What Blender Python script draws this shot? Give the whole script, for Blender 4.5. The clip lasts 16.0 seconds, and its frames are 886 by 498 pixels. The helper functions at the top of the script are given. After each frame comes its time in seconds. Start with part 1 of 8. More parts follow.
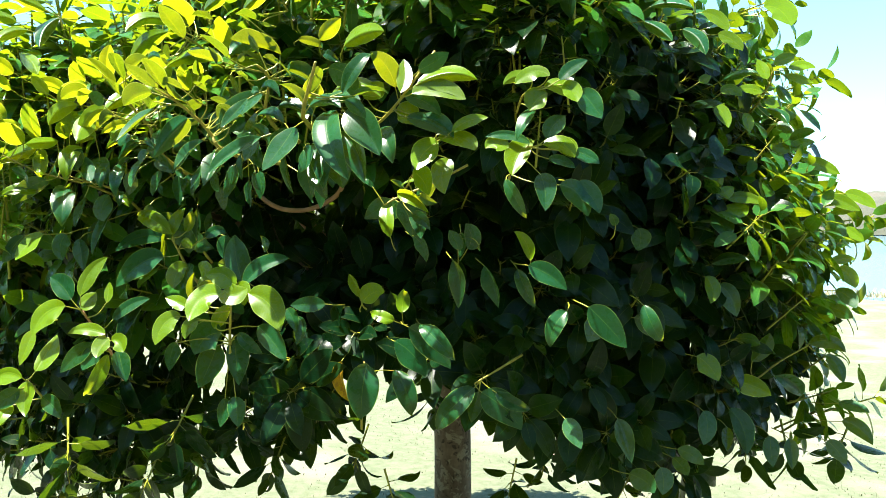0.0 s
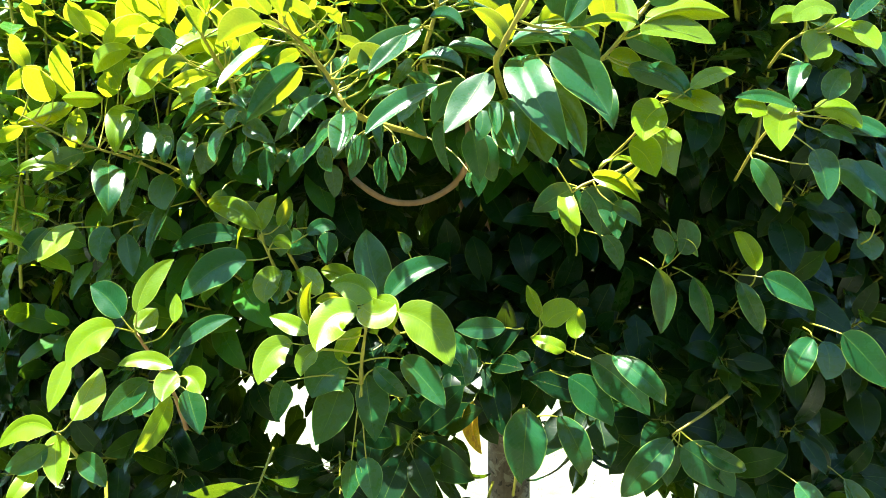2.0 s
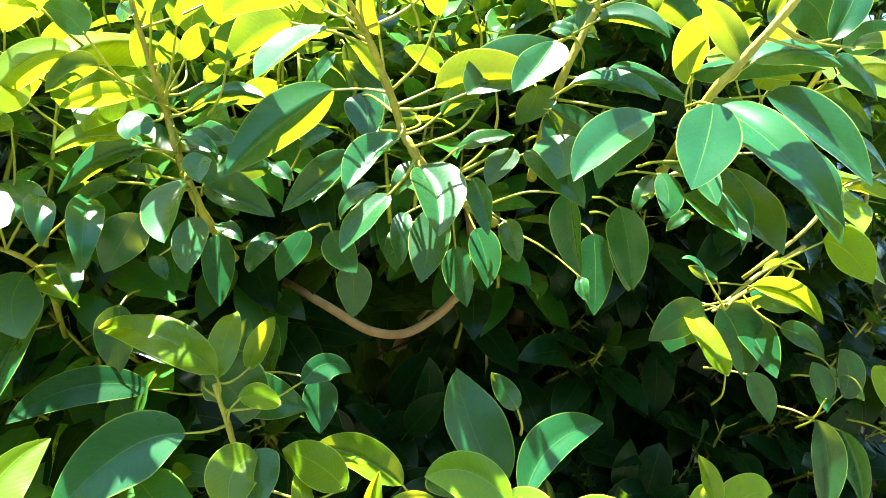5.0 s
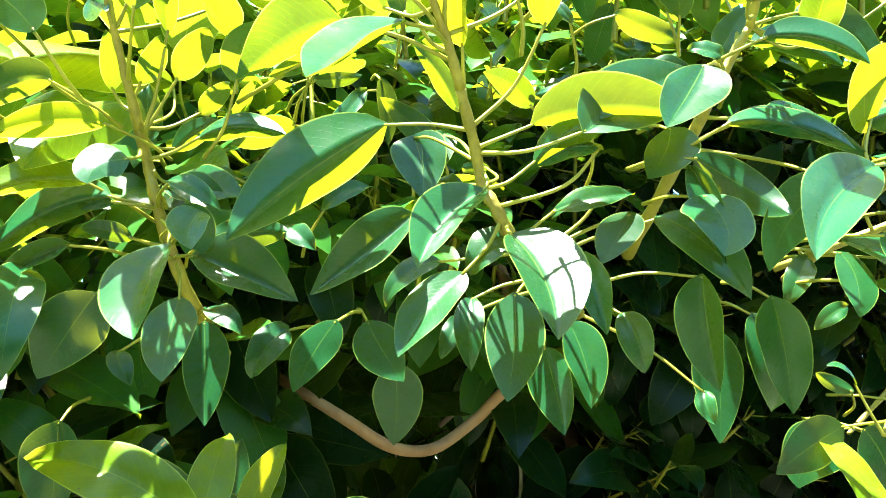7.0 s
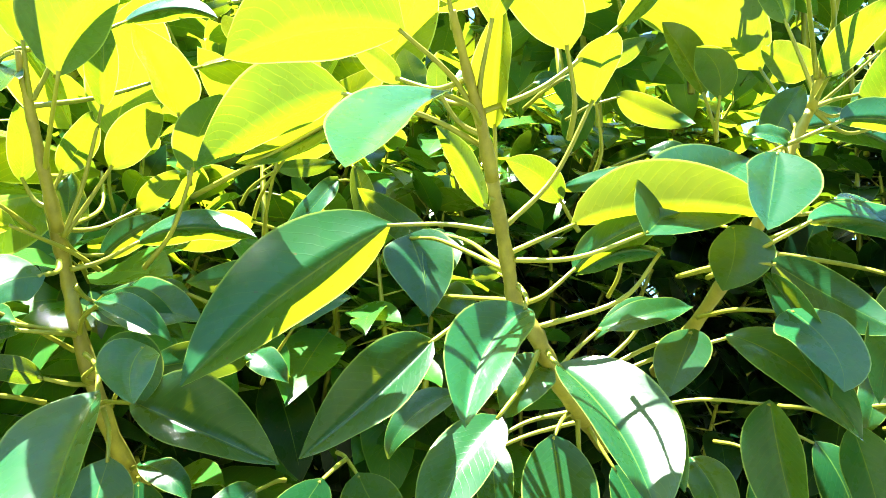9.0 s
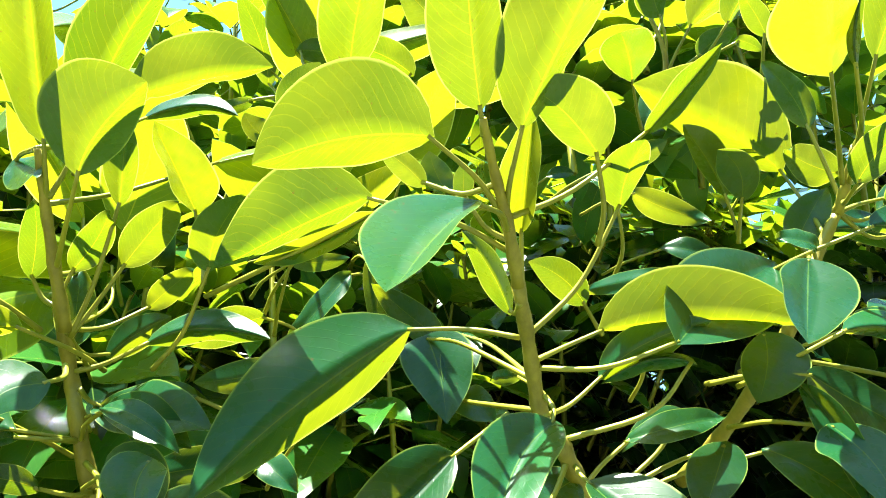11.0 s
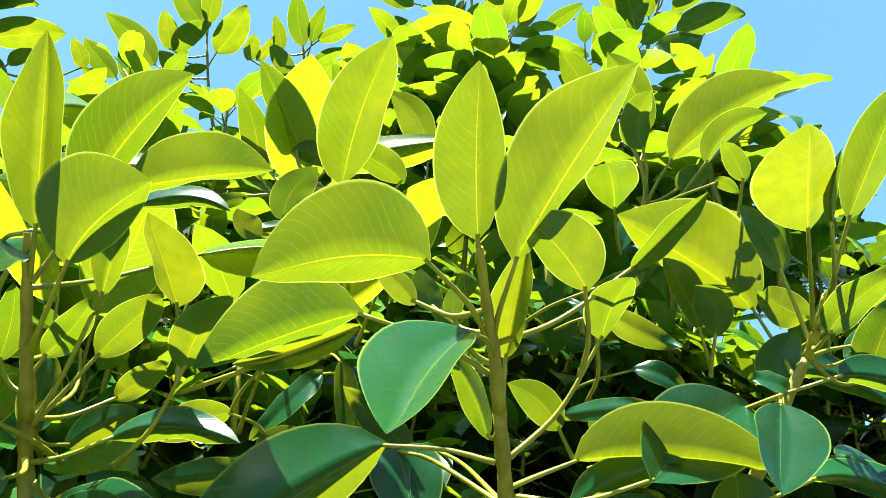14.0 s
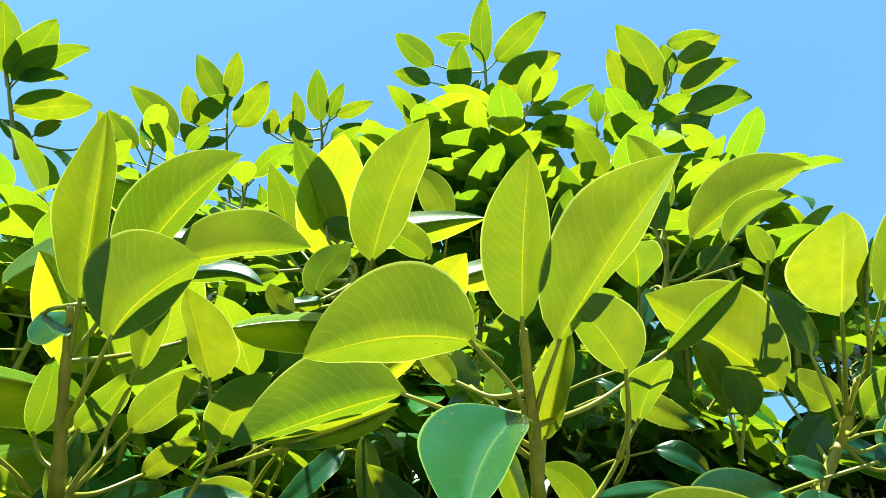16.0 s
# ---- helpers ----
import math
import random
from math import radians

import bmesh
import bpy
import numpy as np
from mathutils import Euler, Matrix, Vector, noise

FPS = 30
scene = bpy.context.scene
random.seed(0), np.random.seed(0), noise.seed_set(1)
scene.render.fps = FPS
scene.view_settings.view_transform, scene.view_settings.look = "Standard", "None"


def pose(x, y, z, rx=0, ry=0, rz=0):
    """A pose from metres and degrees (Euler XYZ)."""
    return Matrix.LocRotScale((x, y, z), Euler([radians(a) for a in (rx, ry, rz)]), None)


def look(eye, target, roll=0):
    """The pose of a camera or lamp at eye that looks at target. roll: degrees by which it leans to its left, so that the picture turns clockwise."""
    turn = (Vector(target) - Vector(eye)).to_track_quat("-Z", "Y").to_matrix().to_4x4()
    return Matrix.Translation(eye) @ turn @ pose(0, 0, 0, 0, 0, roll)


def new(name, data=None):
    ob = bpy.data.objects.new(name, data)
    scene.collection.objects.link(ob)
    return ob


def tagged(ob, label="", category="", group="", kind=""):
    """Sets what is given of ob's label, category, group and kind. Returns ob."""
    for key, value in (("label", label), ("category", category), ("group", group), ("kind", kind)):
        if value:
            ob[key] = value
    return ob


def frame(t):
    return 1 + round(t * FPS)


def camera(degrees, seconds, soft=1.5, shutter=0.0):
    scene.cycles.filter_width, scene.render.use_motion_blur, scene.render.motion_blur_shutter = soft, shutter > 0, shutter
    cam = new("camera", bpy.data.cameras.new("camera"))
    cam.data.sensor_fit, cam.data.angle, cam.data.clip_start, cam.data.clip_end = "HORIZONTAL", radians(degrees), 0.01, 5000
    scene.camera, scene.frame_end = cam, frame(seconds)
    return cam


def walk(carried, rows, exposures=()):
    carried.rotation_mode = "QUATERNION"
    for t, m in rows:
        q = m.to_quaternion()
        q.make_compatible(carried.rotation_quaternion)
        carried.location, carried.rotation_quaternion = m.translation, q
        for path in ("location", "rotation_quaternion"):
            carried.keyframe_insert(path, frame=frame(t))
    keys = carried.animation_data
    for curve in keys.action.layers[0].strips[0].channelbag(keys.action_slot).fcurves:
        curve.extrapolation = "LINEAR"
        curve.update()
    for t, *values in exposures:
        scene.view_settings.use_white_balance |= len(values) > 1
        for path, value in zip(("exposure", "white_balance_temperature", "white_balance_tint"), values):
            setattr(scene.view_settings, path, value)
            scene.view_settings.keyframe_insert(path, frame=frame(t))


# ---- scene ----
# A young broad-leaved fig tree on a lakeside lawn, filmed while walking up to its crown.
cam = camera(61.8, 16.0, soft=0.85)
PATH = [
    (0.0, pose(0.0005, 0.0000, 1.6011, 88.09, 0.04, -0.03)),
    (0.5, pose(-0.1439, 0.1398, 1.5614, 88.32, -0.39, -0.17)),
    (1.0, pose(-0.2791, 0.3086, 1.5361, 89.69, -0.53, -0.28)),
    (1.5, pose(-0.3859, 0.4592, 1.5218, 90.35, -1.55, -0.59)),
    (2.0, pose(-0.5485, 0.6040, 1.5495, 89.37, -0.81, -3.88)),
    (2.5, pose(-0.6924, 0.7269, 1.5263, 91.32, 0.53, -7.56)),
    (3.0, pose(-0.7878, 0.8657, 1.5335, 92.26, -0.35, -11.71)),
    (3.5, pose(-0.8277, 1.0289, 1.5315, 96.82, -0.19, -13.50)),
    (4.0, pose(-0.8346, 1.1416, 1.5347, 98.82, -1.24, -14.72)),
    (4.2, pose(-0.8698, 1.1832, 1.5295, 99.53, -0.96, -16.76)),
    (6.3, pose(-1.0201, 1.5762, 1.5945, 103.85, 1.38, -28.67)),
    (6.5, pose(-1.0046, 1.5977, 1.6046, 105.05, 0.98, -27.77)),
    (7.0, pose(-0.9761, 1.6408, 1.6147, 107.16, 0.22, -27.30)),
    (7.5, pose(-0.9719, 1.6894, 1.6371, 109.38, 1.67, -29.71)),
    (8.0, pose(-0.9727, 1.7371, 1.6598, 110.81, 2.90, -31.55)),
    (8.5, pose(-0.9797, 1.7711, 1.6763, 111.99, 3.16, -32.42)),
    (9.0, pose(-0.9801, 1.7863, 1.6911, 113.45, 3.31, -32.92)),
    (9.5, pose(-0.9815, 1.7971, 1.7041, 114.96, 3.73, -33.03)),
    (9.7, pose(-0.9833, 1.7979, 1.7064, 115.56, 3.83, -33.10)),
    (11.8, pose(-0.9912, 1.8081, 1.7243, 121.20, 2.03, -33.94)),
    (12.0, pose(-0.9926, 1.8118, 1.7273, 121.42, 1.98, -34.24)),
    (12.5, pose(-1.0010, 1.8072, 1.7258, 122.54, 1.45, -35.29)),
    (13.0, pose(-1.0034, 1.8060, 1.7285, 123.53, 0.97, -36.24)),
    (13.5, pose(-1.0090, 1.8012, 1.7294, 124.95, 0.55, -37.17)),
    (14.0, pose(-1.0107, 1.7972, 1.7283, 126.19, 0.26, -38.36)),
    (14.5, pose(-1.0130, 1.7968, 1.7281, 127.45, 0.05, -39.09)),
    (15.0, pose(-1.0186, 1.7940, 1.7273, 128.83, -0.14, -39.24)),
    (15.5, pose(-1.0233, 1.8057, 1.7309, 130.12, -0.42, -38.95)),
    (16.0, pose(-1.0368, 1.8063, 1.7299, 131.53, -0.34, -38.94)),
]
EXPOSURES = [(0.0, 2.5, 6600, 14), (1.0, 2.86, 6500, 15), (2.0, 3.2, 6450, 16), (4.2, 3.58, 6350, 16), (6.3, 3.74, 6350, 16), (8.0, 3.78, 6350, 15), (9.7, 3.58, 6350, 13), (11.8, 2.62, 6450, 12), (13.0, 2.48, 6350, 10), (14.5, 2.27, 6200, 7), (16.0, 2.13, 6100, 3)]
walk(cam, PATH, EXPOSURES)

# ---- world and sun ----
SUN_TO = Vector((-0.27, -0.13, 1.0)).normalized()
world = bpy.data.worlds.new("sky")
scene.world = world
world.use_nodes = True
wn = world.node_tree.nodes
sky = wn.new("ShaderNodeTexSky")
sky.sky_type = "NISHITA"
sky.sun_disc = False
sky.sun_elevation = math.asin(SUN_TO.z)
sky.sun_rotation = math.atan2(SUN_TO.x, SUN_TO.y)
sky.air_density, sky.dust_density, sky.ozone_density = 1.0, 0.6, 0.3
wn["Background"].inputs["Strength"].default_value = 0.056
haze = wn.new("ShaderNodeMix")
haze.data_type, haze.blend_type = "RGBA", "MULTIPLY"
haze.inputs[0].default_value = 1.0
haze.inputs[7].default_value = (0.92, 1.33, 1.29, 1)
world.node_tree.links.new(sky.outputs[0], haze.inputs[6])
world.node_tree.links.new(haze.outputs[2], wn["Background"].inputs["Color"])
sun = new("sun", bpy.data.lights.new("sun", "SUN"))
sun.data.energy, sun.data.angle, sun.data.color = 5.0, radians(0.53), (1.0, 0.95, 0.86)
sun.matrix_world = look(SUN_TO * 30, (0, 0, 0))


# ---- materials ----
def material(name):
    m = bpy.data.materials.new(name)
    m.use_nodes = True
    nt = m.node_tree
    nt.nodes.clear()
    return m, nt, nt.nodes.new("ShaderNodeOutputMaterial")


def node(nt, kind, inputs=(), operation=None, data_type=None, blend_type=None, uv_map=None, bands_direction=None):
    n = nt.nodes.new("ShaderNode" + kind)
    if operation:
        n.operation = operation
    if data_type:
        n.data_type = data_type
    if blend_type:
        n.blend_type = blend_type
    if uv_map:
        n.uv_map = uv_map
    if bands_direction:
        n.bands_direction = bands_direction
    for k, v in dict(inputs).items():
        if hasattr(v, "is_output"):
            nt.links.new(v, n.inputs[k])
        else:
            n.inputs[k].default_value = v
    return n


def calc(nt, op, a, b=0.0, c=0.0):
    return node(nt, "Math", {0: a, 1: b, 2: c}, operation=op).outputs[0]


def blend(nt, fac, a, b, mode="MIX"):
    n = node(nt, "Mix", {0: fac}, data_type="RGBA", blend_type=mode)
    for i, v in ((6, a), (7, b)):
        if hasattr(v, "is_output"):
            nt.links.new(v, n.inputs[i])
        else:
            n.inputs[i].default_value = (*v, 1)
    return n.outputs[2]


def ramp(nt, fac, lo, hi):
    return node(nt, "MapRange", {0: fac, 1: lo, 2: hi}).outputs[0]


def leaf_material(name, source, tone, glow, old=False, gloss=0.18):
    """Glossy leathery leaf: waxy green face, pale midrib and margin, light shines through it."""
    m, nt, out = material(name)
    uv = node(nt, "UVMap", uv_map="leaf").outputs[0]
    sep = node(nt, "SeparateXYZ", {0: uv})
    u, v = sep.outputs[0], sep.outputs[1]
    side = calc(nt, "ABSOLUTE", calc(nt, "MULTIPLY_ADD", v, 2.0, -1.0))
    if source == "object":
        rnd = node(nt, "ObjectInfo").outputs["Random"]
    else:
        rnd = node(nt, "NewGeometry").outputs["Random Per Island"]
    co = node(nt, "TexCoord").outputs["Object"]
    shift = node(nt, "CombineXYZ", {0: calc(nt, "MULTIPLY", rnd, 31.0), 1: calc(nt, "MULTIPLY", rnd, 17.0), 2: 0.0}).outputs[0]
    co = node(nt, "VectorMath", {0: co, 1: shift}, operation="ADD").outputs[0]
    other = calc(nt, "FRACT", calc(nt, "MULTIPLY", rnd, 7.31))
    mott = node(nt, "TexNoise", {"Vector": co, "Scale": 35.0 if source == "island" else 9.0, "Detail": 4.0}).outputs[0]
    fine = node(nt, "TexNoise", {"Vector": co, "Scale": 160.0 if source == "island" else 42.0, "Detail": 3.0}).outputs[0]
    slim = calc(nt, "MULTIPLY_ADD", u, -0.024, 0.034)
    midrib = node(nt, "MapRange", {0: side, 1: slim, 2: calc(nt, "MULTIPLY", slim, 0.4)}).outputs[0]
    # side veins climb from the midrib to the margin
    phase = calc(nt, "SUBTRACT", calc(nt, "MULTIPLY", u, 17.0), calc(nt, "MULTIPLY", calc(nt, "POWER", side, 1.25), 3.8))
    phase = calc(nt, "MULTIPLY_ADD", mott, 0.9, phase)
    saw = calc(nt, "ABSOLUTE", calc(nt, "SUBTRACT", calc(nt, "FRACT", phase), 0.5))
    veins = ramp(nt, saw, 0.065, 0.012)
    lit_rim = ramp(nt, side, 0.945, 0.985)
    face = blend(nt, rnd, [c * 0.75 for c in tone], [c * 1.3 for c in tone])
    face = blend(nt, calc(nt, "MULTIPLY", ramp(nt, mott, 0.35, 0.7), 0.35), face, (tone[0] * 0.55, tone[1] * 0.7, tone[2] * 0.8))
    face = blend(nt, calc(nt, "MULTIPLY", veins, 0.18), face, (tone[0] * 2.6, tone[1] * 1.7, tone[2] * 1.2))
    face = blend(nt, calc(nt, "MULTIPLY", midrib, 0.4), face, (0.09, 0.17, 0.025))
    # pale margin, with the bright light along its edge put into the colour
    face = blend(nt, calc(nt, "MULTIPLY", lit_rim, 0.5 if source == "object" else 0.2), face, (0.20, 0.28, 0.04))
    if old:
        spots = ramp(nt, mott, 0.5, 0.62)
        face = blend(nt, spots, face, (0.22, 0.08, 0.02))
    specks = calc(nt, "MULTIPLY", ramp(nt, fine, 0.70, 0.74), 0.75)
    face = blend(nt, specks, face, (0.10, 0.06, 0.02))
    broad = node(nt, "TexNoise", {"Vector": co, "Scale": 8.0 if source == "island" else 1.9, "Detail": 1.0}).outputs[0]
    # random yellow stands in for sun meeting each blade at another angle
    glow_mix = calc(nt, "ADD", calc(nt, "MULTIPLY", other, 0.65), calc(nt, "MULTIPLY", ramp(nt, broad, 0.3, 0.7), 0.4))
    through_ = blend(nt, glow_mix, (glow[0] * 0.42, glow[1] * 0.70, glow[2]), (glow[0] * 1.3, glow[1] * 1.14, glow[2]))
    through_ = blend(nt, calc(nt, "MULTIPLY", veins, 0.5), through_, (glow[0] * 1.7, glow[1] * 1.4, glow[2]))
    through_ = blend(nt, calc(nt, "MULTIPLY", ramp(nt, mott, 0.3, 0.7), 0.45), through_, (glow[0] * 0.55, glow[1] * 0.7, glow[2]))
    through_ = blend(nt, calc(nt, "MULTIPLY", midrib, 0.8), through_, (glow[0] * 2.1, glow[1] * 1.5, glow[2]))
    through_ = blend(nt, calc(nt, "MULTIPLY", lit_rim, 0.7 if source == "object" else 0.25), through_, (glow[0] * 2.4, glow[1] * 2.1, glow[1] * 0.35))
    through_ = blend(nt, specks, through_, (0.04, 0.03, 0.004))
    bump_h = calc(nt, "ADD", calc(nt, "MULTIPLY", veins, -0.35), calc(nt, "MULTIPLY", midrib, -1.0))
    bump_h = calc(nt, "ADD", bump_h, calc(nt, "MULTIPLY", mott, 0.5))
    bump = node(nt, "Bump", {"Height": bump_h, "Strength": 0.12, "Distance": 0.001}).outputs[0]
    rough = calc(nt, "MULTIPLY_ADD", mott, 0.16, 0.2)
    waxy = node(nt, "BsdfPrincipled", {"Base Color": face, "Roughness": rough, "IOR": 1.48, "Normal": bump, "Specular IOR Level": gloss})
    tl = node(nt, "BsdfTranslucent", {"Color": through_, "Normal": bump})
    mix = node(nt, "AddShader", {0: waxy.outputs[0], 1: tl.outputs[0]})
    nt.links.new(mix.outputs[0], out.inputs[0])
    return m


def bark_material(name, c1, c2, scale=18.0, depth=0.006, rough=0.85, patches=None):
    m, nt, out = material(name)
    co = node(nt, "TexCoord").outputs["Object"]
    mapped = node(nt, "Mapping", {"Vector": co, "Scale": (1.0, 1.0, 0.45)}).outputs[0]
    n1 = node(nt, "TexNoise", {"Vector": mapped, "Scale": scale, "Detail": 6.0, "Roughness": 0.65}).outputs[0]
    n2 = node(nt, "TexNoise", {"Vector": co, "Scale": scale * 0.22, "Detail": 3.0}).outputs[0]
    col = blend(nt, ramp(nt, n1, 0.35, 0.68), c1, c2)
    col = blend(nt, calc(nt, "MULTIPLY", ramp(nt, n2, 0.5, 0.7), 0.5), col, [c * 1.5 for c in c2])
    if patches:
        spots_ = node(nt, "TexNoise", {"Vector": co, "Scale": 13.0, "Detail": 5.0, "Roughness": 0.7, "Distortion": 0.6}).outputs[0]
        col = blend(nt, calc(nt, "MULTIPLY", ramp(nt, spots_, 0.52, 0.57), 0.7), col, patches)
        dark = node(nt, "TexNoise", {"Vector": co, "Scale": 31.0, "Detail": 4.0, "Distortion": 0.8}).outputs[0]
        col = blend(nt, calc(nt, "MULTIPLY", ramp(nt, dark, 0.57, 0.63), 0.75), col, [c * 0.3 for c in c1])
    rings = node(nt, "TexWave", {"Vector": co, "Scale": scale * 0.6, "Distortion": 5.0, "Detail": 2.0}, bands_direction="Z").outputs[1]
    h = calc(nt, "ADD", n1, calc(nt, "MULTIPLY", rings, 0.25))
    bump = node(nt, "Bump", {"Height": h, "Strength": 0.6, "Distance": depth}).outputs[0]
    p = node(nt, "BsdfPrincipled", {"Base Color": col, "Roughness": rough, "Normal": bump, "Specular IOR Level": 0.48})
    nt.links.new(p.outputs[0], out.inputs[0])
    return m


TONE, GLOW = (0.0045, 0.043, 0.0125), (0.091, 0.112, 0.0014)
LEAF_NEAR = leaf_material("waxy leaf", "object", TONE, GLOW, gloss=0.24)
# darker copy of the leaf: the crown's inner shade put into the colour
LEAF_SHADED = leaf_material("shaded waxy foliage", "island", [c * 0.3 for c in TONE], (0.034, 0.058, 0.0012), gloss=0.11)
# pale leaf of the front shoots, with their sunlight put into its colour
LEAF_YOUNG_LIT = leaf_material("young pale sunlit leaf", "object", (0.048, 0.098, 0.002), (0.22, 0.235, 0.003), gloss=0.2)
# lighter copy of the foliage: sunlight on outer shoots put into the colour
LEAF_SUNLIT = leaf_material("sunlit foliage", "island", (0.014, 0.07, 0.009), (0.115, 0.15, 0.002), gloss=0.15)
LEAF_OLD = leaf_material("yellowed leaf", "object", (0.5, 0.3, 0.02), (0.5, 0.3, 0.01), old=True)
BARK = bark_material("grey trunk bark", (0.07, 0.05, 0.032), (0.17, 0.13, 0.09), patches=(0.26, 0.24, 0.18))
LIMB = bark_material("tan limb bark", (0.19, 0.10, 0.045), (0.29, 0.17, 0.085), 24.0, 0.004)
SHOOT = bark_material("green shoot bark", (0.15, 0.135, 0.012), (0.27, 0.245, 0.022), 70.0, 0.001, 0.5)
STALK = bark_material("yellow green leaf stalk", (0.16, 0.18, 0.012), (0.25, 0.25, 0.018), 60.0, 0.0005, 0.4)


def simple(name, c1, c2, scale, rough=0.9, bump=0.0, third=None):
    m, nt, out = material(name)
    co = node(nt, "TexCoord").outputs["Object"]
    n1 = node(nt, "TexNoise", {"Vector": co, "Scale": scale, "Detail": 8.0, "Roughness": 0.7}).outputs[0]
    n2 = node(nt, "TexNoise", {"Vector": co, "Scale": scale * 0.08, "Detail": 4.0}).outputs[0]
    col = blend(nt, ramp(nt, n1, 0.35, 0.65), c1, c2)
    if third:
        col = blend(nt, ramp(nt, n2, 0.48, 0.62), col, third)
    ins = {"Base Color": col, "Roughness": rough}
    if bump:
        ins["Normal"] = node(nt, "Bump", {"Height": n1, "Strength": 0.7, "Distance": bump}).outputs[0]
    p = node(nt, "BsdfPrincipled", ins)
    nt.links.new(p.outputs[0], out.inputs[0])
    return m


GRASS = simple("dry summer lawn", (0.06, 0.08, 0.035), (0.108, 0.122, 0.072), 9.0, 0.95, 0.03, (0.128, 0.13, 0.092))
WATER = simple("lake water", (0.05, 0.13, 0.19), (0.06, 0.16, 0.22), 0.4, 0.12, 0.05)
HILL = simple("wooded hillside", (0.022, 0.034, 0.02), (0.055, 0.066, 0.04), 0.12, 0.95, 2.0, (0.075, 0.07, 0.05))
# for the unseen bank added to hold sky light off the crown
SKY_BLOCK = simple("dark sky block", (0.012, 0.022, 0.009), (0.045, 0.065, 0.025), 2.2, 0.9, 0.25, (0.03, 0.04, 0.02))
REED = simple("dry shore reeds", (0.25, 0.22, 0.1), (0.4, 0.34, 0.18), 3.0, 0.95, 0.1)


# ---- helpers of this scene ----
def mesh_object(name, verts, faces, mat, parent=None, smooth=True, label=""):
    me = bpy.data.meshes.new(name)
    me.from_pydata(verts, [], faces)
    if smooth:
        me.polygons.foreach_set("use_smooth", [True] * len(me.polygons))
    me.materials.append(mat)
    ob = new(name, me)
    if parent is not None:
        ob.parent = parent
    if label:
        tagged(ob, label)
    return ob


def tube(points, radii, sides=10, cap=True):
    """Vertices and faces of a tapering tube along points."""
    pts = [Vector(p) for p in points]
    verts, faces = [], []
    side = Vector((1, 0, 0))
    for i, p in enumerate(pts):
        d = (pts[min(i + 1, len(pts) - 1)] - pts[max(i - 1, 0)]).normalized()
        side = side - d * side.dot(d)
        if side.length < 1e-4:
            side = d.orthogonal()
        side.normalize()
        up = d.cross(side)
        for k in range(sides):
            a = 2 * math.pi * k / sides
            verts.append(p + (side * math.cos(a) + up * math.sin(a)) * radii[i])
    for i in range(len(pts) - 1):
        for k in range(sides):
            a, b = i * sides + k, i * sides + (k + 1) % sides
            faces.append((a, b, b + sides, a + sides))
    if cap:
        faces.append(tuple(reversed(range(sides))))
        faces.append(tuple(range((len(pts) - 1) * sides, len(pts) * sides)))
    return verts, faces


def glide(points, steps=6):
    """A smooth line through the given points."""
    p = [Vector(q) for q in points]
    p = [p[0] * 2 - p[1]] + p + [p[-1] * 2 - p[-2]]
    out = []
    for i in range(1, len(p) - 2):
        for s in range(steps):
            t = s / steps
            a, b, c, d = p[i - 1], p[i], p[i + 1], p[i + 2]
            out.append(0.5 * (2 * b + (c - a) * t + (2 * a - 5 * b + 4 * c - d) * t * t + (3 * b - a - 3 * c + d) * t ** 3))
    out.append(p[-2])
    return out


def leaf_half(u, wide=0.45, taper=2.1):
    """Half width along a leaf, 1 at its widest: a rounded foot, nearly even sides and a short point."""
    if u < wide:
        return (1 - ((wide - u) / wide) ** 2.2) ** 0.72
    s = (u - wide) / (1 - wide)
    return max(0.012, (1 - s ** taper) ** 0.86 * (1 - 0.12 * s ** 5))


def leaf_grid(width, droop, fold, wave=0.0, n=8, m=2, side=0.0, curl=0.0):
    """A leaf of length 1 along +y with its face to +z: vertices, faces and uv. droop bends the tip
    down, fold raises the halves to a V, wave ripples the margin, side bends it sideways, curl
    rolls the last quarter back."""
    verts, uvs, faces = [], [], []
    y = z = x = 0.0
    for i in range(n + 1):
        t = i / n
        ang = -droop * 1.5 * (t - 0.25) - curl * max(0.0, t - 0.72) * 6.5
        v_fold = fold * (1.15 - 0.45 * math.sin(math.pi * t))
        yaw = side * (t - 0.3)
        if i:
            y += math.cos(ang) / n
            z += math.sin(ang) / n
            x += math.sin(yaw) / n
        w = width * 0.5 * leaf_half(t, 0.42, 1.95)
        for j in range(2 * m + 1):
            q = (j - m) / m
            a = abs(q)
            lift = math.sin(v_fold) * a * w * (1 - 0.38 * a * a)
            rip = wave * width * a * a * (math.sin(t * 7.0 + (1.3 if q > 0 else 3.7)) + 0.5 * math.sin(t * 15.0 + (0.4 if q > 0 else 2.2)))
            up = lift + rip
            verts.append((x + q * w * math.cos(v_fold), y - up * math.sin(ang), z + up * math.cos(ang)))
            uvs.append((t, 0.5 + 0.5 * q))
    k = 2 * m + 1
    for i in range(n):
        for j in range(2 * m):
            a = i * k + j
            faces.append((a, a + 1, a + k + 1, a + k))
    return verts, faces, uvs


LEAF_MESHES = {}


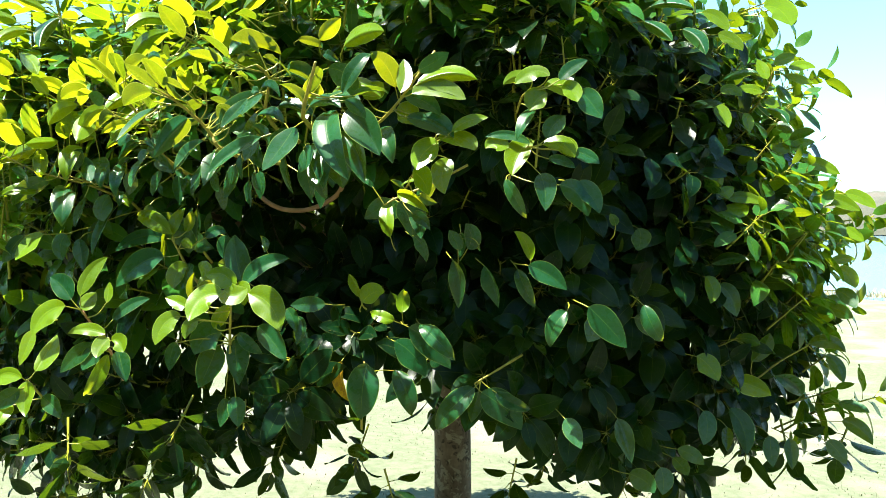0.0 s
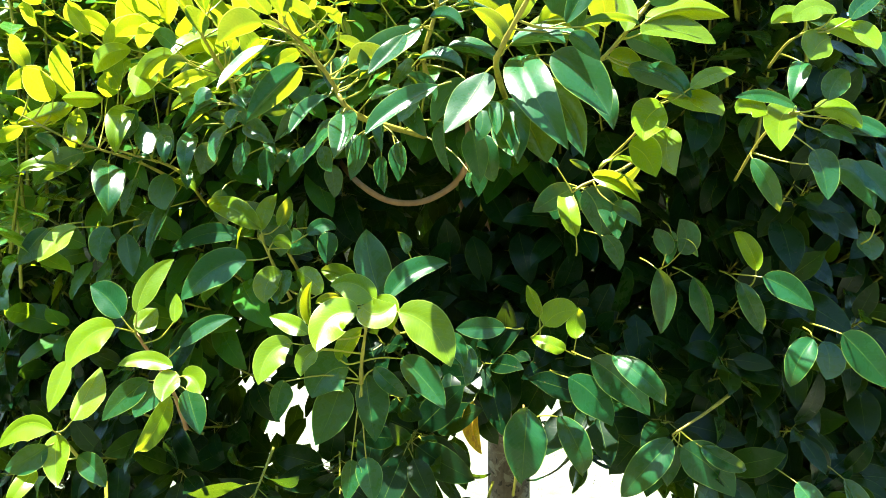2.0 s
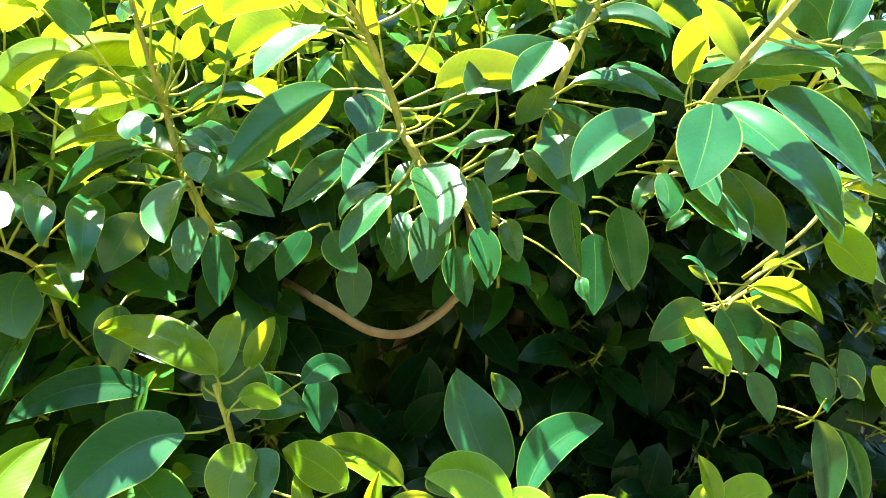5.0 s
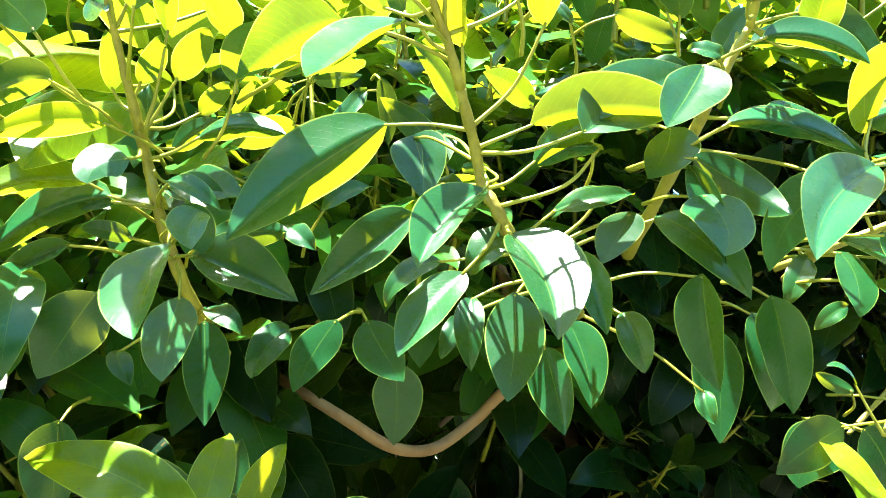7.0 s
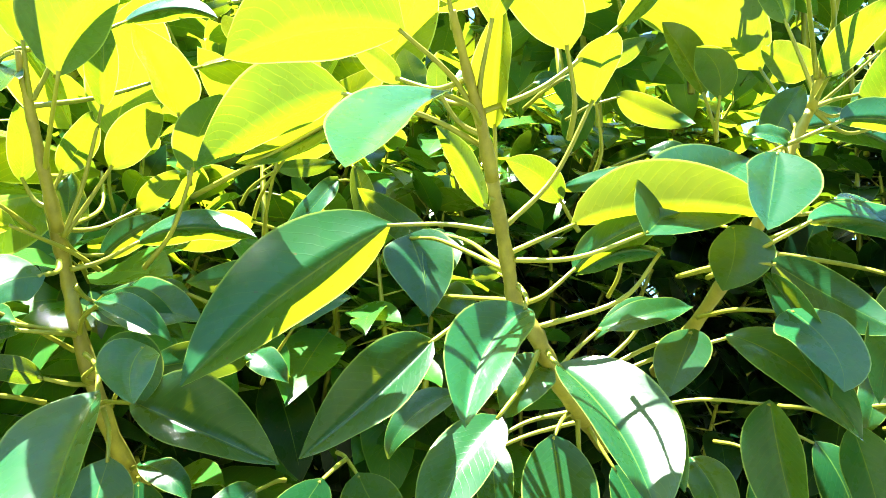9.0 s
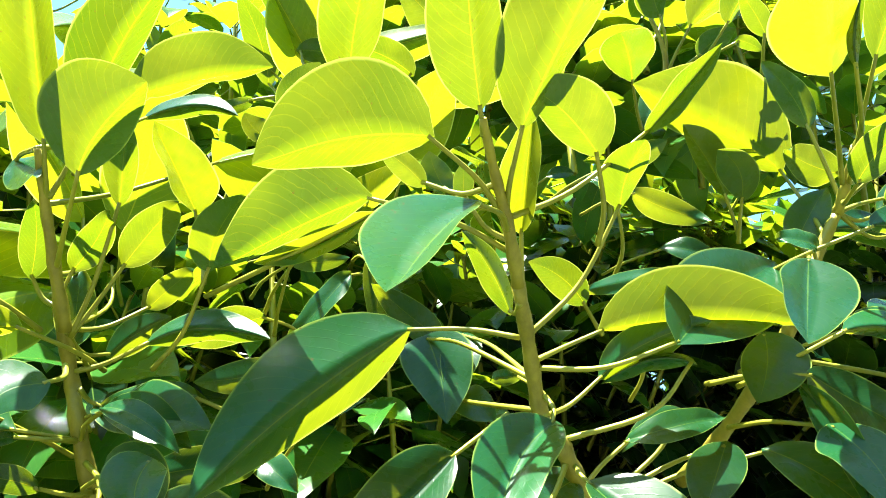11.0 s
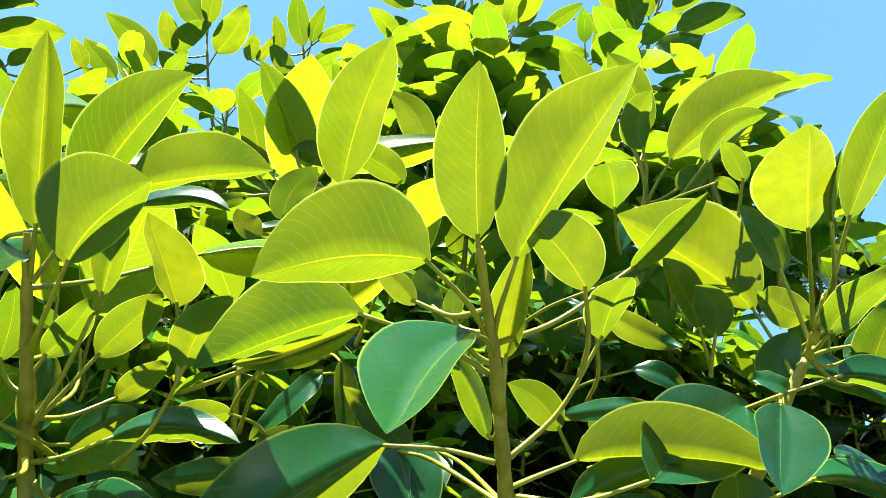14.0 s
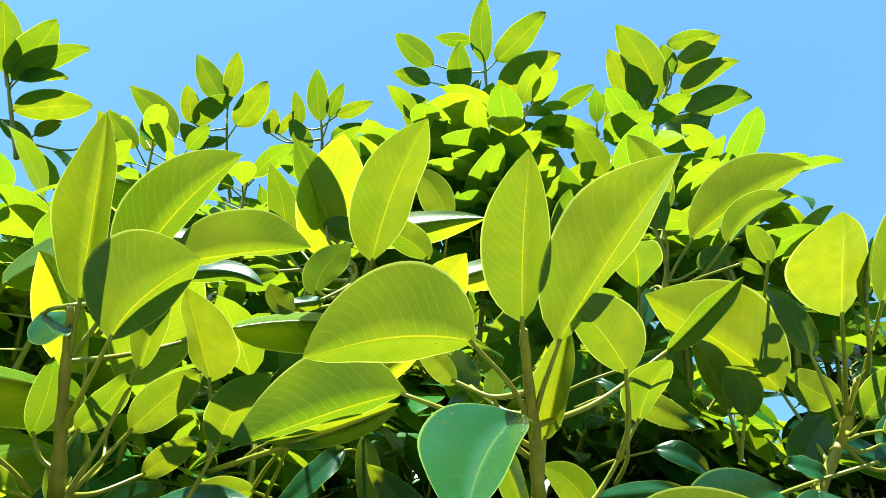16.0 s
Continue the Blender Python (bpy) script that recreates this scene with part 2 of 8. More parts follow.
def leaf_mesh(width, droop, fold, wave=0.0, mat=None, side=0.0, curl=0.0):
    key = (round(width, 2), round(droop, 1), round(fold, 1), round(wave, 2), round(side, 1), (mat or LEAF_NEAR).name, curl)
    if key not in LEAF_MESHES:
        verts, faces, uvs = leaf_grid(*key[:4], n=16, m=4, side=key[4], curl=curl)
        me = bpy.data.meshes.new("leaf")
        me.from_pydata(verts, [], faces)
        me.polygons.foreach_set("use_smooth", [True] * len(me.polygons))
        layer = me.uv_layers.new(name="leaf")
        flat = np.array([uvs[l.vertex_index] for l in me.loops]).ravel()
        layer.data.foreach_set("uv", flat)
        me.materials.append(mat or LEAF_NEAR)
        LEAF_MESHES[key] = me
    return LEAF_MESHES[key]


# ---- ground and distance ----
def ground_z(xx, yy):
    s = 0.45 * xx + 0.89 * yy
    return 0.05 * noise.noise(Vector((xx * 0.15, yy * 0.15, 0))) - 0.25 - 0.095 * min(22, max(-6, s)) - 6 * min(1, max(0, (s - 46) / 60))


def build_ground():
    n = 60
    xs = [math.copysign(abs(i / n) ** 2.2 * 900, i) for i in range(-n, n + 1)]
    verts, faces = [], []
    for yy in xs:
        for xx in xs:
            z = ground_z(xx, yy)
            verts.append((xx, yy, z))
    k = 2 * n + 1
    for i in range(2 * n):
        for j in range(2 * n):
            a = i * k + j
            faces.append((a, a + 1, a + k + 1, a + k))
    ob = mesh_object("ground", verts, faces, GRASS)
    return tagged(ob, "pale sunlit dry lawn sloping to the lake", "lawn", kind="structure")


build_ground()
along = Vector((0.89, -0.45, 0)).normalized()
away = Vector((0.45, 0.89, 0)).normalized()
wv = [along * a * 1500 + away * b + Vector((0, 0, -2.5)) for a, b in ((-1, 44), (1, 44), (1, 900), (-1, 900))]
tagged(mesh_object("water", wv, [(0, 1, 2, 3)], WATER), "light blue lake beyond the lawn", "lake", kind="structure")


def blades(name, spots, tall, wide, mat, label, seed):
    """Many thin upright blades of grass or reed in one mesh."""
    g = np.random.default_rng(seed)
    n = len(spots)
    a = g.uniform(0, 2 * math.pi, n)
    side = np.stack([np.cos(a), np.sin(a), np.zeros(n)], 1) * (wide * g.uniform(0.6, 1.3, n))[:, None]
    lean = np.stack([g.normal(0, 0.35, n), g.normal(0, 0.35, n), np.ones(n)], 1) * (tall * g.uniform(0.5, 1.25, n))[:, None]
    p = np.stack([spots - side, spots + side, spots + lean * 0.55 + side * 0.8, spots + lean * 0.55 - side * 0.8, spots + lean * [1.35, 1.35, 1.0]], 1).reshape(-1, 3)
    faces = []
    for i in range(n):
        k = 5 * i
        faces.append((k, k + 1, k + 2, k + 3))
        faces.append((k + 3, k + 2, k + 4))
    ob = mesh_object(name, p.tolist(), faces, mat, smooth=False)
    return tagged(ob, label, "grass", kind="stuff")


pick = random.Random(3)
spots = []
for _ in range(16000):
    yy = pick.uniform(1.5, 13) if pick.random() < 0.7 else pick.uniform(-3, 16)
    xx = pick.uniform(-6, 8)
    spots.append((xx, yy, ground_z(xx, yy) - 0.01))
blades("lawn_grass", np.array(spots), 0.03, 0.004, GRASS, "short dry summer grass of the lawn", 1)
spots = []
for _ in range(7000):
    q = along * pick.uniform(-25, 60) + away * pick.gauss(46.6, 0.5)
    spots.append((q.x, q.y, ground_z(q.x, q.y) - 0.02))
blades("shore_reeds", np.array(spots), 0.5, 0.02, REED, "dry yellow reeds along the lake shore", 2)


def build_hill():
    verts, faces = [], []
    n = 160
    for i in range(n + 1):
        a = -900 + 1800 * i / n
        top = 15 + 7 * noise.noise(Vector((a * 0.006, 3, 0))) + 2.5 * noise.noise(Vector((a * 0.05, 9, 0))) + 1.2 * noise.noise(Vector((a * 0.2, 5, 0)))
        for r, (b, z) in enumerate(((300, -2.3), (303, 2.0 + noise.noise(Vector((a * 0.1, 0, 7)))), (330, top * 0.7), (380, top), (500, -3))):
            verts.append(along * a + away * b + Vector((0, 0, z)))
    for i in range(n):
        for r in range(4):
            q = i * 5 + r
            faces.append((q, q + 5, q + 6, q + 1))
    ob = mesh_object("backdrop", verts, faces, HILL)
    tagged(ob, "wooded hills on the far shore of the lake", "hills", kind="structure")


build_hill()


def build_sky_block():
    """A dark bank added out of view, away from the lake, to cut the sky light."""
    verts, faces = [], []
    n, rows = 90, 7
    for i in range(n + 1):
        a = radians(-172 + 164 * i / n)
        top = 8.5 + 1.6 * noise.noise(Vector((a * 2.3, 1, 0))) + 0.9 * noise.noise(Vector((a * 9, 4, 0)))
        for r in range(rows):
            t = r / (rows - 1)
            d = 9.5 + 3.5 * t * t + 0.9 * noise.noise(Vector((a * 7, t * 4, 2))) + 0.35 * noise.noise(Vector((a * 25, t * 12, 6)))
            verts.append((d * math.cos(a), 2.0 + d * math.sin(a), -1.2 + (top + 1.2) * t))
    for i in range(n):
        for r in range(rows - 1):
            q = i * rows + r
            faces.append((q, q + rows, q + rows + 1, q + 1))
    ob = mesh_object("backdrop", verts, faces, SKY_BLOCK)
    tagged(ob, "unseen dark bank added behind the camera to cut the sky light", "trees", kind="structure")


build_sky_block()

# ---- the tree ----
AXIS = Vector((0.05, 4.35, 0))
PROFILE = [(0.45, 1.9), (0.8, 2.08), (1.2, 2.18), (1.6, 2.2), (2.0, 2.15), (2.45, 1.98), (2.75, 1.62), (3.1, 1.25), (3.5, 0.8), (3.9, 0.35), (4.1, 0.1)]


def crown_radius(z, a):
    r = float(np.interp(z, [p[0] for p in PROFILE], [p[1] for p in PROFILE]))
    d = Vector((math.cos(a) * 1.7, math.sin(a) * 1.7, z * 1.2))
    r *= 1 + 0.09 * noise.noise(d) + 0.05 * noise.noise(d * 2.7)
    # the crown bulges on the side of the early sun, and is hollow where the long shoots stand out
    r *= 1 + 0.19 * max(0.0, -math.cos(a)) ** 2 * min(1, max(0, (2.3 - z) / 0.5)) - (0.14 + 0.10 * min(1, max(0, (z - 1.7) / 0.6))) * max(0.0, math.cos(a))
    turn = (math.degrees(a) + 105 + 180) % 360 - 180
    r += 0.2 * math.exp(-((turn - 38) / 28) ** 2 - ((z - 2.95) / 0.45) ** 2)
    r -= 0.42 * math.exp(-((turn + 2) / 24) ** 2 - ((z - 2.15) / 0.6) ** 2)
    r -= 0.45 * math.exp(-((turn - 6) / 17) ** 2 - ((z - 1.4) / 0.35) ** 2)
    return r * (1 - 0.09 * max(0.0, math.sin(a)))


def crown_bottom(a):
    """Height of the lower edge: it is open under the front, where the lawn shows through."""
    turn = (math.degrees(a) + 90 + 180) % 360 - 180
    low = 0.6 - 0.15 * max(0.0, -math.cos(a)) + 0.2 * noise.noise(Vector((math.cos(a) * 2.5, math.sin(a) * 2.5, 4)))
    low += 0.52 * math.exp(-((turn + 5) / 20) ** 2) + 0.14 * math.exp(-((turn - 36) / 18) ** 2)
    if math.sin(a) > 0.0:
        low = max(low, 1.3)
    return low


tree = tagged(new("fig_tree"), "young broad-crowned fig tree with glossy green leaves on the lawn", "tree")
tree.location = (AXIS.x, AXIS.y, -0.62)
HOME = Matrix.Translation(tree.location)


def tree_part(name, verts, faces, mat, label="", parent=None):
    """A part of the tree from vertices given in the world."""
    verts = [Vector(v) - tree.location for v in verts]
    return mesh_object(name, verts, faces, mat, parent or tree, label=label)


# trunk with a slight flare, then limbs that fan out to the crown
v, f = tube(glide([(0.05, 4.35, -0.75), (0.06, 4.34, 0.2), (0.04, 4.33, 0.8), (0.0, 4.3, 1.2)]), list(np.interp(np.linspace(0, 1, 19), [0, 0.2, 1], [0.15, 0.11, 0.10])), 20)
tree_part("trunk", v, f, BARK, "grey-brown mottled trunk")
rng = random.Random(5)
for k in range(11):
    a = k * 2.4 + 0.3
    z1 = 1.5 + 0.24 * k
    out = crown_radius(z1, a) * 0.82
    end = AXIS + Vector((math.cos(a) * out, math.sin(a) * out, z1))
    base = Vector((0.02, 4.31, 0.85 + 0.03 * k))
    mid = base.lerp(end, 0.45) + Vector((rng.uniform(-.15, .15), rng.uniform(-.15, .15), 0.05 - 0.012 * k))
    line = glide([base, base.lerp(mid, 0.5) + Vector((0, 0, -0.08)), mid, mid.lerp(end, 0.6) + Vector((rng.uniform(-.1, .1), rng.uniform(-.1, .1), 0.08)), end])
    v, f = tube(line, list(np.linspace(0.05, 0.012, len(line))), 10)
    tree_part("branch", v, f, LIMB)


TWIG_LINES = {}
SHAPE = random.Random(23)


def twig(points, r0, r1):
    line = glide(points, 5)
    verts, faces = tube(line, list(np.linspace(r0, r1, len(line)) * 0.8), 10)
    for p, q in zip(range(0, len(verts), 10), line):
        swell = 1 + 0.12 * math.sin(p * 1.7)
        for k in range(10):
            verts[p + k] = q + (verts[p + k] - q) * swell
    ob = tree_part("twig", verts, faces, SHOOT if r0 < 0.0068 else LIMB)
    TWIG_LINES[ob.name] = line
    return ob


def leaf(shoot, base, tip, face, width, droop, fold, stalk=None, mat=None):
    """One leaf from base to tip, its upper side towards face, with its stalk from the shoot."""
    me = leaf_mesh(width, droop, fold, SHAPE.choice((0.02, 0.04, 0.065)), mat, SHAPE.choice((-0.5, -0.3, -0.1, 0.1, 0.3, 0.5)), SHAPE.choice((0.0, 0.0, 0.12, 0.25)))
    base, tip = Vector(base), Vector(tip)
    end = me.vertices[-5].co
    a1 = end.normalized()
    a3 = (Vector((0, 0, 1)) - a1 * a1.z).normalized()
    a2 = a3.cross(a1)
    d = (tip - base)
    w1 = d.normalized()
    w3 = Vector(face)
    w3 = (w3 - w1 * w3.dot(w1)).normalized()
    w2 = w3.cross(w1)
    turn = Matrix((w1, w2, w3)).transposed() @ Matrix((a1, a2, a3))
    ob = new("leaf", me)
    ob.parent = shoot
    ob.matrix_local = HOME.inverted() @ Matrix.LocRotScale(base, turn, Vector((1, 1, 1)) * (d.length / end.length))
    along_leaf = turn @ Vector((0, 1, 0))
    leaf_stalk(shoot, base, along_leaf, stalk)


def bent_leaf(shoot, base, mid, tip, left, right, stalk=None, mat=None, wide=0.45, taper=2.1, n=16, m=4):
    """One leaf whose midrib runs from base over mid to tip; left and right are its half blades
    at the middle, which may fold towards each other."""
    base, mid, tip, left, right = (Vector(q) for q in (base, mid, tip, left, right))
    turn = mid * 2 - (base + tip) / 2
    fine = [base * (1 - t) ** 2 + turn * 2 * t * (1 - t) + tip * t * t for t in np.linspace(0, 1, 61)]
    run = np.concatenate([[0], np.cumsum([(q - p).length for p, q in zip(fine, fine[1:])])])
    length = float(run[-1])
    mids = (tip - base).normalized()
    left, right = (h - mids * h.dot(mids) * 0.6 for h in (left, right))
    fold = left.normalized().cross(mids) - right.normalized().cross(mids)
    seed, wave = SHAPE.uniform(0, 6.28), SHAPE.uniform(0.03, 0.12)
    curl = SHAPE.choice((0.0, 0.04, 0.09))
    verts, uvs, faces = [], [], []
    for i in range(n + 1):
        u = i / n
        t = float(np.interp(u * length, run, np.linspace(0, 1, 61)))
        p = base * (1 - t) ** 2 + turn * 2 * t * (1 - t) + tip * t * t
        d = ((turn - base) * (1 - t) + (tip - turn) * t).normalized()
        spin = mids.rotation_difference(d)
        w = leaf_half(u, wide, taper)
        deep = spin @ (left + right) * 0.5
        for j in range(2 * m + 1):
            q = (j - m) / m
            a = abs(q)
            h = spin @ (left if q < 0 else right)
            over = deep * (a * (1 - a) * 0.35 + a * a * wave * math.sin(u * 9 + seed + (2.2 if q > 0 else 0)))
            rip = h.cross(d) * (a * a * wave * 0.6 * math.sin(u * 11 + seed * 2 + (1.1 if q > 0 else 3.9)) * (1 if q < 0 else -1))
            v = p + (h * a + over + rip) * w
            v += deep.normalized() * (curl * length * max(0.0, u - 0.8) ** 2 * 6) if deep.length > 1e-5 else Vector()
            verts.append((v - base) / length)
            uvs.append((u, 0.5 + 0.5 * q))
    k = 2 * m + 1
    for i in range(n):
        for j in range(2 * m):
            a = i * k + j
            faces.append((a, a + 1, a + k + 1, a + k))
    me = bpy.data.meshes.new("leaf")
    me.from_pydata(verts, [], faces)
    me.polygons.foreach_set("use_smooth", [True] * len(me.polygons))
    layer = me.uv_layers.new(name="leaf")
    layer.data.foreach_set("uv", np.array([uvs[l.vertex_index] for l in me.loops]).ravel())
    me.materials.append(mat or LEAF_NEAR)
    ob = new("leaf", me)
    ob.parent = shoot
    ob.matrix_local = HOME.inverted() @ Matrix.LocRotScale(base, None, Vector((1, 1, 1)) * length)
    leaf_stalk(shoot, base, (turn - base).normalized(), stalk)


def leaf_stalk(shoot, base, along_leaf, stalk=None):
    """The stalk of a leaf, from the shoot or from the point given to the foot of the blade."""
    if stalk is None:
        near = min(TWIG_LINES[shoot.name], key=lambda q: abs((q - base).length - 0.04) + 0.5 * max(0, q.z - base.z))
        back = Vector((AXIS.x - base.x, AXIS.y - base.y, -0.3)).normalized()
        stalk = near if (near - base).length < 0.16 else base - along_leaf * 0.035 + back * 0.06
    s = Vector(stalk)
    gap = (base - s).length
    mid = s.lerp(base, 0.55) - along_leaf * gap * 0.10 - Vector((0, 0, 0.03 * gap))
    line = glide([s, mid, base + along_leaf * 0.004], 6)
    v, f = tube(line, list(np.linspace(0.0021, 0.0013, len(line))), 7)
    tree_part("leaf_stalk", v, f, STALK, parent=shoot)


# the bowed limbs and the arched branch that show under the front of the crown
for line, size in (
    ([(0.0, 4.25, 0.95), (-0.05, 3.75, 1.12), (-0.07, 3.36, 1.32), (-0.07, 3.26, 1.54), (-0.067, 3.0, 1.67), (-0.05, 2.9, 1.8), (-0.02, 2.95, 2.1)], (.050, .034, .012)),
    ([(0.04, 4.1, 1.0), (0.02, 3.45, 1.3), (-0.005, 3.07, 1.55), (0.06, 2.92, 1.85), (0.15, 2.9, 2.2)], (.042, .027, .010)),
    ([(-0.74, 2.95, 1.84), (-0.69, 2.72, 1.755), (-0.631, 2.605, 1.693), (-0.561, 2.6, 1.655), (-0.48, 2.64, 1.654), (-0.41, 2.67, 1.685), (-0.365, 2.66, 1.725), (-0.35, 2.61, 1.78), (-0.34, 2.66, 1.95), (-0.28, 3.0, 2.3)], (.0075, .0085, .010)),
    ([(-1.137, 2.798, 1.666), (-1.059, 2.875, 1.658), (-0.989, 2.956, 1.653), (-0.904, 3.155, 1.614), (-0.585, 3.361, 1.510), (-0.1, 3.6, 1.2)], (.010, .014, .022)),
):
    line = glide(line, 7)
    v, f = tube(line, list(np.interp(np.linspace(0, 1, len(line)), [0, 0.5, 1], size)), 14)
    tree_part("branch", v, f, LIMB)
# bare inner twigs in the shade of the crown
for k in range(34):
    p = Vector((SHAPE.uniform(-0.75, 0.5), SHAPE.uniform(2.75, 3.4), SHAPE.uniform(1.15, 1.75)))
    d = Vector((SHAPE.uniform(-0.3, 0.3), SHAPE.uniform(-0.25, 0.1), SHAPE.uniform(-0.05, 0.3)))
    line = glide([p, p + d * 0.5 + Vector((SHAPE.uniform(-.04, .04), 0, SHAPE.uniform(-.05, .02))), p + d], 6)
    v, f = tube(line, list(np.linspace(.005, .0022, len(line))), 6)
    tree_part("bare_twig", v, f, BARK)


# ---- shoots and leaves on the near side of the crown ----
main = twig([(-0.716, 2.112, 1.918), (-0.738, 2.090, 1.940), (-0.764, 2.067, 1.959), (-0.787, 2.045, 1.973)], .0060, .0028)
leaf(main, (-0.560, 2.105, 1.961), (-0.623, 2.149, 1.952), (0.57, 0.82, 0.04), .25, 0.4, 0.4)
right = twig([(-0.468, 2.024, 1.999), (-0.481, 2.002, 2.015), (-0.495, 1.985, 2.026)], .0055, .0035)
leaf(right, (-0.492, 2.012, 2.062), (-0.523, 2.015, 2.118), (-0.78, -0.49, 0.20), .42, 0.3, 0.3, stalk=(-0.470, 2.018, 2.006))
leaf(right, (-0.441, 2.022, 2.043), (-0.490, 2.034, 2.057), (0.35, 0.56, 0.75), .60, 0.2, 0.2, stalk=(-0.479, 2.004, 2.011))
leaf(right, (-0.520, 1.984, 1.983), (-0.532, 1.920, 1.997), (0.39, 0.14, 0.91), .48, 0.3, 0.4, stalk=(-0.468, 2.017, 2.006))
leaf(right, (-0.466, 2.065, 1.990), (-0.448, 2.034, 2.035), (-0.65, -0.72, 0.37), .57, 0.2, 0.3, stalk=(-0.455, 2.047, 1.982))
leaf(right, (-0.404, 2.014, 1.990), (-0.438, 1.954, 2.034), (0.77, 0.03, 0.64), .47, 0.2, 0.3)
leaf(right, (-0.422, 2.014, 2.005), (-0.402, 1.996, 2.038), (-0.72, -0.69, 0.66), .52, 0.2, 0.3)
left = twig([(-0.939, 2.331, 1.929), (-0.954, 2.306, 1.956), (-0.972, 2.277, 1.991), (-0.985, 2.253, 2.016)], .0065, .003)
leaf(left, (-0.945, 2.314, 1.965), (-0.935, 2.261, 1.988), (-0.04, 0.39, 0.92), .43, 0.3, 0.3, stalk=(-0.948, 2.314, 1.944))
leaf(left, (-0.915, 2.301, 1.970), (-0.897, 2.238, 1.994), (0.27, 0.41, 0.87), .43, 0.3, 0.2, stalk=(-0.935, 2.332, 1.925))
leaf(left, (-0.885, 2.350, 1.964), (-0.866, 2.302, 1.980), (0.39, 0.43, 0.81), .39, 0.2, 0.2)
leaf(left, (-0.967, 2.335, 1.963), (-0.979, 2.281, 1.994), (-0.04, 0.51, 0.86), .34, 0.2, 0.2, stalk=(-0.946, 2.324, 1.941))
leaf(left, (-0.996, 2.290, 2.028), (-0.982, 2.250, 1.993), (0.83, 0.49, -0.25), .52, 0.2, 0.2)
behind = twig([(-0.717, 2.325, 2.127), (-0.746, 2.293, 2.150), (-0.777, 2.263, 2.170)], .005, .003)
leaf(behind, (-0.793, 2.375, 2.267), (-0.830, 2.363, 2.286), (0.17, 0.68, 0.72), .50, 0.2, 0.2)
leaf(behind, (-0.793, 2.385, 2.257), (-0.854, 2.325, 2.308), (0.11, 0.57, 0.81), .34, 0.2, 0.2)
leaf(behind, (-0.846, 2.265, 2.127), (-0.882, 2.295, 2.127), (0.55, 0.67, 0.50), .29, 0.5, 0.3)
leaf(behind, (-0.807, 2.278, 2.212), (-0.764, 2.255, 2.200), (0.46, 0.47, 0.76), .49, 0.3, 0.3)
backright = twig([(-0.447, 2.162, 2.217), (-0.462, 2.134, 2.255), (-0.484, 2.126, 2.296)], .005, .0025)
leaf(backright, (-0.462, 2.100, 2.225), (-0.448, 2.062, 2.237), (0.54, 0.44, 0.72), .60, 0.2, 0.2)
leaf(backright, (-0.504, 2.039, 2.173), (-0.481, 2.030, 2.163), (0.47, 0.29, 0.83), .48, 0.2, 0.2)
leaf(backright, (-0.513, 2.009, 2.145), (-0.551, 2.000, 2.163), (0.38, 0.25, 0.89), .45, 0.2, 0.2)
leaf(backright, (-0.501, 2.055, 2.155), (-0.467, 2.040, 2.143), (0.49, 0.63, 0.60), .38, 0.3, 0.3)
leaf(backright, (-0.437, 2.174, 2.261), (-0.441, 2.197, 2.209), (-0.81, -0.55, 0.42), .46, 0.2, 0.3)
far_a = twig([(-0.699, 2.883, 2.724), (-0.746, 2.858, 2.816), (-0.787, 2.827, 2.927)], .005, .003)
leaf(far_a, (-0.801, 2.813, 2.952), (-0.891, 2.779, 2.999), (0.15, 0.64, 0.75), .50, 0.2, 0.2)
leaf(far_a, (-0.799, 2.805, 2.957), (-0.830, 2.726, 3.003), (0.08, 0.48, 0.87), .41, 0.2, 0.2)
leaf(far_a, (-0.766, 2.824, 2.913), (-0.757, 2.719, 2.957), (-0.16, 0.37, 0.91), .58, 0.2, 0.3)
leaf(far_a, (-0.835, 2.855, 2.890), (-0.802, 2.767, 2.917), (-0.07, 0.27, 0.96), .47, 0.3, 0.3)
leaf(far_a, (-0.844, 2.858, 2.894), (-0.884, 2.806, 2.932), (0.03, 0.57, 0.82), .50, 0.2, 0.2)
leaf(far_a, (-0.855, 2.890, 2.871), (-0.971, 2.871, 2.922), (0.18, 0.70, 0.69), .45, 0.3, 0.3)
leaf(far_a, (-0.907, 2.932, 2.839), (-0.985, 2.912, 2.877), (0.13, 0.73, 0.67), .50, 0.3, 0.3)
leaf(far_a, (-0.892, 2.925, 2.835), (-0.923, 2.859, 2.876), (-0.01, 0.53, 0.85), .49, 0.3, 0.3)
leaf(far_a, (-0.804, 2.844, 2.828), (-0.866, 2.835, 2.855), (0.20, 0.69, 0.69), .60, 0.3, 0.3)
leaf(far_a, (-0.810, 2.840, 2.836), (-0.779, 2.806, 2.845), (0.21, 0.41, 0.89), .48, 0.3, 0.3)
leaf(far_a, (-0.918, 2.946, 2.819), (-0.972, 2.948, 2.838), (0.25, 0.73, 0.63), .39, 0.3, 0.3)
far_b = twig([(-0.610, 2.739, 2.793), (-0.624, 2.706, 2.836), (-0.647, 2.680, 2.879)], .0045, .003)
leaf(far_b, (-0.648, 2.679, 2.880), (-0.705, 2.612, 2.931), (0.17, 0.50, 0.85), .42, 0.2, 0.2)
leaf(far_b, (-0.638, 2.666, 2.886), (-0.651, 2.600, 2.920), (0.22, 0.42, 0.88), .39, 0.2, 0.3)
leaf(far_b, (-0.631, 2.656, 2.889), (-0.588, 2.590, 2.903), (0.09, 0.27, 0.96), .39, 0.3, 0.3)
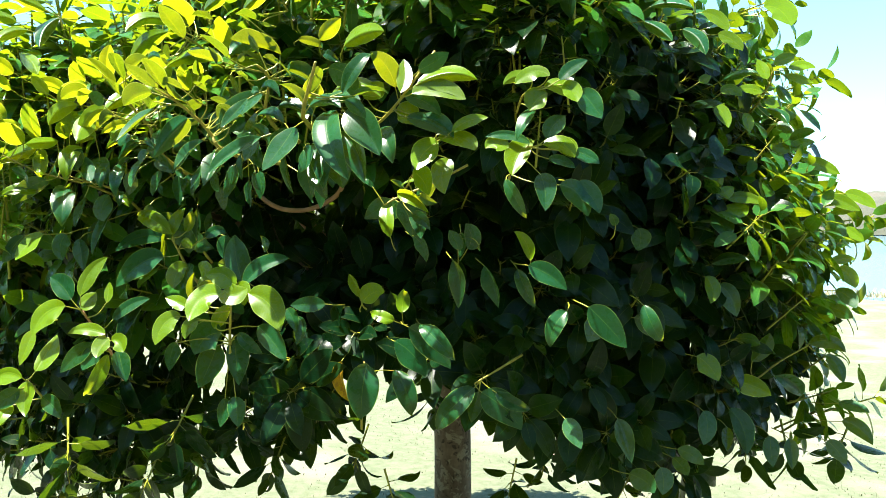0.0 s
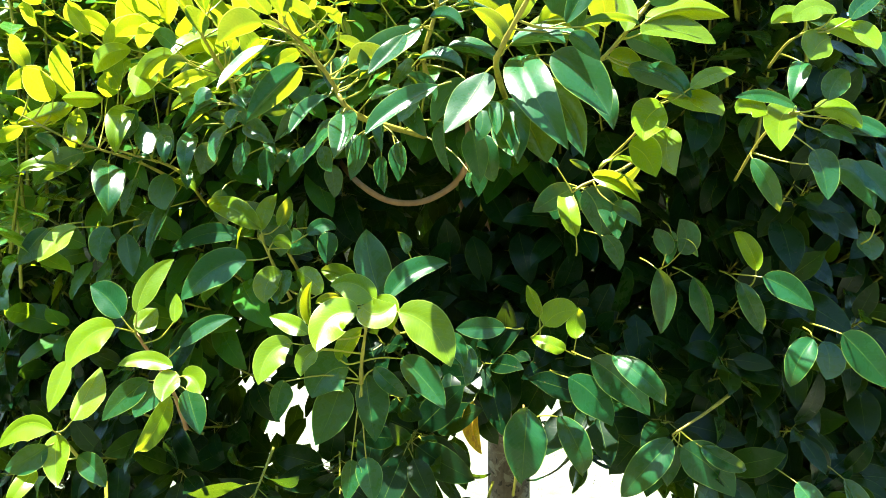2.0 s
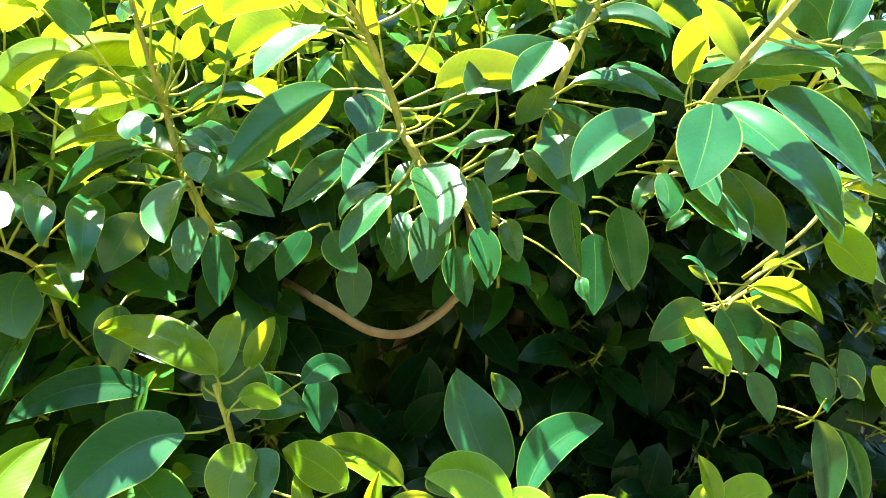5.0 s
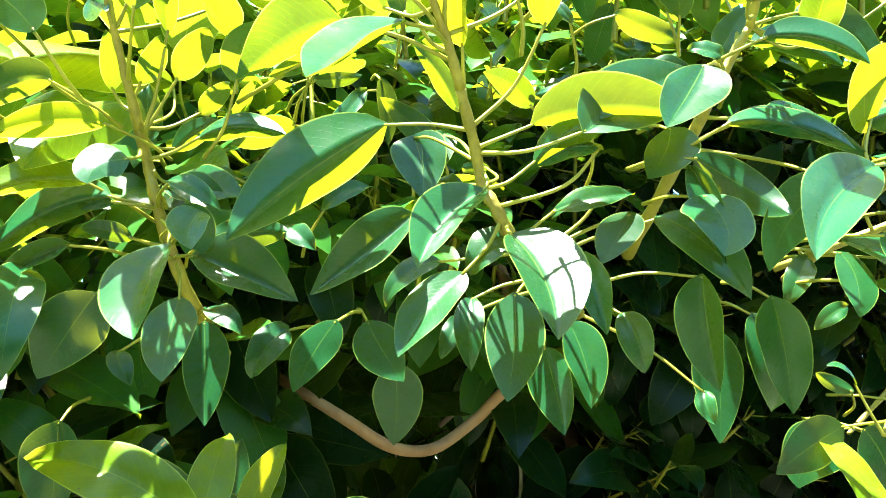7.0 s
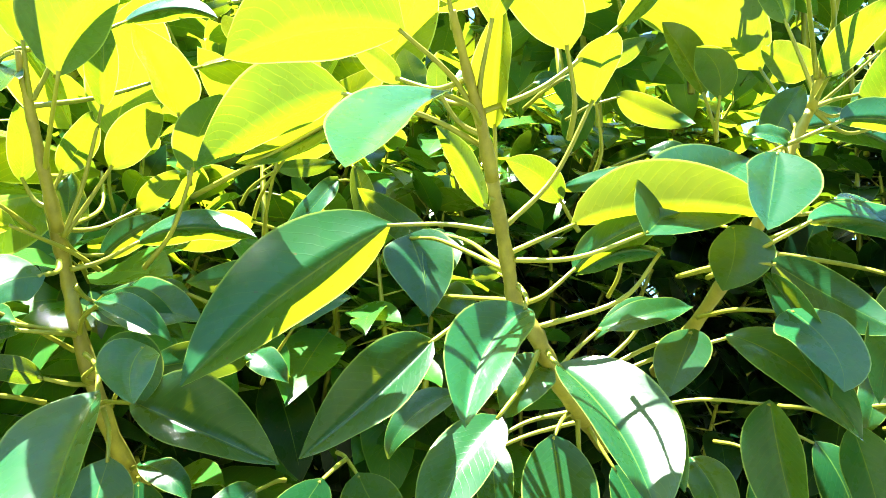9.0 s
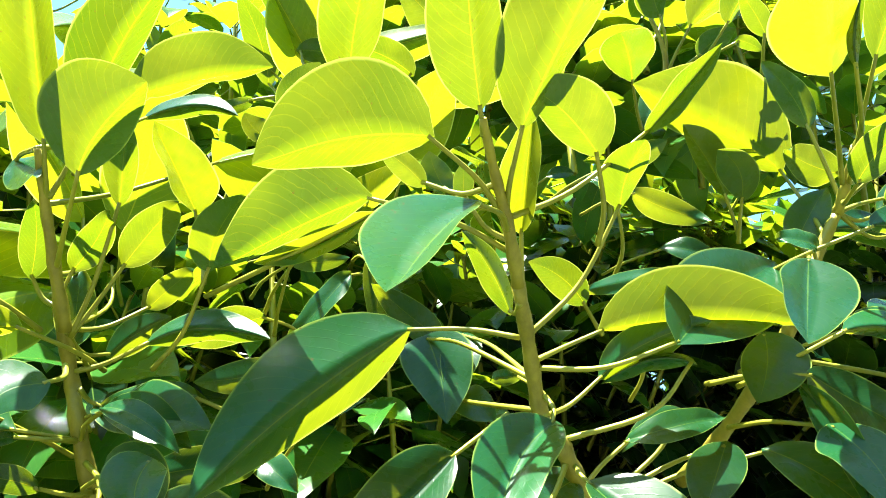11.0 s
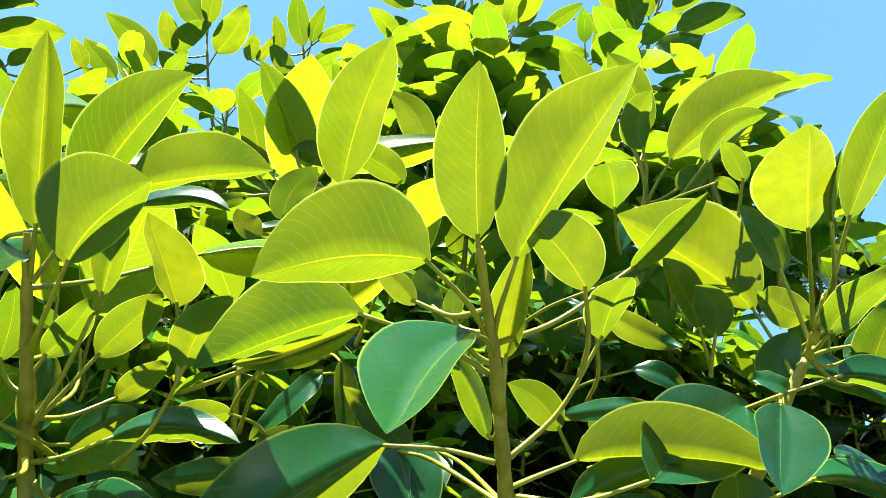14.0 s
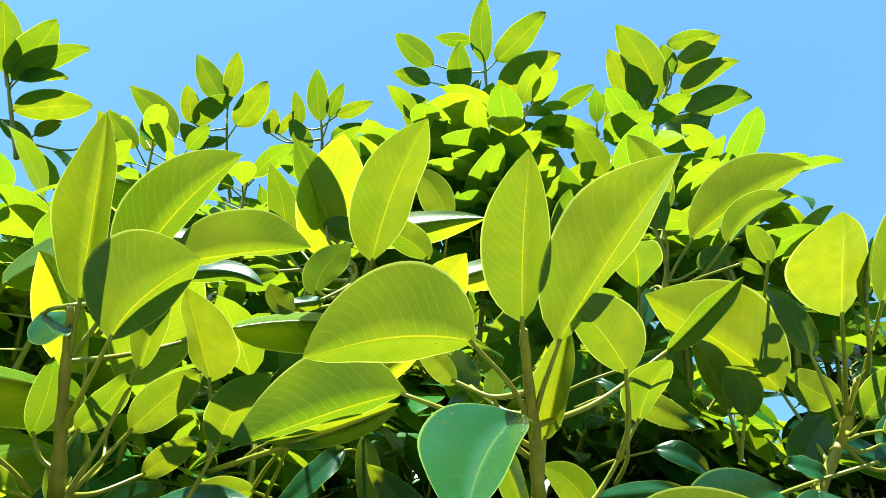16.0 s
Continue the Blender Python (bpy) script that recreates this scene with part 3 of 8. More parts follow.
leaf(far_b, (-0.620, 2.683, 2.855), (-0.575, 2.620, 2.867), (0.13, 0.27, 0.95), .49, 0.3, 0.3)
leaf(far_b, (-0.678, 2.709, 2.874), (-0.719, 2.668, 2.908), (0.15, 0.53, 0.83), .40, 0.2, 0.2)
leaf(far_b, (-0.643, 2.713, 2.828), (-0.708, 2.694, 2.861), (0.21, 0.61, 0.77), .50, 0.2, 0.2)
leaf(far_b, (-0.711, 2.742, 2.853), (-0.704, 2.686, 2.876), (0.08, 0.38, 0.92), .34, 0.2, 0.2)
leaf(far_b, (-0.724, 2.752, 2.853), (-0.734, 2.707, 2.878), (0.15, 0.44, 0.88), .58, 0.2, 0.2)
far_c = twig([(-0.373, 2.525, 2.755), (-0.408, 2.459, 2.883), (-0.437, 2.428, 2.992)], .006, .003)
leaf(far_c, (-0.436, 2.429, 2.990), (-0.511, 2.341, 3.048), (0.32, 0.32, 0.89), .36, 0.1, 0.2)
leaf(far_c, (-0.420, 2.412, 2.993), (-0.398, 2.290, 3.035), (-0.01, 0.32, 0.95), .50, 0.2, 0.3)
leaf(far_c, (-0.386, 2.438, 2.931), (-0.345, 2.310, 2.970), (0.04, 0.30, 0.95), .60, 0.2, 0.3)
leaf(far_c, (-0.517, 2.490, 2.977), (-0.610, 2.496, 3.005), (0.28, 0.46, 0.85), .50, 0.2, 0.2)
leaf(far_c, (-0.457, 2.476, 2.918), (-0.517, 2.410, 2.964), (0.30, 0.35, 0.89), .50, 0.2, 0.2)
leaf(far_c, (-0.515, 2.502, 2.935), (-0.580, 2.538, 2.950), (0.42, 0.43, 0.80), .50, 0.2, 0.2)
leaf(far_c, (-0.474, 2.419, 3.025), (-0.537, 2.466, 3.028), (0.16, 0.15, 0.98), .40, 0.2, 0.2)
leaf(far_c, (-0.346, 2.399, 2.892), (-0.355, 2.333, 2.922), (0.46, 0.32, 0.83), .40, 0.2, 0.2)
leaf(far_c, (-0.308, 2.368, 2.892), (-0.277, 2.294, 2.913), (0.18, 0.33, 0.93), .40, 0.3, 0.3)
leaf(far_c, (-0.293, 2.403, 2.851), (-0.220, 2.342, 2.853), (0.09, 0.15, 0.98), .49, 0.5, 0.3)
leaf(far_c, (-0.485, 2.525, 2.879), (-0.544, 2.524, 2.899), (0.27, 0.49, 0.83), .50, 0.2, 0.2)
leaf(far_c, (-0.460, 2.538, 2.850), (-0.539, 2.558, 2.868), (0.31, 0.53, 0.79), .50, 0.2, 0.2)
leaf(far_c, (-0.345, 2.457, 2.795), (-0.283, 2.397, 2.804), (0.19, 0.33, 0.92), .50, 0.3, 0.3)
leaf(far_c, (-0.453, 2.476, 2.900), (-0.439, 2.441, 2.947), (-0.33, -0.80, 0.10), .35, 0.3, 0.3)
leaf(far_c, (-0.460, 2.504, 2.835), (-0.403, 2.522, 2.779), (0.51, 0.53, 0.68), .50, 0.3, 0.3)
leaf(far_c, (-0.346, 2.421, 2.828), (-0.396, 2.413, 2.848), (0.28, 0.40, 0.87), .49, 0.3, 0.3)
far_d = twig([(-0.135, 2.305, 2.781), (-0.140, 2.261, 2.869), (-0.140, 2.207, 2.977)], .006, .003)
leaf(far_d, (-0.142, 2.245, 2.930), (-0.298, 2.206, 2.995), (0.33, 0.23, 0.92), .43, 0.2, 0.2)
leaf(far_d, (-0.134, 2.200, 2.979), (-0.109, 2.098, 3.012), (0.15, 0.34, 0.93), .49, 0.3, 0.3)
leaf(far_d, (-0.112, 2.211, 2.938), (-0.065, 2.100, 2.968), (0.08, 0.29, 0.95), .44, 0.3, 0.3)
leaf(far_d, (-0.102, 2.217, 2.895), (-0.022, 2.118, 2.910), (0.15, 0.26, 0.95), .53, 0.3, 0.3)
leaf(far_d, (-0.130, 2.268, 2.856), (-0.073, 2.181, 2.873), (0.77, 0.57, 0.29), .68, 0.2, 0.2)
leaf(far_d, (-0.195, 2.284, 2.933), (-0.280, 2.245, 2.975), (0.36, 0.22, 0.91), .49, 0.2, 0.2)
leaf(far_d, (-0.135, 2.204, 2.975), (-0.189, 2.181, 3.002), (0.38, 0.17, 0.91), .59, 0.2, 0.2)
leaf(far_d, (-0.207, 2.292, 2.888), (-0.272, 2.326, 2.904), (0.21, -0.05, 0.98), .49, 0.3, 0.3)
leaf(far_d, (-0.165, 2.270, 2.893), (-0.252, 2.229, 2.938), (0.44, 0.05, 0.90), .49, 0.2, 0.2)
leaf(far_d, (-0.168, 2.181, 3.019), (-0.096, 2.109, 3.032), (0.10, 0.27, 0.96), .38, 0.2, 0.2)
leaf(far_d, (-0.202, 2.249, 2.877), (-0.197, 2.209, 2.892), (0.56, 0.35, 0.75), .60, 0.2, 0.3)
leaf(far_d, (-0.202, 2.360, 2.780), (-0.272, 2.379, 2.795), (0.31, 0.48, 0.82), .48, 0.2, 0.2)
leaf(far_d, (-0.195, 2.317, 2.813), (-0.256, 2.293, 2.843), (0.34, 0.26, 0.90), .48, 0.2, 0.2)
leaf(far_d, (-0.127, 2.221, 2.729), (-0.104, 2.186, 2.761), (-0.34, -0.76, 0.04), .43, 0.2, 0.2)
far_e = twig([(-1.075, 2.858, 2.624), (-1.115, 2.860, 2.710), (-1.152, 2.865, 2.793)], .006, .003)
leaf(far_e, (-1.150, 2.868, 2.789), (-1.120, 2.738, 2.832), (-0.39, 0.21, 0.90), .50, 0.2, 0.3)
leaf(far_e, (-1.141, 2.866, 2.784), (-1.058, 2.739, 2.809), (-0.27, 0.01, 0.96), .35, 0.3, 0.3)
leaf(far_e, (-1.117, 2.883, 2.737), (-1.014, 2.793, 2.744), (-0.02, 0.05, 1.00), .49, 0.5, 0.4)
leaf(far_e, (-1.155, 2.867, 2.793), (-1.204, 2.770, 2.847), (-0.17, 0.54, 0.82), .49, 0.2, 0.2)
leaf(far_e, (-1.134, 2.859, 2.786), (-1.066, 2.804, 2.786), (0.06, 0.08, 1.00), .35, 0.3, 0.3)
leaf(far_e, (-1.070, 2.856, 2.683), (-1.043, 2.808, 2.694), (0.25, 0.35, 0.90), .43, 0.2, 0.2)
leaf(far_e, (-1.126, 2.877, 2.703), (-1.062, 2.866, 2.668), (0.29, 0.93, 0.23), .44, 0.2, 0.2)
leaf(far_e, (-0.969, 2.816, 2.707), (-1.003, 2.783, 2.732), (-0.05, 0.63, 0.77), .50, 0.2, 0.2)
low_main = twig([(-0.716, 2.112, 1.918), (-0.687, 2.141, 1.887), (-0.669, 2.158, 1.858), (-0.659, 2.154, 1.838), (-0.641, 2.163, 1.820), (-0.595, 2.194, 1.801), (-0.480, 2.279, 1.786)], .0058, .009)
leaf(low_main, (-0.533, 2.122, 1.936), (-0.509, 2.111, 1.927), (0.50, 0.60, 0.63), .28, 0.2, 0.2)
leaf(low_main, (-0.851, 2.305, 1.887), (-0.906, 2.345, 1.884), (-0.54, -0.78, 0.28), .37, 0.3, 0.3)
leaf(low_main, (-0.906, 2.348, 1.884), (-0.847, 2.270, 1.852), (-0.81, -0.58, 0.51), .43, 0.4, 0.3, stalk=(-0.922, 2.338, 1.892))
leaf(low_main, (-0.928, 2.370, 1.932), (-0.934, 2.361, 1.992), (-0.14, -0.98, 0.44), .49, 0.1, 0.3)
leaf(low_main, (-0.688, 2.396, 2.067), (-0.730, 2.449, 2.002), (-0.82, -0.57, 0.06), .35, 0.4, 0.4)
leaf(low_main, (-0.678, 2.380, 2.078), (-0.658, 2.398, 1.999), (0.48, 0.82, 0.31), .30, 0.1, 0.2)
leaf(low_main, (-0.733, 2.432, 1.989), (-0.690, 2.394, 1.997), (0.56, 0.72, 0.40), .49, 0.2, 0.2)
leaf(low_main, (-0.774, 2.394, 2.000), (-0.841, 2.412, 1.966), (-0.16, 0.72, 0.67), .49, 0.3, 0.2)
leaf(low_main, (-0.769, 2.351, 1.938), (-0.835, 2.382, 1.924), (0.33, 0.88, 0.33), .40, 0.3, 0.3)
leaf(low_main, (-0.632, 2.317, 1.972), (-0.690, 2.349, 2.033), (0.66, 0.70, 0.26), .34, 0.7, 0.3)
leaf(low_main, (-0.653, 2.260, 1.956), (-0.672, 2.256, 1.893), (-0.45, -0.87, 0.79), .50, 0.7, 0.6)
leaf(low_main, (-0.662, 2.270, 1.903), (-0.639, 2.243, 1.875), (-0.79, -0.60, 0.52), .65, 0.7, 0.4)
leaf(low_main, (-0.617, 2.232, 1.914), (-0.649, 2.232, 1.907), (-0.07, 0.96, 0.26), .38, 0.7, 0.3)
leaf(low_main, (-0.600, 2.153, 1.844), (-0.537, 2.114, 1.858), (-0.48, -0.85, 0.39), .30, 0.8, 0.4)
leaf(low_main, (-0.527, 2.175, 1.950), (-0.556, 2.175, 1.986), (0.62, 0.59, 0.51), .50, 0.7, 0.3)
leaf(low_main, (-0.432, 2.234, 2.154), (-0.355, 2.199, 2.121), (0.53, 0.59, 0.61), .34, 0.8, 0.4)
leaf(low_main, (-0.359, 2.269, 2.121), (-0.306, 2.233, 2.087), (-0.69, -0.55, 0.12), .40, 0.8, 0.4)
leaf(low_main, (-0.453, 2.338, 2.232), (-0.424, 2.319, 2.234), (-0.35, -0.62, -0.10), .49, 0.8, 0.4)
leaf(low_main, (-0.578, 2.135, 2.035), (-0.594, 2.155, 2.065), (-0.79, -0.61, 0.59), .31, 0.8, 0.6)
leaf(low_main, (-0.760, 2.385, 2.055), (-0.712, 2.351, 2.056), (0.49, 0.71, 0.50), .30, 0.7, 0.3)
leaf(low_main, (-0.748, 2.366, 1.888), (-0.699, 2.337, 1.915), (-0.37, -0.89, 0.32), .40, 0.8, 0.4)
leaf(low_main, (-0.786, 2.353, 1.863), (-0.763, 2.328, 1.832), (-0.68, -0.73, 0.70), .53, 0.8, 0.4)
leaf(low_main, (-0.863, 2.377, 1.845), (-0.795, 2.327, 1.847), (0.56, 0.79, 0.26), .38, 0.9, 0.4)
left_low = twig([(-0.946, 2.324, 1.941), (-0.926, 2.360, 1.907), (-0.916, 2.355, 1.871), (-0.892, 2.375, 1.821), (-0.861, 2.422, 1.785), (-0.813, 2.484, 1.747)], .0060, .0088)
leaf(left_low, (-0.913, 2.291, 1.866), (-0.871, 2.254, 1.832), (-0.67, -0.74, 0.58), .28, 0.9, 0.4)
leaf(left_low, (-0.932, 2.347, 1.826), (-0.976, 2.349, 1.830), (0.08, 0.81, 0.58), .40, 0.9, 0.4)
leaf(left_low, (-0.952, 2.334, 1.855), (-0.979, 2.355, 1.849), (0.47, 0.76, 0.45), .26, 0.8, 0.4)
leaf(left_low, (-0.853, 2.395, 1.778), (-0.822, 2.364, 1.747), (-0.60, -0.78, 0.78), .42, 0.7, 0.3)
leaf(left_low, (-0.928, 2.437, 1.736), (-0.913, 2.418, 1.700), (-0.27, -0.90, 0.95), .53, 0.7, 0.3)
leaf(low_main, (-0.639, 2.164, 1.817), (-0.671, 2.176, 1.781), (-0.36, -0.93, 0.62), .70, 0.8, 0.3)
leaf(low_main, (-0.538, 2.140, 1.754), (-0.526, 2.131, 1.700), (-0.75, -0.66, -0.06), .55, 0.8, 0.6)
leaf(low_main, (-0.528, 2.098, 1.833), (-0.486, 2.045, 1.751), (-0.69, -0.71, 0.71), .42, 0.9, 0.4)
leaf(low_main, (-0.525, 2.053, 1.873), (-0.472, 2.007, 1.814), (0.69, 0.72, 0.07), .40, 0.9, 0.4)
leaf(low_main, (-0.499, 2.032, 1.965), (-0.522, 2.048, 1.973), (-0.58, -0.77, 0.34), .78, 0.7, 0.4)
leaf(low_main, (-0.784, 2.337, 1.753), (-0.814, 2.342, 1.705), (-0.20, -0.98, 0.62), .59, 0.8, 0.4)
leaf(low_main, (-0.670, 2.237, 1.810), (-0.717, 2.256, 1.765), (-0.42, -0.90, 0.67), .39, 0.8, 0.4)
leaf(low_main, (-0.551, 2.136, 1.866), (-0.597, 2.159, 1.838), (-0.37, -0.92, 0.46), .27, 0.8, 0.4)
leaf(low_main, (-0.260, 2.114, 1.783), (-0.283, 2.139, 1.760), (-0.74, -0.67, 0.01), .48, 0.8, 0.4)
leaf(low_main, (-0.381, 2.204, 1.700), (-0.381, 2.194, 1.665), (-0.81, -0.57, 0.15), .59, 0.8, 0.4)
leaf(low_main, (-0.630, 2.250, 1.782), (-0.639, 2.237, 1.708), (-0.54, -0.81, 0.81), .38, 0.8, 0.4)
leaf(low_main, (-0.618, 2.298, 1.772), (-0.638, 2.298, 1.728), (-0.41, -0.90, 0.77), .47, 0.8, 0.4)
leaf(low_main, (-0.337, 2.096, 1.820), (-0.362, 2.108, 1.771), (-0.73, -0.65, 0.20), .45, 0.8, 0.4)
right_low = twig([(-0.468, 2.024, 1.999), (-0.478, 2.045, 1.968), (-0.492, 2.079, 1.914), (-0.472, 2.160, 1.870), (-0.433, 2.245, 1.850)], .0048, .0085)
lower_mid = twig([(-0.794, 2.546, 1.470), (-0.818, 2.496, 1.527), (-0.826, 2.466, 1.566)], .006, .0035)
leaf(lower_mid, (-0.804, 2.435, 1.548), (-0.729, 2.353, 1.524), (-0.70, -0.69, 0.19), .53, 0.9, 0.4)
leaf(lower_mid, (-0.515, 2.164, 1.523), (-0.539, 2.188, 1.568), (0.64, 0.77, -0.07), .50, 0.8, 0.3)
leaf(lower_mid, (-0.102, 2.222, 1.675), (-0.016, 2.158, 1.731), (-0.03, -0.69, -0.72), .28, 0.8, 0.4)
leaf(lower_mid, (-0.072, 2.197, 1.703), (-0.015, 2.154, 1.663), (-0.69, -0.69, -0.22), .48, 0.8, 0.4)
leaf(lower_mid, (-0.116, 2.219, 1.712), (-0.158, 2.236, 1.735), (0.50, 0.80, 0.33), .36, 0.8, 0.4)
twig([(0.076, 2.212, 1.778), (-0.026, 2.225, 1.724), (-0.091, 2.239, 1.676), (-0.118, 2.234, 1.664)], .005, .003)
tall_right = twig([(-0.310, 1.823, 1.998), (-0.328, 1.857, 1.957), (-0.357, 1.918, 1.901), (-0.360, 1.977, 1.871), (-0.302, 2.149, 1.813)], .0045, .0085)
leaf(tall_right, (-0.339, 1.885, 1.933), (-0.304, 1.844, 1.989), (-0.04, 0.80, 1.20), .42, 0.9, 0.6)
leaf(tall_right, (-0.253, 1.882, 1.930), (-0.178, 1.901, 2.035), (0.02, -0.99, 0.76), .31, 0.8, 0.4)
leaf(tall_right, (-0.226, 1.875, 1.924), (-0.134, 1.847, 1.925), (0.13, 0.49, 1.46), .31, 0.9, 0.6)
leaf(tall_right, (-0.350, 1.916, 1.901), (-0.417, 1.904, 1.958), (0.25, 0.85, 1.06), .42, 0.9, 0.6)
low_r = twig([(-0.051, 2.177, 1.711), (-0.136, 2.166, 1.677), (-0.169, 2.158, 1.657)], .005, .003)
leaf(low_r, (-0.201, 2.159, 1.708), (-0.236, 2.166, 1.729), (0.18, -0.81, 0.55), .42, 0.8, 0.4)
leaf(low_r, (-0.358, 2.152, 1.774), (-0.336, 2.162, 1.677), (-0.46, -0.87, -0.20), .47, 0.7, 0.3)
leaf(low_r, (0.064, 2.170, 1.559), (0.110, 2.162, 1.523), (0.38, 0.87, 0.91), .46, 0.7, 0.3)
leaf(low_r, (0.054, 2.169, 1.577), (0.050, 2.183, 1.504), (0.69, 0.72, 0.70), .43, 0.7, 0.3)
far_left = twig([(-1.233, 2.436, 1.763), (-1.166, 2.419, 1.743), (-1.072, 2.439, 1.712), (-1.038, 2.591, 1.634)], .003, .0055)
leaf(far_left, (-1.138, 2.375, 1.827), (-1.186, 2.375, 1.786), (-0.15, 0.97, 0.78), .43, 0.8, 0.4, mat=LEAF_YOUNG_LIT)
leaf(far_left, (-1.070, 2.341, 1.783), (-1.059, 2.300, 1.713), (0.10, -0.85, 1.11), .40, 0.8, 0.4)
leaf(far_left, (-1.041, 2.388, 1.709), (-1.024, 2.349, 1.659), (-0.07, -0.80, 1.19), .42, 0.8, 0.4)
leaf(far_left, (-1.013, 2.365, 1.792), (-1.015, 2.308, 1.687), (0.17, -0.87, 1.07), .34, 0.8, 0.4)
leaf(far_left, (-1.159, 2.358, 1.959), (-1.201, 2.362, 1.889), (-0.15, 0.98, 0.74), .43, 0.9, 0.4, mat=LEAF_YOUNG_LIT)
leaf(far_left, (-1.119, 2.302, 1.968), (-1.053, 2.235, 1.998), (0.17, 0.54, 1.42), .34, 0.9, 0.4, mat=LEAF_YOUNG_LIT)
leaf(far_left, (-1.108, 2.350, 1.918), (-1.160, 2.341, 1.935), (-0.12, 0.99, 0.71), .38, 0.9, 0.4, mat=LEAF_YOUNG_LIT)
leaf(far_left, (-1.113, 2.424, 1.744), (-1.183, 2.435, 1.723), (-0.13, -0.99, 0.51), .29, 0.9, 0.4)
leaf(far_left, (-1.160, 2.525, 1.610), (-1.184, 2.487, 1.536), (0.36, -0.87, 0.93), .39, 0.8, 0.4)
sprig_b = twig([(-0.535, 2.119, 1.359), (-0.573, 2.099, 1.412), (-0.584, 2.087, 1.440)], .006, .003)
leaf(sprig_b, (-0.704, 2.127, 1.418), (-0.651, 2.109, 1.429), (0.33, 0.94, 0.52), .34, 0.8, 0.4, mat=LEAF_YOUNG_LIT)
sprig_c = twig([(-0.790, 2.398, 1.405), (-0.821, 2.363, 1.475), (-0.855, 2.338, 1.558)], .006, .0035)
leaf(sprig_c, (-0.852, 2.335, 1.571), (-0.991, 2.412, 1.630), (-0.54, -0.82, 0.41), .33, 0.8, 0.4, mat=LEAF_YOUNG_LIT)
leaf(sprig_c, (-0.852, 2.335, 1.565), (-0.825, 2.378, 1.655), (0.11, -0.91, 1.00), .38, 0.7, 0.3, mat=LEAF_YOUNG_LIT)
leaf(sprig_c, (-0.811, 2.343, 1.576), (-0.784, 2.323, 1.644), (0.13, 0.96, 0.83), .42, 0.7, 0.3, mat=LEAF_YOUNG_LIT)
leaf(sprig_c, (-0.826, 2.332, 1.542), (-0.779, 2.299, 1.531), (0.44, 0.78, 0.16), .59, 0.7, 0.4, mat=LEAF_YOUNG_LIT)
leaf(sprig_c, (-0.824, 2.378, 1.399), (-0.828, 2.368, 1.458), (0.02, 0.99, 0.76), .50, 0.7, 0.3, mat=LEAF_YOUNG_LIT)
sprig_a = twig([(-1.021, 2.355, 1.104), (-1.044, 2.298, 1.220), (-1.107, 2.264, 1.338)], .007, .004)
leaf(sprig_a, (-1.040, 2.288, 1.197), (-1.114, 2.291, 1.070), (0.11, -0.99, -0.09), .30, 0.8, 0.4, mat=LEAF_YOUNG_LIT)
sprig_a_low = twig([(-1.169, 2.244, 1.010), (-1.222, 2.229, 1.088), (-1.250, 2.211, 1.135)], .006, .0035)
leaf(sprig_a_low, (-1.292, 2.203, 1.060), (-1.318, 2.142, 1.000), (0.37, -0.73, 1.18), .43, 0.8, 0.3, mat=LEAF_YOUNG_LIT)
sprig_b_far = twig([(-0.608, 2.108, 1.257), (-0.608, 2.109, 1.303), (-0.597, 2.089, 1.397)], .006, .0035)
leaf(sprig_b_far, (-0.583, 2.107, 1.292), (-0.514, 2.102, 1.233), (0.05, -0.99, 0.15), .40, 0.7, 0.3)
leaf(sprig_b_far, (-0.654, 2.112, 1.302), (-0.609, 2.110, 1.372), (0.04, 1.00, 0.61), .49, 0.7, 0.3, mat=LEAF_YOUNG_LIT)
sprig_r1 = twig([(-0.020, 2.027, 2.072), (-0.096, 2.031, 1.966), (-0.164, 2.065, 1.894), (-0.266, 2.192, 1.841)], .0045, .006)
leaf(sprig_r1, (-0.175, 2.066, 1.866), (-0.132, 1.992, 1.764), (-0.55, -0.77, 0.93), .41, 0.8, 0.4)
leaf(sprig_r1, (-0.344, 2.077, 1.830), (-0.317, 1.980, 1.696), (-0.34, -0.79, 1.11), .38, 0.8, 0.4)
leaf(sprig_r1, (-0.303, 2.045, 1.913), (-0.240, 1.900, 1.714), (-0.46, -0.78, 1.02), .32, 0.8, 0.4)
leaf(sprig_r1, (-0.267, 2.013, 1.950), (-0.230, 1.991, 2.019), (0.01, 0.96, 0.90), .50, 0.8, 0.4, mat=LEAF_YOUNG_LIT)
sprig_far_left = twig([(-1.081, 2.556, 1.681), (-1.175, 2.453, 1.734), (-1.292, 2.381, 1.769), (-1.395, 2.359, 1.822)], .0055, .003)
leaf(sprig_far_left, (-1.208, 2.358, 1.973), (-1.103, 2.311, 2.033), (-0.02, 0.77, 1.24), .44, 0.9, 0.4, mat=LEAF_YOUNG_LIT)
leaf(sprig_far_left, (-1.078, 2.389, 1.981), (-1.145, 2.352, 1.878), (-0.33, 0.94, 0.48), .48, 0.8, 0.4, mat=LEAF_YOUNG_LIT)
leaf(sprig_far_left, (-1.267, 2.350, 1.843), (-1.256, 2.318, 1.759), (-0.28, 0.88, 0.23), .44, 0.8, 0.3, mat=LEAF_YOUNG_LIT)
leaf(sprig_far_left, (-1.169, 2.394, 1.853), (-1.170, 2.311, 1.735), (0.28, -0.79, 1.15), .38, 0.8, 0.4, mat=LEAF_YOUNG_LIT)
leaf(sprig_far_left, (-1.220, 2.396, 1.720), (-1.183, 2.300, 1.595), (0.27, -0.73, 1.24), .44, 0.8, 0.4)
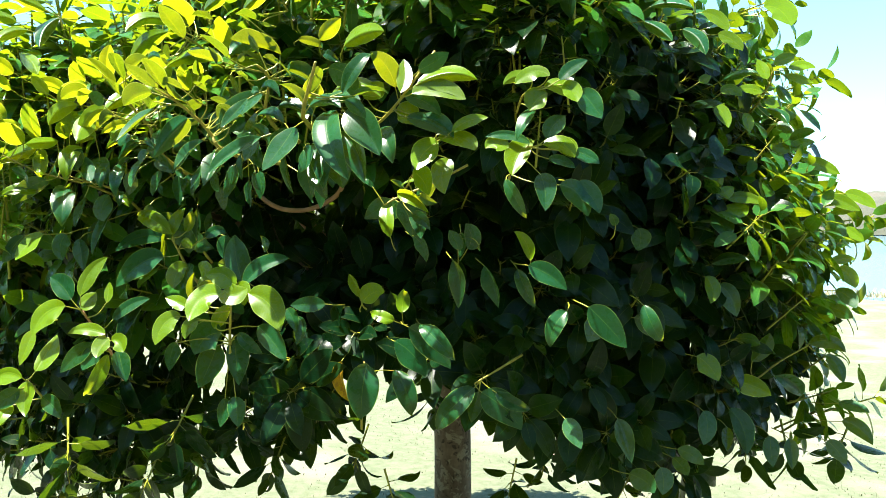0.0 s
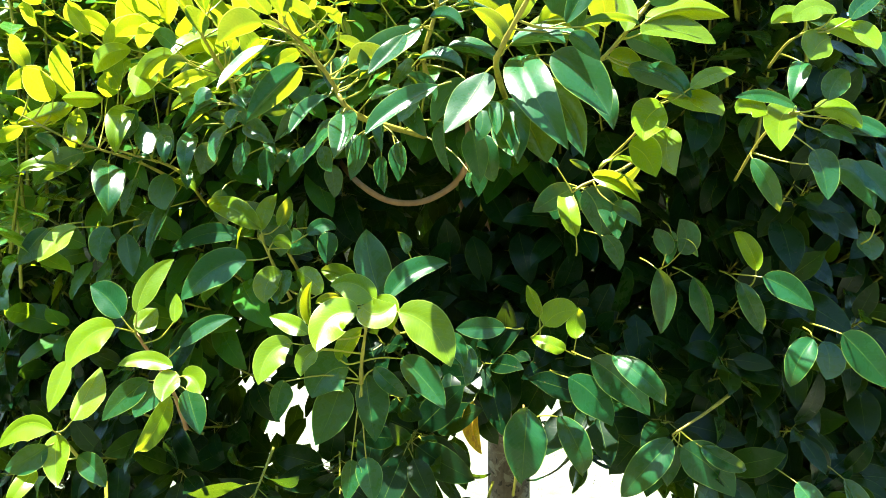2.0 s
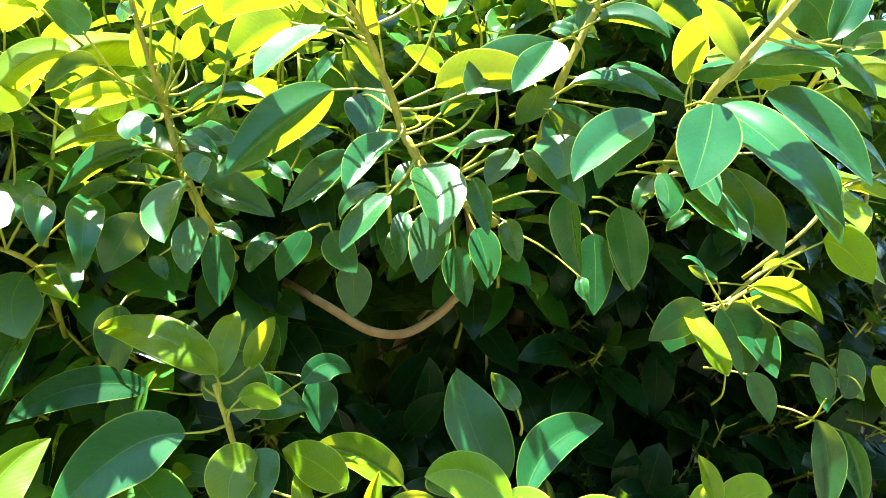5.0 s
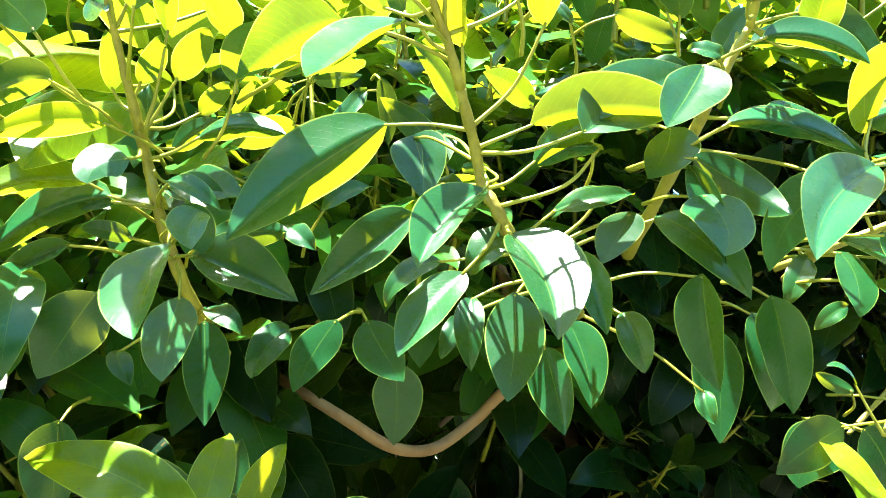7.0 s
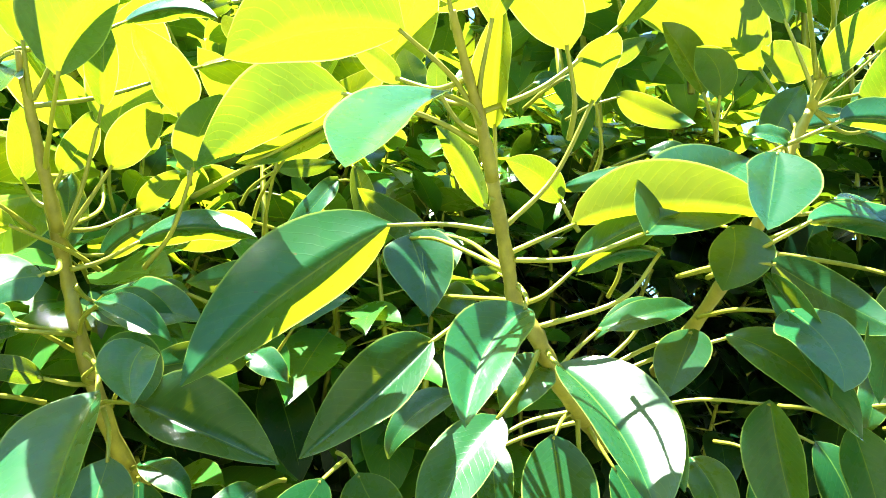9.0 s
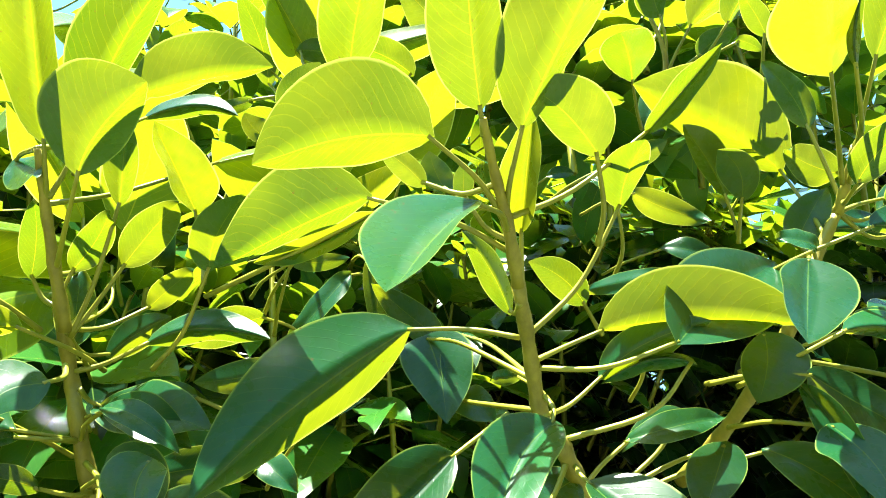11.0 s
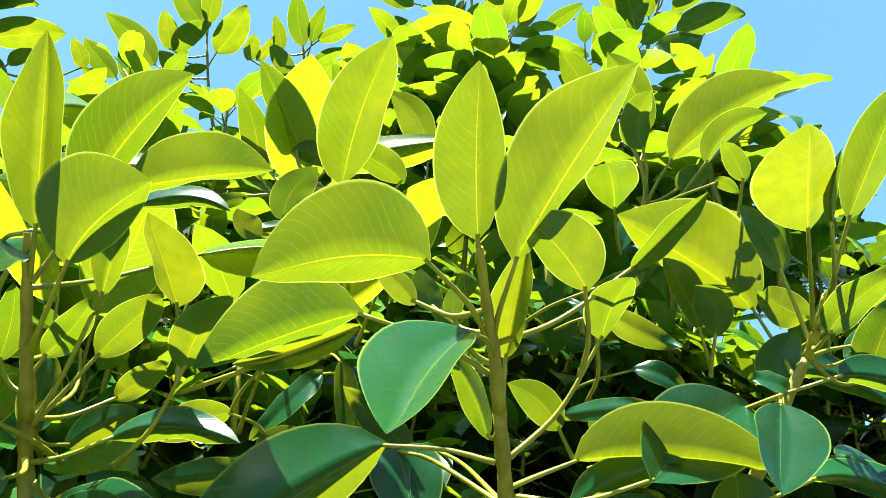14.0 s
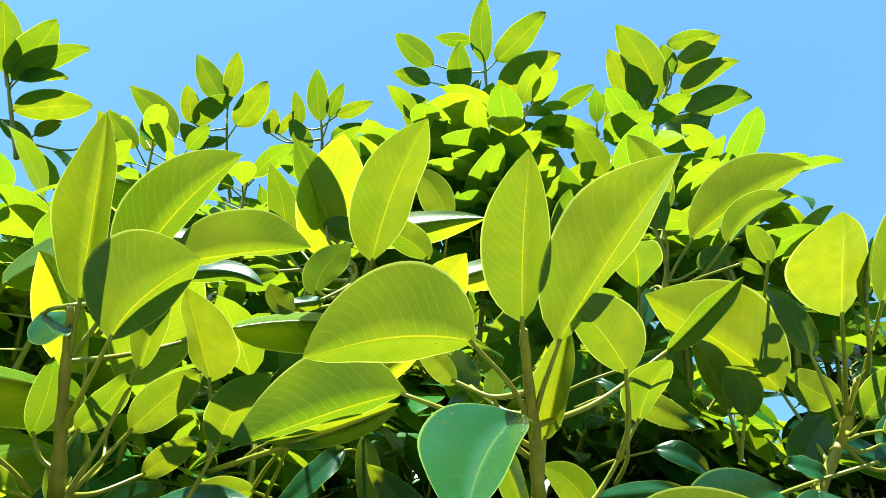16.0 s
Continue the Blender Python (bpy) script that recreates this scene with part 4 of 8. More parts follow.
leaf(sprig_far_left, (-1.125, 2.420, 1.816), (-1.062, 2.352, 1.727), (-0.09, -0.82, 1.16), .41, 0.8, 0.4)
leaf(sprig_far_left, (-1.078, 2.446, 1.690), (-1.018, 2.411, 1.658), (-0.36, -0.89, 0.88), .44, 0.8, 0.4, mat=LEAF_YOUNG_LIT)
leaf(sprig_far_left, (-1.390, 2.348, 1.795), (-1.432, 2.310, 1.757), (-0.56, 0.81, 0.41), .48, 0.9, 0.4, mat=LEAF_YOUNG_LIT)
leaf(sprig_far_left, (-1.369, 2.356, 1.777), (-1.303, 2.321, 1.729), (0.29, 0.92, 0.33), .35, 0.8, 0.4)
leaf(sprig_far_left, (-1.313, 2.402, 1.705), (-1.412, 2.368, 1.694), (0.31, -0.95, 0.69), .45, 0.9, 0.4, mat=LEAF_YOUNG_LIT)
leaf(sprig_far_left, (-1.265, 2.379, 1.743), (-1.368, 2.355, 1.661), (-0.23, 0.97, 0.60), .40, 0.9, 0.4)
leaf(sprig_far_left, (-1.328, 2.345, 1.917), (-1.409, 2.310, 1.870), (-0.40, 0.92, 0.60), .45, 0.9, 0.4, mat=LEAF_YOUNG_LIT)
leaf(sprig_far_left, (-1.379, 2.349, 1.930), (-1.398, 2.311, 1.995), (-0.54, 0.78, 0.90), .49, 0.8, 0.4, mat=LEAF_YOUNG_LIT)
leaf(sprig_far_left, (-1.248, 2.361, 2.014), (-1.283, 2.324, 2.066), (-0.48, 0.83, 0.87), .50, 0.8, 0.4, mat=LEAF_YOUNG_LIT)
sprig_r3 = twig([(-0.106, 2.179, 1.709), (-0.059, 2.097, 1.772), (-0.015, 2.074, 1.832)], .004, .003)
leaf(sprig_r3, (-0.037, 2.125, 1.717), (-0.120, 2.130, 1.710), (-0.11, -0.57, 0.82), .29, 0.8, 0.4, mat=LEAF_YOUNG_LIT)
sprig_r4 = twig([(0.187, 2.159, 1.689), (0.197, 2.059, 1.772), (0.232, 2.017, 1.812)], .004, .003)
leaf(sprig_r4, (0.175, 2.060, 1.726), (0.233, 2.055, 1.618), (-0.41, -0.90, -0.18), .32, 0.7, 0.3)
sprig_r2 = twig([(0.206, 2.060, 1.910), (0.214, 2.010, 1.943), (0.230, 1.979, 1.957)], .004, .003)
leaf(sprig_r2, (0.247, 2.007, 1.910), (0.195, 1.952, 1.821), (-0.21, -0.77, 1.20), .32, 0.8, 0.3)
sprig_low_right = twig([(0.249, 2.300, 1.194), (0.184, 2.274, 1.160), (0.098, 2.259, 1.112)], .006, .003)
leaf(sprig_low_right, (-0.125, 2.277, 1.329), (-0.119, 2.277, 1.400), (0.25, 0.97, 0.57), .60, 0.8, 0.3, mat=LEAF_YOUNG_LIT)
leaf(sprig_low_right, (-0.150, 2.278, 1.303), (-0.225, 2.303, 1.325), (-0.27, -0.95, 0.75), .50, 0.8, 0.3, mat=LEAF_YOUNG_LIT)
leaf(sprig_low_right, (0.098, 2.259, 1.099), (-0.016, 2.265, 0.967), (-0.34, -0.90, 0.26), .40, 0.8, 0.3)
leaf(sprig_low_right, (0.112, 2.258, 1.086), (0.087, 2.259, 0.992), (0.40, 0.91, 0.50), .47, 0.8, 0.3)
leaf(sprig_low_right, (0.163, 2.255, 1.086), (0.268, 2.247, 1.036), (-0.03, -1.00, 0.09), .36, 0.8, 0.3)
leaf(sprig_low_right, (0.362, 2.144, 1.349), (0.315, 2.146, 1.245), (-0.47, -0.86, 0.20), .48, 0.8, 0.3)
leaf(sprig_low_right, (0.225, 2.204, 1.467), (0.277, 2.200, 1.354), (-0.36, -0.92, -0.13), .35, 0.8, 0.3)
leaf(sprig_low_right, (0.263, 2.202, 1.492), (0.211, 2.207, 1.580), (0.35, 0.92, 0.76), .39, 0.8, 0.3, mat=LEAF_YOUNG_LIT)
leaf(sprig_low_right, (-0.153, 2.181, 1.562), (-0.160, 2.261, 1.671), (-0.33, -0.77, 1.14), .32, 0.7, 0.3, mat=LEAF_YOUNG_LIT)
sprig_round = twig([(-0.257, 2.330, 0.951), (-0.251, 2.284, 1.070), (-0.243, 2.287, 1.175)], .005, .003)
leaf(sprig_round, (-0.234, 2.287, 1.167), (-0.249, 2.261, 1.002), (0.10, -0.98, 0.14), .58, 0.7, 0.2)
leaf(sprig_round, (-0.149, 2.336, 1.139), (-0.095, 2.311, 1.001), (0.06, -0.98, 0.20), .41, 0.7, 0.2)
leaf(sprig_round, (-0.064, 2.191, 1.303), (0.036, 2.138, 1.208), (-0.17, -0.93, 0.34), .33, 0.8, 0.2)
leaf(sprig_round, (0.599, 2.193, 1.361), (0.653, 2.189, 1.255), (-0.18, -0.98, -0.06), .40, 0.8, 0.2)
leaf(sprig_round, (0.504, 2.151, 1.596), (0.488, 2.152, 1.632), (0.20, 0.98, 0.66), .62, 0.8, 0.2)

# shoots on the outline of the crown towards the lake
rim_top = twig([(1.070, 3.013, 1.961), (1.168, 2.865, 2.019), (1.197, 2.757, 2.096), (1.206, 2.720, 2.161)], .0060, .0032)
rim_mid = twig([(0.848, 2.801, 1.606), (0.968, 2.663, 1.656), (1.115, 2.672, 1.625), (1.239, 2.718, 1.528)], .0060, .0032)
rim_low = twig([(0.848, 2.781, 0.997), (1.065, 2.681, 0.998), (1.248, 2.724, 1.093), (1.363, 2.746, 1.148)], .0060, .0032)

# leaves that bend and fold in their own way
bent_leaf(left, (-0.982, 2.244, 2.014), (-1.004, 2.187, 2.052), (-1.020, 2.144, 2.078), (-0.017, 0.032, 0.005), (0.010, 0.011, 0.021), stalk=(-0.972, 2.274, 1.994))
bent_leaf(left, (-0.961, 2.249, 2.040), (-0.955, 2.188, 2.072), (-0.939, 2.136, 2.091), (-0.028, 0.005, 0.019), (0.013, 0.017, 0.014), stalk=(-0.971, 2.273, 1.994))
bent_leaf(left, (-0.961, 2.225, 1.985), (-0.957, 2.193, 2.000), (-0.942, 2.151, 2.011), (-0.034, 0.003, 0.026), (0.015, 0.008, -0.001), stalk=(-0.955, 2.305, 1.959))
bent_leaf(left, (-0.942, 2.221, 2.053), (-0.898, 2.200, 2.074), (-0.859, 2.183, 2.088), (-0.010, -0.017, 0.027), (0.007, 0.016, 0.010), stalk=(-0.960, 2.274, 2.017))
bent_leaf(left, (-0.873, 2.285, 2.018), (-0.899, 2.262, 2.039), (-0.922, 2.243, 2.057), (-0.003, 0.020, 0.007), (0.024, -0.016, -0.003), stalk=(-0.862, 2.284, 1.962))
bent_leaf(left, (-0.929, 2.268, 1.997), (-0.934, 2.245, 2.010), (-0.943, 2.208, 2.030), (-0.010, 0.016, 0.007), (0.011, 0.008, 0.002), stalk=(-0.935, 2.332, 1.925))
bent_leaf(left, (-0.866, 2.258, 1.958), (-0.871, 2.233, 1.973), (-0.866, 2.195, 1.986), (-0.016, 0.013, 0.000), (0.014, 0.008, -0.000), stalk=(-0.880, 2.323, 1.907))
bent_leaf(left, (-0.799, 2.146, 1.966), (-0.816, 2.186, 1.961), (-0.843, 2.236, 1.961), (-0.013, -0.019, -0.003), (-0.003, -0.012, -0.018), stalk=(-0.861, 2.279, 1.950), wide=0.4, taper=1.75)
bent_leaf(left, (-0.919, 2.313, 2.110), (-0.888, 2.283, 2.115), (-0.856, 2.266, 2.106), (-0.000, 0.008, 0.019), (0.006, 0.017, 0.004))
bent_leaf(left, (-0.889, 2.317, 1.922), (-0.861, 2.288, 1.929), (-0.818, 2.261, 1.919), (0.007, 0.004, 0.018), (0.011, 0.020, -0.001), stalk=(-0.926, 2.345, 1.906))
bent_leaf(left, (-0.904, 2.371, 1.929), (-0.891, 2.352, 1.942), (-0.871, 2.329, 1.953), (-0.007, 0.006, 0.012), (0.011, 0.006, -0.006))
bent_leaf(left, (-1.021, 2.440, 2.132), (-0.958, 2.398, 2.186), (-0.862, 2.352, 2.207), (-0.046, 0.036, 0.014), (0.009, 0.031, -0.020), mat=LEAF_YOUNG_LIT)
bent_leaf(left, (-0.903, 2.417, 2.064), (-0.899, 2.374, 2.115), (-0.904, 2.330, 2.161), (-0.036, 0.000, 0.000), (0.036, 0.000, 0.004), mat=LEAF_YOUNG_LIT)
bent_leaf(left, (-0.857, 2.318, 2.092), (-0.763, 2.276, 2.114), (-0.656, 2.228, 2.089), (-0.006, 0.046, 0.038), (-0.015, 0.045, -0.013), mat=LEAF_YOUNG_LIT)
bent_leaf(left, (-0.934, 2.417, 2.064), (-0.974, 2.369, 2.090), (-1.012, 2.328, 2.099), (0.006, 0.016, 0.025), (-0.015, 0.014, -0.020), mat=LEAF_YOUNG_LIT)
bent_leaf(left, (-0.903, 2.416, 2.027), (-0.993, 2.369, 2.014), (-1.058, 2.323, 1.950), (-0.017, 0.042, 0.033), (-0.007, 0.038, -0.021), mat=LEAF_YOUNG_LIT)
bent_leaf(left, (-0.932, 2.395, 1.987), (-0.988, 2.353, 1.945), (-1.024, 2.300, 1.859), (-0.040, 0.031, 0.023), (0.028, 0.013, -0.023), mat=LEAF_YOUNG_LIT, wide=0.4, taper=1.75)
bent_leaf(left, (-0.873, 2.443, 2.252), (-0.939, 2.400, 2.264), (-0.997, 2.352, 2.207), (-0.014, 0.036, 0.032), (-0.014, 0.034, -0.012), mat=LEAF_YOUNG_LIT)
bent_leaf(left, (-0.786, 2.322, 2.215), (-0.805, 2.278, 2.247), (-0.827, 2.224, 2.282), (-0.033, -0.000, -0.014), (0.043, 0.001, 0.017), mat=LEAF_YOUNG_LIT)
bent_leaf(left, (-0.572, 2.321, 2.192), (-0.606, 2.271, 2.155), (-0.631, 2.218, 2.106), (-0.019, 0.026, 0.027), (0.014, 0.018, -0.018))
bent_leaf(left, (-0.786, 2.315, 2.013), (-0.781, 2.266, 2.047), (-0.767, 2.218, 2.079), (-0.030, 0.012, 0.002), (0.012, 0.021, 0.004), mat=LEAF_YOUNG_LIT)
bent_leaf(left, (-0.778, 2.316, 2.025), (-0.742, 2.263, 2.056), (-0.722, 2.218, 2.084), (-0.026, 0.023, 0.011), (0.007, 0.025, -0.002), mat=LEAF_YOUNG_LIT)
bent_leaf(left, (-0.558, 2.318, 2.106), (-0.606, 2.267, 2.095), (-0.646, 2.217, 2.064), (-0.008, 0.029, 0.024), (-0.004, 0.028, -0.011), mat=LEAF_YOUNG_LIT)
bent_leaf(left, (-0.742, 2.324, 2.264), (-0.696, 2.276, 2.276), (-0.643, 2.224, 2.282), (-0.022, 0.027, 0.023), (0.010, 0.024, -0.008), mat=LEAF_YOUNG_LIT)
bent_leaf(left, (-0.619, 2.324, 2.264), (-0.571, 2.273, 2.283), (-0.517, 2.224, 2.285), (-0.024, 0.028, 0.019), (0.011, 0.024, -0.010), mat=LEAF_YOUNG_LIT)
bent_leaf(main, (-0.819, 2.111, 1.951), (-0.845, 2.160, 1.947), (-0.874, 2.219, 1.938), (-0.021, -0.010, 0.029), (0.014, 0.020, 0.008), stalk=(-0.727, 2.103, 1.934), wide=0.4, taper=1.75)
bent_leaf(main, (-0.805, 2.066, 1.968), (-0.853, 2.078, 1.956), (-0.895, 2.094, 1.932), (-0.010, -0.023, 0.033), (0.014, 0.020, 0.001), stalk=(-0.741, 2.089, 1.943))
bent_leaf(main, (-0.789, 2.044, 1.976), (-0.818, 2.010, 2.003), (-0.842, 1.977, 2.026), (-0.018, 0.015, -0.001), (0.022, 0.001, 0.010), stalk=(-0.781, 2.053, 1.969))
bent_leaf(main, (-0.763, 2.043, 1.972), (-0.769, 1.985, 2.005), (-0.773, 1.931, 2.031), (-0.030, 0.005, 0.020), (0.023, 0.009, 0.013), stalk=(-0.742, 2.087, 1.946))
bent_leaf(main, (-0.792, 2.047, 1.919), (-0.829, 2.033, 1.881), (-0.874, 1.998, 1.825), (-0.028, 0.012, 0.010), (-0.007, -0.027, -0.011), stalk=(-0.739, 2.090, 1.940), wide=0.4, taper=1.75)
bent_leaf(main, (-0.720, 2.100, 1.948), (-0.740, 2.065, 1.971), (-0.755, 2.038, 1.989), (-0.019, 0.003, -0.006), (-0.003, -0.015, -0.009), stalk=(-0.707, 2.119, 1.911))
bent_leaf(main, (-0.709, 2.036, 1.970), (-0.741, 2.029, 1.986), (-0.767, 2.030, 1.993), (-0.005, 0.013, -0.001), (0.011, -0.019, 0.011), stalk=(-0.679, 2.076, 1.939))
bent_leaf(main, (-0.655, 2.073, 1.971), (-0.667, 2.053, 1.981), (-0.676, 2.026, 1.989), (-0.015, 0.006, 0.006), (0.008, -0.015, 0.009), stalk=(-0.694, 2.132, 1.897))
bent_leaf(main, (-0.586, 2.126, 2.070), (-0.571, 2.112, 2.072), (-0.556, 2.092, 2.081), (-0.001, -0.003, 0.010), (0.005, 0.006, -0.008))
bent_leaf(main, (-0.659, 2.038, 2.008), (-0.654, 2.006, 2.024), (-0.650, 1.975, 2.039), (-0.017, -0.003, -0.006), (-0.002, -0.008, -0.013))
bent_leaf(main, (-0.492, 2.094, 2.046), (-0.524, 2.082, 2.065), (-0.559, 2.074, 2.081), (0.007, 0.014, 0.004), (0.005, -0.015, 0.011), stalk=(-0.471, 2.105, 2.019))
bent_leaf(main, (-0.489, 2.084, 2.037), (-0.508, 2.067, 2.050), (-0.536, 2.063, 2.059), (-0.016, 0.011, 0.002), (0.012, -0.010, -0.000), stalk=(-0.469, 2.108, 2.015))
bent_leaf(main, (-0.782, 2.112, 1.970), (-0.800, 2.108, 1.978), (-0.819, 2.107, 1.983), (0.001, 0.007, -0.006), (0.007, -0.003, 0.005))
bent_leaf(main, (-0.761, 2.119, 1.977), (-0.768, 2.120, 1.990), (-0.774, 2.118, 2.004), (-0.009, 0.006, 0.002), (0.009, -0.006, -0.002))
bent_leaf(main, (-0.764, 2.099, 1.959), (-0.767, 2.093, 1.968), (-0.770, 2.087, 1.977), (-0.005, 0.004, 0.000), (0.005, -0.004, -0.000))
bent_leaf(main, (-0.616, 2.154, 1.944), (-0.642, 2.148, 1.958), (-0.671, 2.150, 1.965), (0.001, 0.011, -0.009), (0.009, -0.008, 0.008), stalk=(-0.592, 2.164, 1.929))
bent_leaf(main, (-0.707, 2.133, 1.908), (-0.732, 2.118, 1.927), (-0.760, 2.108, 1.943), (0.004, 0.016, 0.000), (0.013, 0.003, 0.009), stalk=(-0.712, 2.117, 1.909))
bent_leaf(main, (-0.672, 2.320, 2.144), (-0.673, 2.275, 2.185), (-0.666, 2.232, 2.224), (-0.029, 0.011, 0.003), (0.033, -0.000, -0.003), mat=LEAF_YOUNG_LIT)
bent_leaf(behind, (-0.773, 2.238, 2.158), (-0.792, 2.181, 2.194), (-0.802, 2.121, 2.223), (-0.028, 0.021, 0.002), (0.026, -0.003, 0.018), stalk=(-0.749, 2.291, 2.154))
bent_leaf(behind, (-0.781, 2.291, 2.211), (-0.825, 2.265, 2.239), (-0.866, 2.242, 2.262), (-0.005, 0.025, 0.014), (0.022, -0.008, 0.008), stalk=(-0.765, 2.282, 2.175))
bent_leaf(behind, (-0.576, 2.371, 2.419), (-0.613, 2.353, 2.446), (-0.655, 2.353, 2.460), (-0.005, 0.021, -0.018), (0.013, -0.010, 0.016))
bent_leaf(behind, (-0.692, 2.259, 2.219), (-0.725, 2.262, 2.233), (-0.761, 2.273, 2.238), (0.006, -0.015, 0.010), (0.001, 0.017, -0.002))
bent_leaf(behind, (-0.820, 2.243, 2.100), (-0.823, 2.228, 2.118), (-0.814, 2.207, 2.134), (-0.014, 0.011, 0.000), (0.014, -0.015, 0.004))
bent_leaf(behind, (-0.829, 2.258, 2.088), (-0.842, 2.264, 2.096), (-0.852, 2.263, 2.109), (-0.008, 0.007, 0.000), (0.006, -0.010, 0.005))
bent_leaf(behind, (-0.813, 2.239, 2.098), (-0.827, 2.254, 2.095), (-0.843, 2.265, 2.096), (0.000, 0.003, 0.009), (0.006, 0.007, -0.002))
bent_leaf(right, (-0.445, 2.065, 2.070), (-0.501, 2.070, 2.091), (-0.594, 2.087, 2.116), (0.013, -0.041, 0.033), (0.020, 0.027, 0.007), stalk=(-0.471, 2.038, 1.988))
bent_leaf(right, (-0.577, 1.952, 2.027), (-0.621, 1.923, 2.037), (-0.650, 1.903, 2.042), (-0.030, 0.021, 0.003), (0.023, -0.009, 0.011), stalk=(-0.483, 2.007, 2.011))
bent_leaf(right, (-0.559, 1.932, 2.033), (-0.579, 1.898, 2.053), (-0.604, 1.859, 2.074), (-0.017, -0.000, 0.015), (0.027, 0.003, 0.003), stalk=(-0.479, 2.004, 2.011))
bent_leaf(right, (-0.585, 1.934, 2.015), (-0.594, 1.924, 2.034), (-0.599, 1.907, 2.056), (0.004, 0.004, 0.010), (0.011, -0.002, 0.010))
bent_leaf(right, (-0.419, 2.007, 2.020), (-0.370, 1.997, 2.006), (-0.330, 1.993, 1.967), (0.013, -0.007, 0.023), (-0.007, 0.018, -0.007), wide=0.4, taper=1.75)
bent_leaf(right, (-0.435, 2.052, 2.007), (-0.402, 2.030, 2.004), (-0.361, 2.011, 1.980), (0.015, -0.001, 0.022), (0.013, 0.014, -0.000), wide=0.4, taper=1.75)
bent_leaf(backright, (-0.466, 2.098, 2.262), (-0.447, 2.032, 2.288), (-0.422, 1.971, 2.304), (-0.025, -0.013, 0.035), (0.030, 0.009, 0.012), stalk=(-0.453, 2.146, 2.236))
bent_leaf(backright, (-0.464, 2.061, 2.232), (-0.465, 2.027, 2.251), (-0.451, 1.994, 2.257), (-0.016, 0.002, 0.011), (0.020, -0.000, 0.006), stalk=(-0.443, 2.143, 2.231))
bent_leaf(backright, (-0.479, 2.116, 2.285), (-0.501, 2.102, 2.302), (-0.510, 2.073, 2.319), (-0.016, 0.013, 0.000), (0.016, -0.004, 0.007))
bent_leaf(backright, (-0.456, 2.121, 2.328), (-0.499, 2.101, 2.351), (-0.548, 2.092, 2.367), (-0.022, 0.013, 0.005), (0.022, -0.011, 0.015), stalk=(-0.472, 2.141, 2.272))
bent_leaf(backright, (-0.531, 2.131, 2.184), (-0.555, 2.111, 2.188), (-0.581, 2.095, 2.190), (-0.027, 0.011, 0.011), (0.011, -0.023, 0.015), stalk=(-0.482, 2.168, 2.174))
bent_leaf(low_main, (-0.531, 2.025, 1.944), (-0.557, 2.020, 1.909), (-0.599, 2.008, 1.862), (-0.032, -0.000, -0.004), (0.026, -0.020, 0.002), stalk=(-0.476, 2.053, 1.970), wide=0.4, taper=1.75)
bent_leaf(low_main, (-0.524, 2.076, 1.911), (-0.535, 2.073, 1.884), (-0.558, 2.073, 1.853), (-0.015, 0.011, -0.001), (0.024, -0.019, 0.002), wide=0.4, taper=1.75)
bent_leaf(low_main, (-0.642, 2.122, 1.906), (-0.594, 2.074, 1.905), (-0.542, 2.029, 1.893), (-0.016, -0.012, 0.031), (0.028, 0.015, 0.006), stalk=(-0.684, 2.141, 1.884))
bent_leaf(low_main, (-0.625, 2.144, 1.881), (-0.617, 2.109, 1.895), (-0.597, 2.065, 1.900), (-0.002, 0.010, 0.015), (0.022, 0.011, -0.004), stalk=(-0.670, 2.155, 1.853))
bent_leaf(low_main, (-0.592, 2.087, 1.878), (-0.608, 2.109, 1.887), (-0.623, 2.144, 1.879), (0.012, 0.004, 0.009), (0.013, 0.012, -0.002))
bent_leaf(low_main, (-0.747, 2.188, 1.914), (-0.817, 2.215, 1.857), (-0.869, 2.232, 1.799), (-0.022, 0.014, 0.034), (0.030, 0.027, -0.003), stalk=(-0.692, 2.144, 1.900), wide=0.4, taper=1.75)
bent_leaf(low_main, (-0.682, 2.130, 1.842), (-0.724, 2.124, 1.807), (-0.758, 2.102, 1.756), (-0.028, 0.000, 0.007), (0.007, -0.026, -0.003), stalk=(-0.677, 2.143, 1.862), wide=0.4, taper=1.75)
bent_leaf(low_main, (-0.655, 2.139, 1.810), (-0.650, 2.100, 1.762), (-0.665, 2.066, 1.707), (-0.032, -0.008, 0.003), (0.028, -0.023, 0.012), stalk=(-0.648, 2.154, 1.823), wide=0.4, taper=1.75)
bent_leaf(low_main, (-0.681, 2.169, 1.781), (-0.710, 2.175, 1.751), (-0.739, 2.177, 1.706), (-0.023, 0.014, 0.001), (0.012, -0.019, -0.003), stalk=(-0.653, 2.156, 1.826), wide=0.4, taper=1.75)
bent_leaf(low_main, (-0.726, 2.176, 1.829), (-0.761, 2.191, 1.794), (-0.804, 2.208, 1.756), (-0.011, -0.005, 0.026), (-0.001, -0.020, -0.017), stalk=(-0.690, 2.166, 1.855), wide=0.4, taper=1.75)
bent_leaf(low_main, (-0.752, 2.289, 1.756), (-0.770, 2.302, 1.723), (-0.782, 2.312, 1.690), (-0.022, 0.016, -0.005), (0.019, -0.013, 0.003), wide=0.4, taper=1.75)
bent_leaf(low_main, (-0.713, 2.311, 1.763), (-0.704, 2.300, 1.736), (-0.687, 2.279, 1.701), (-0.020, 0.016, -0.007), (0.014, -0.013, 0.010), wide=0.4, taper=1.75)
bent_leaf(low_main, (-0.540, 2.115, 1.841), (-0.552, 2.118, 1.822), (-0.571, 2.124, 1.790), (-0.019, 0.012, 0.001), (0.018, -0.014, 0.005), wide=0.4, taper=1.75)
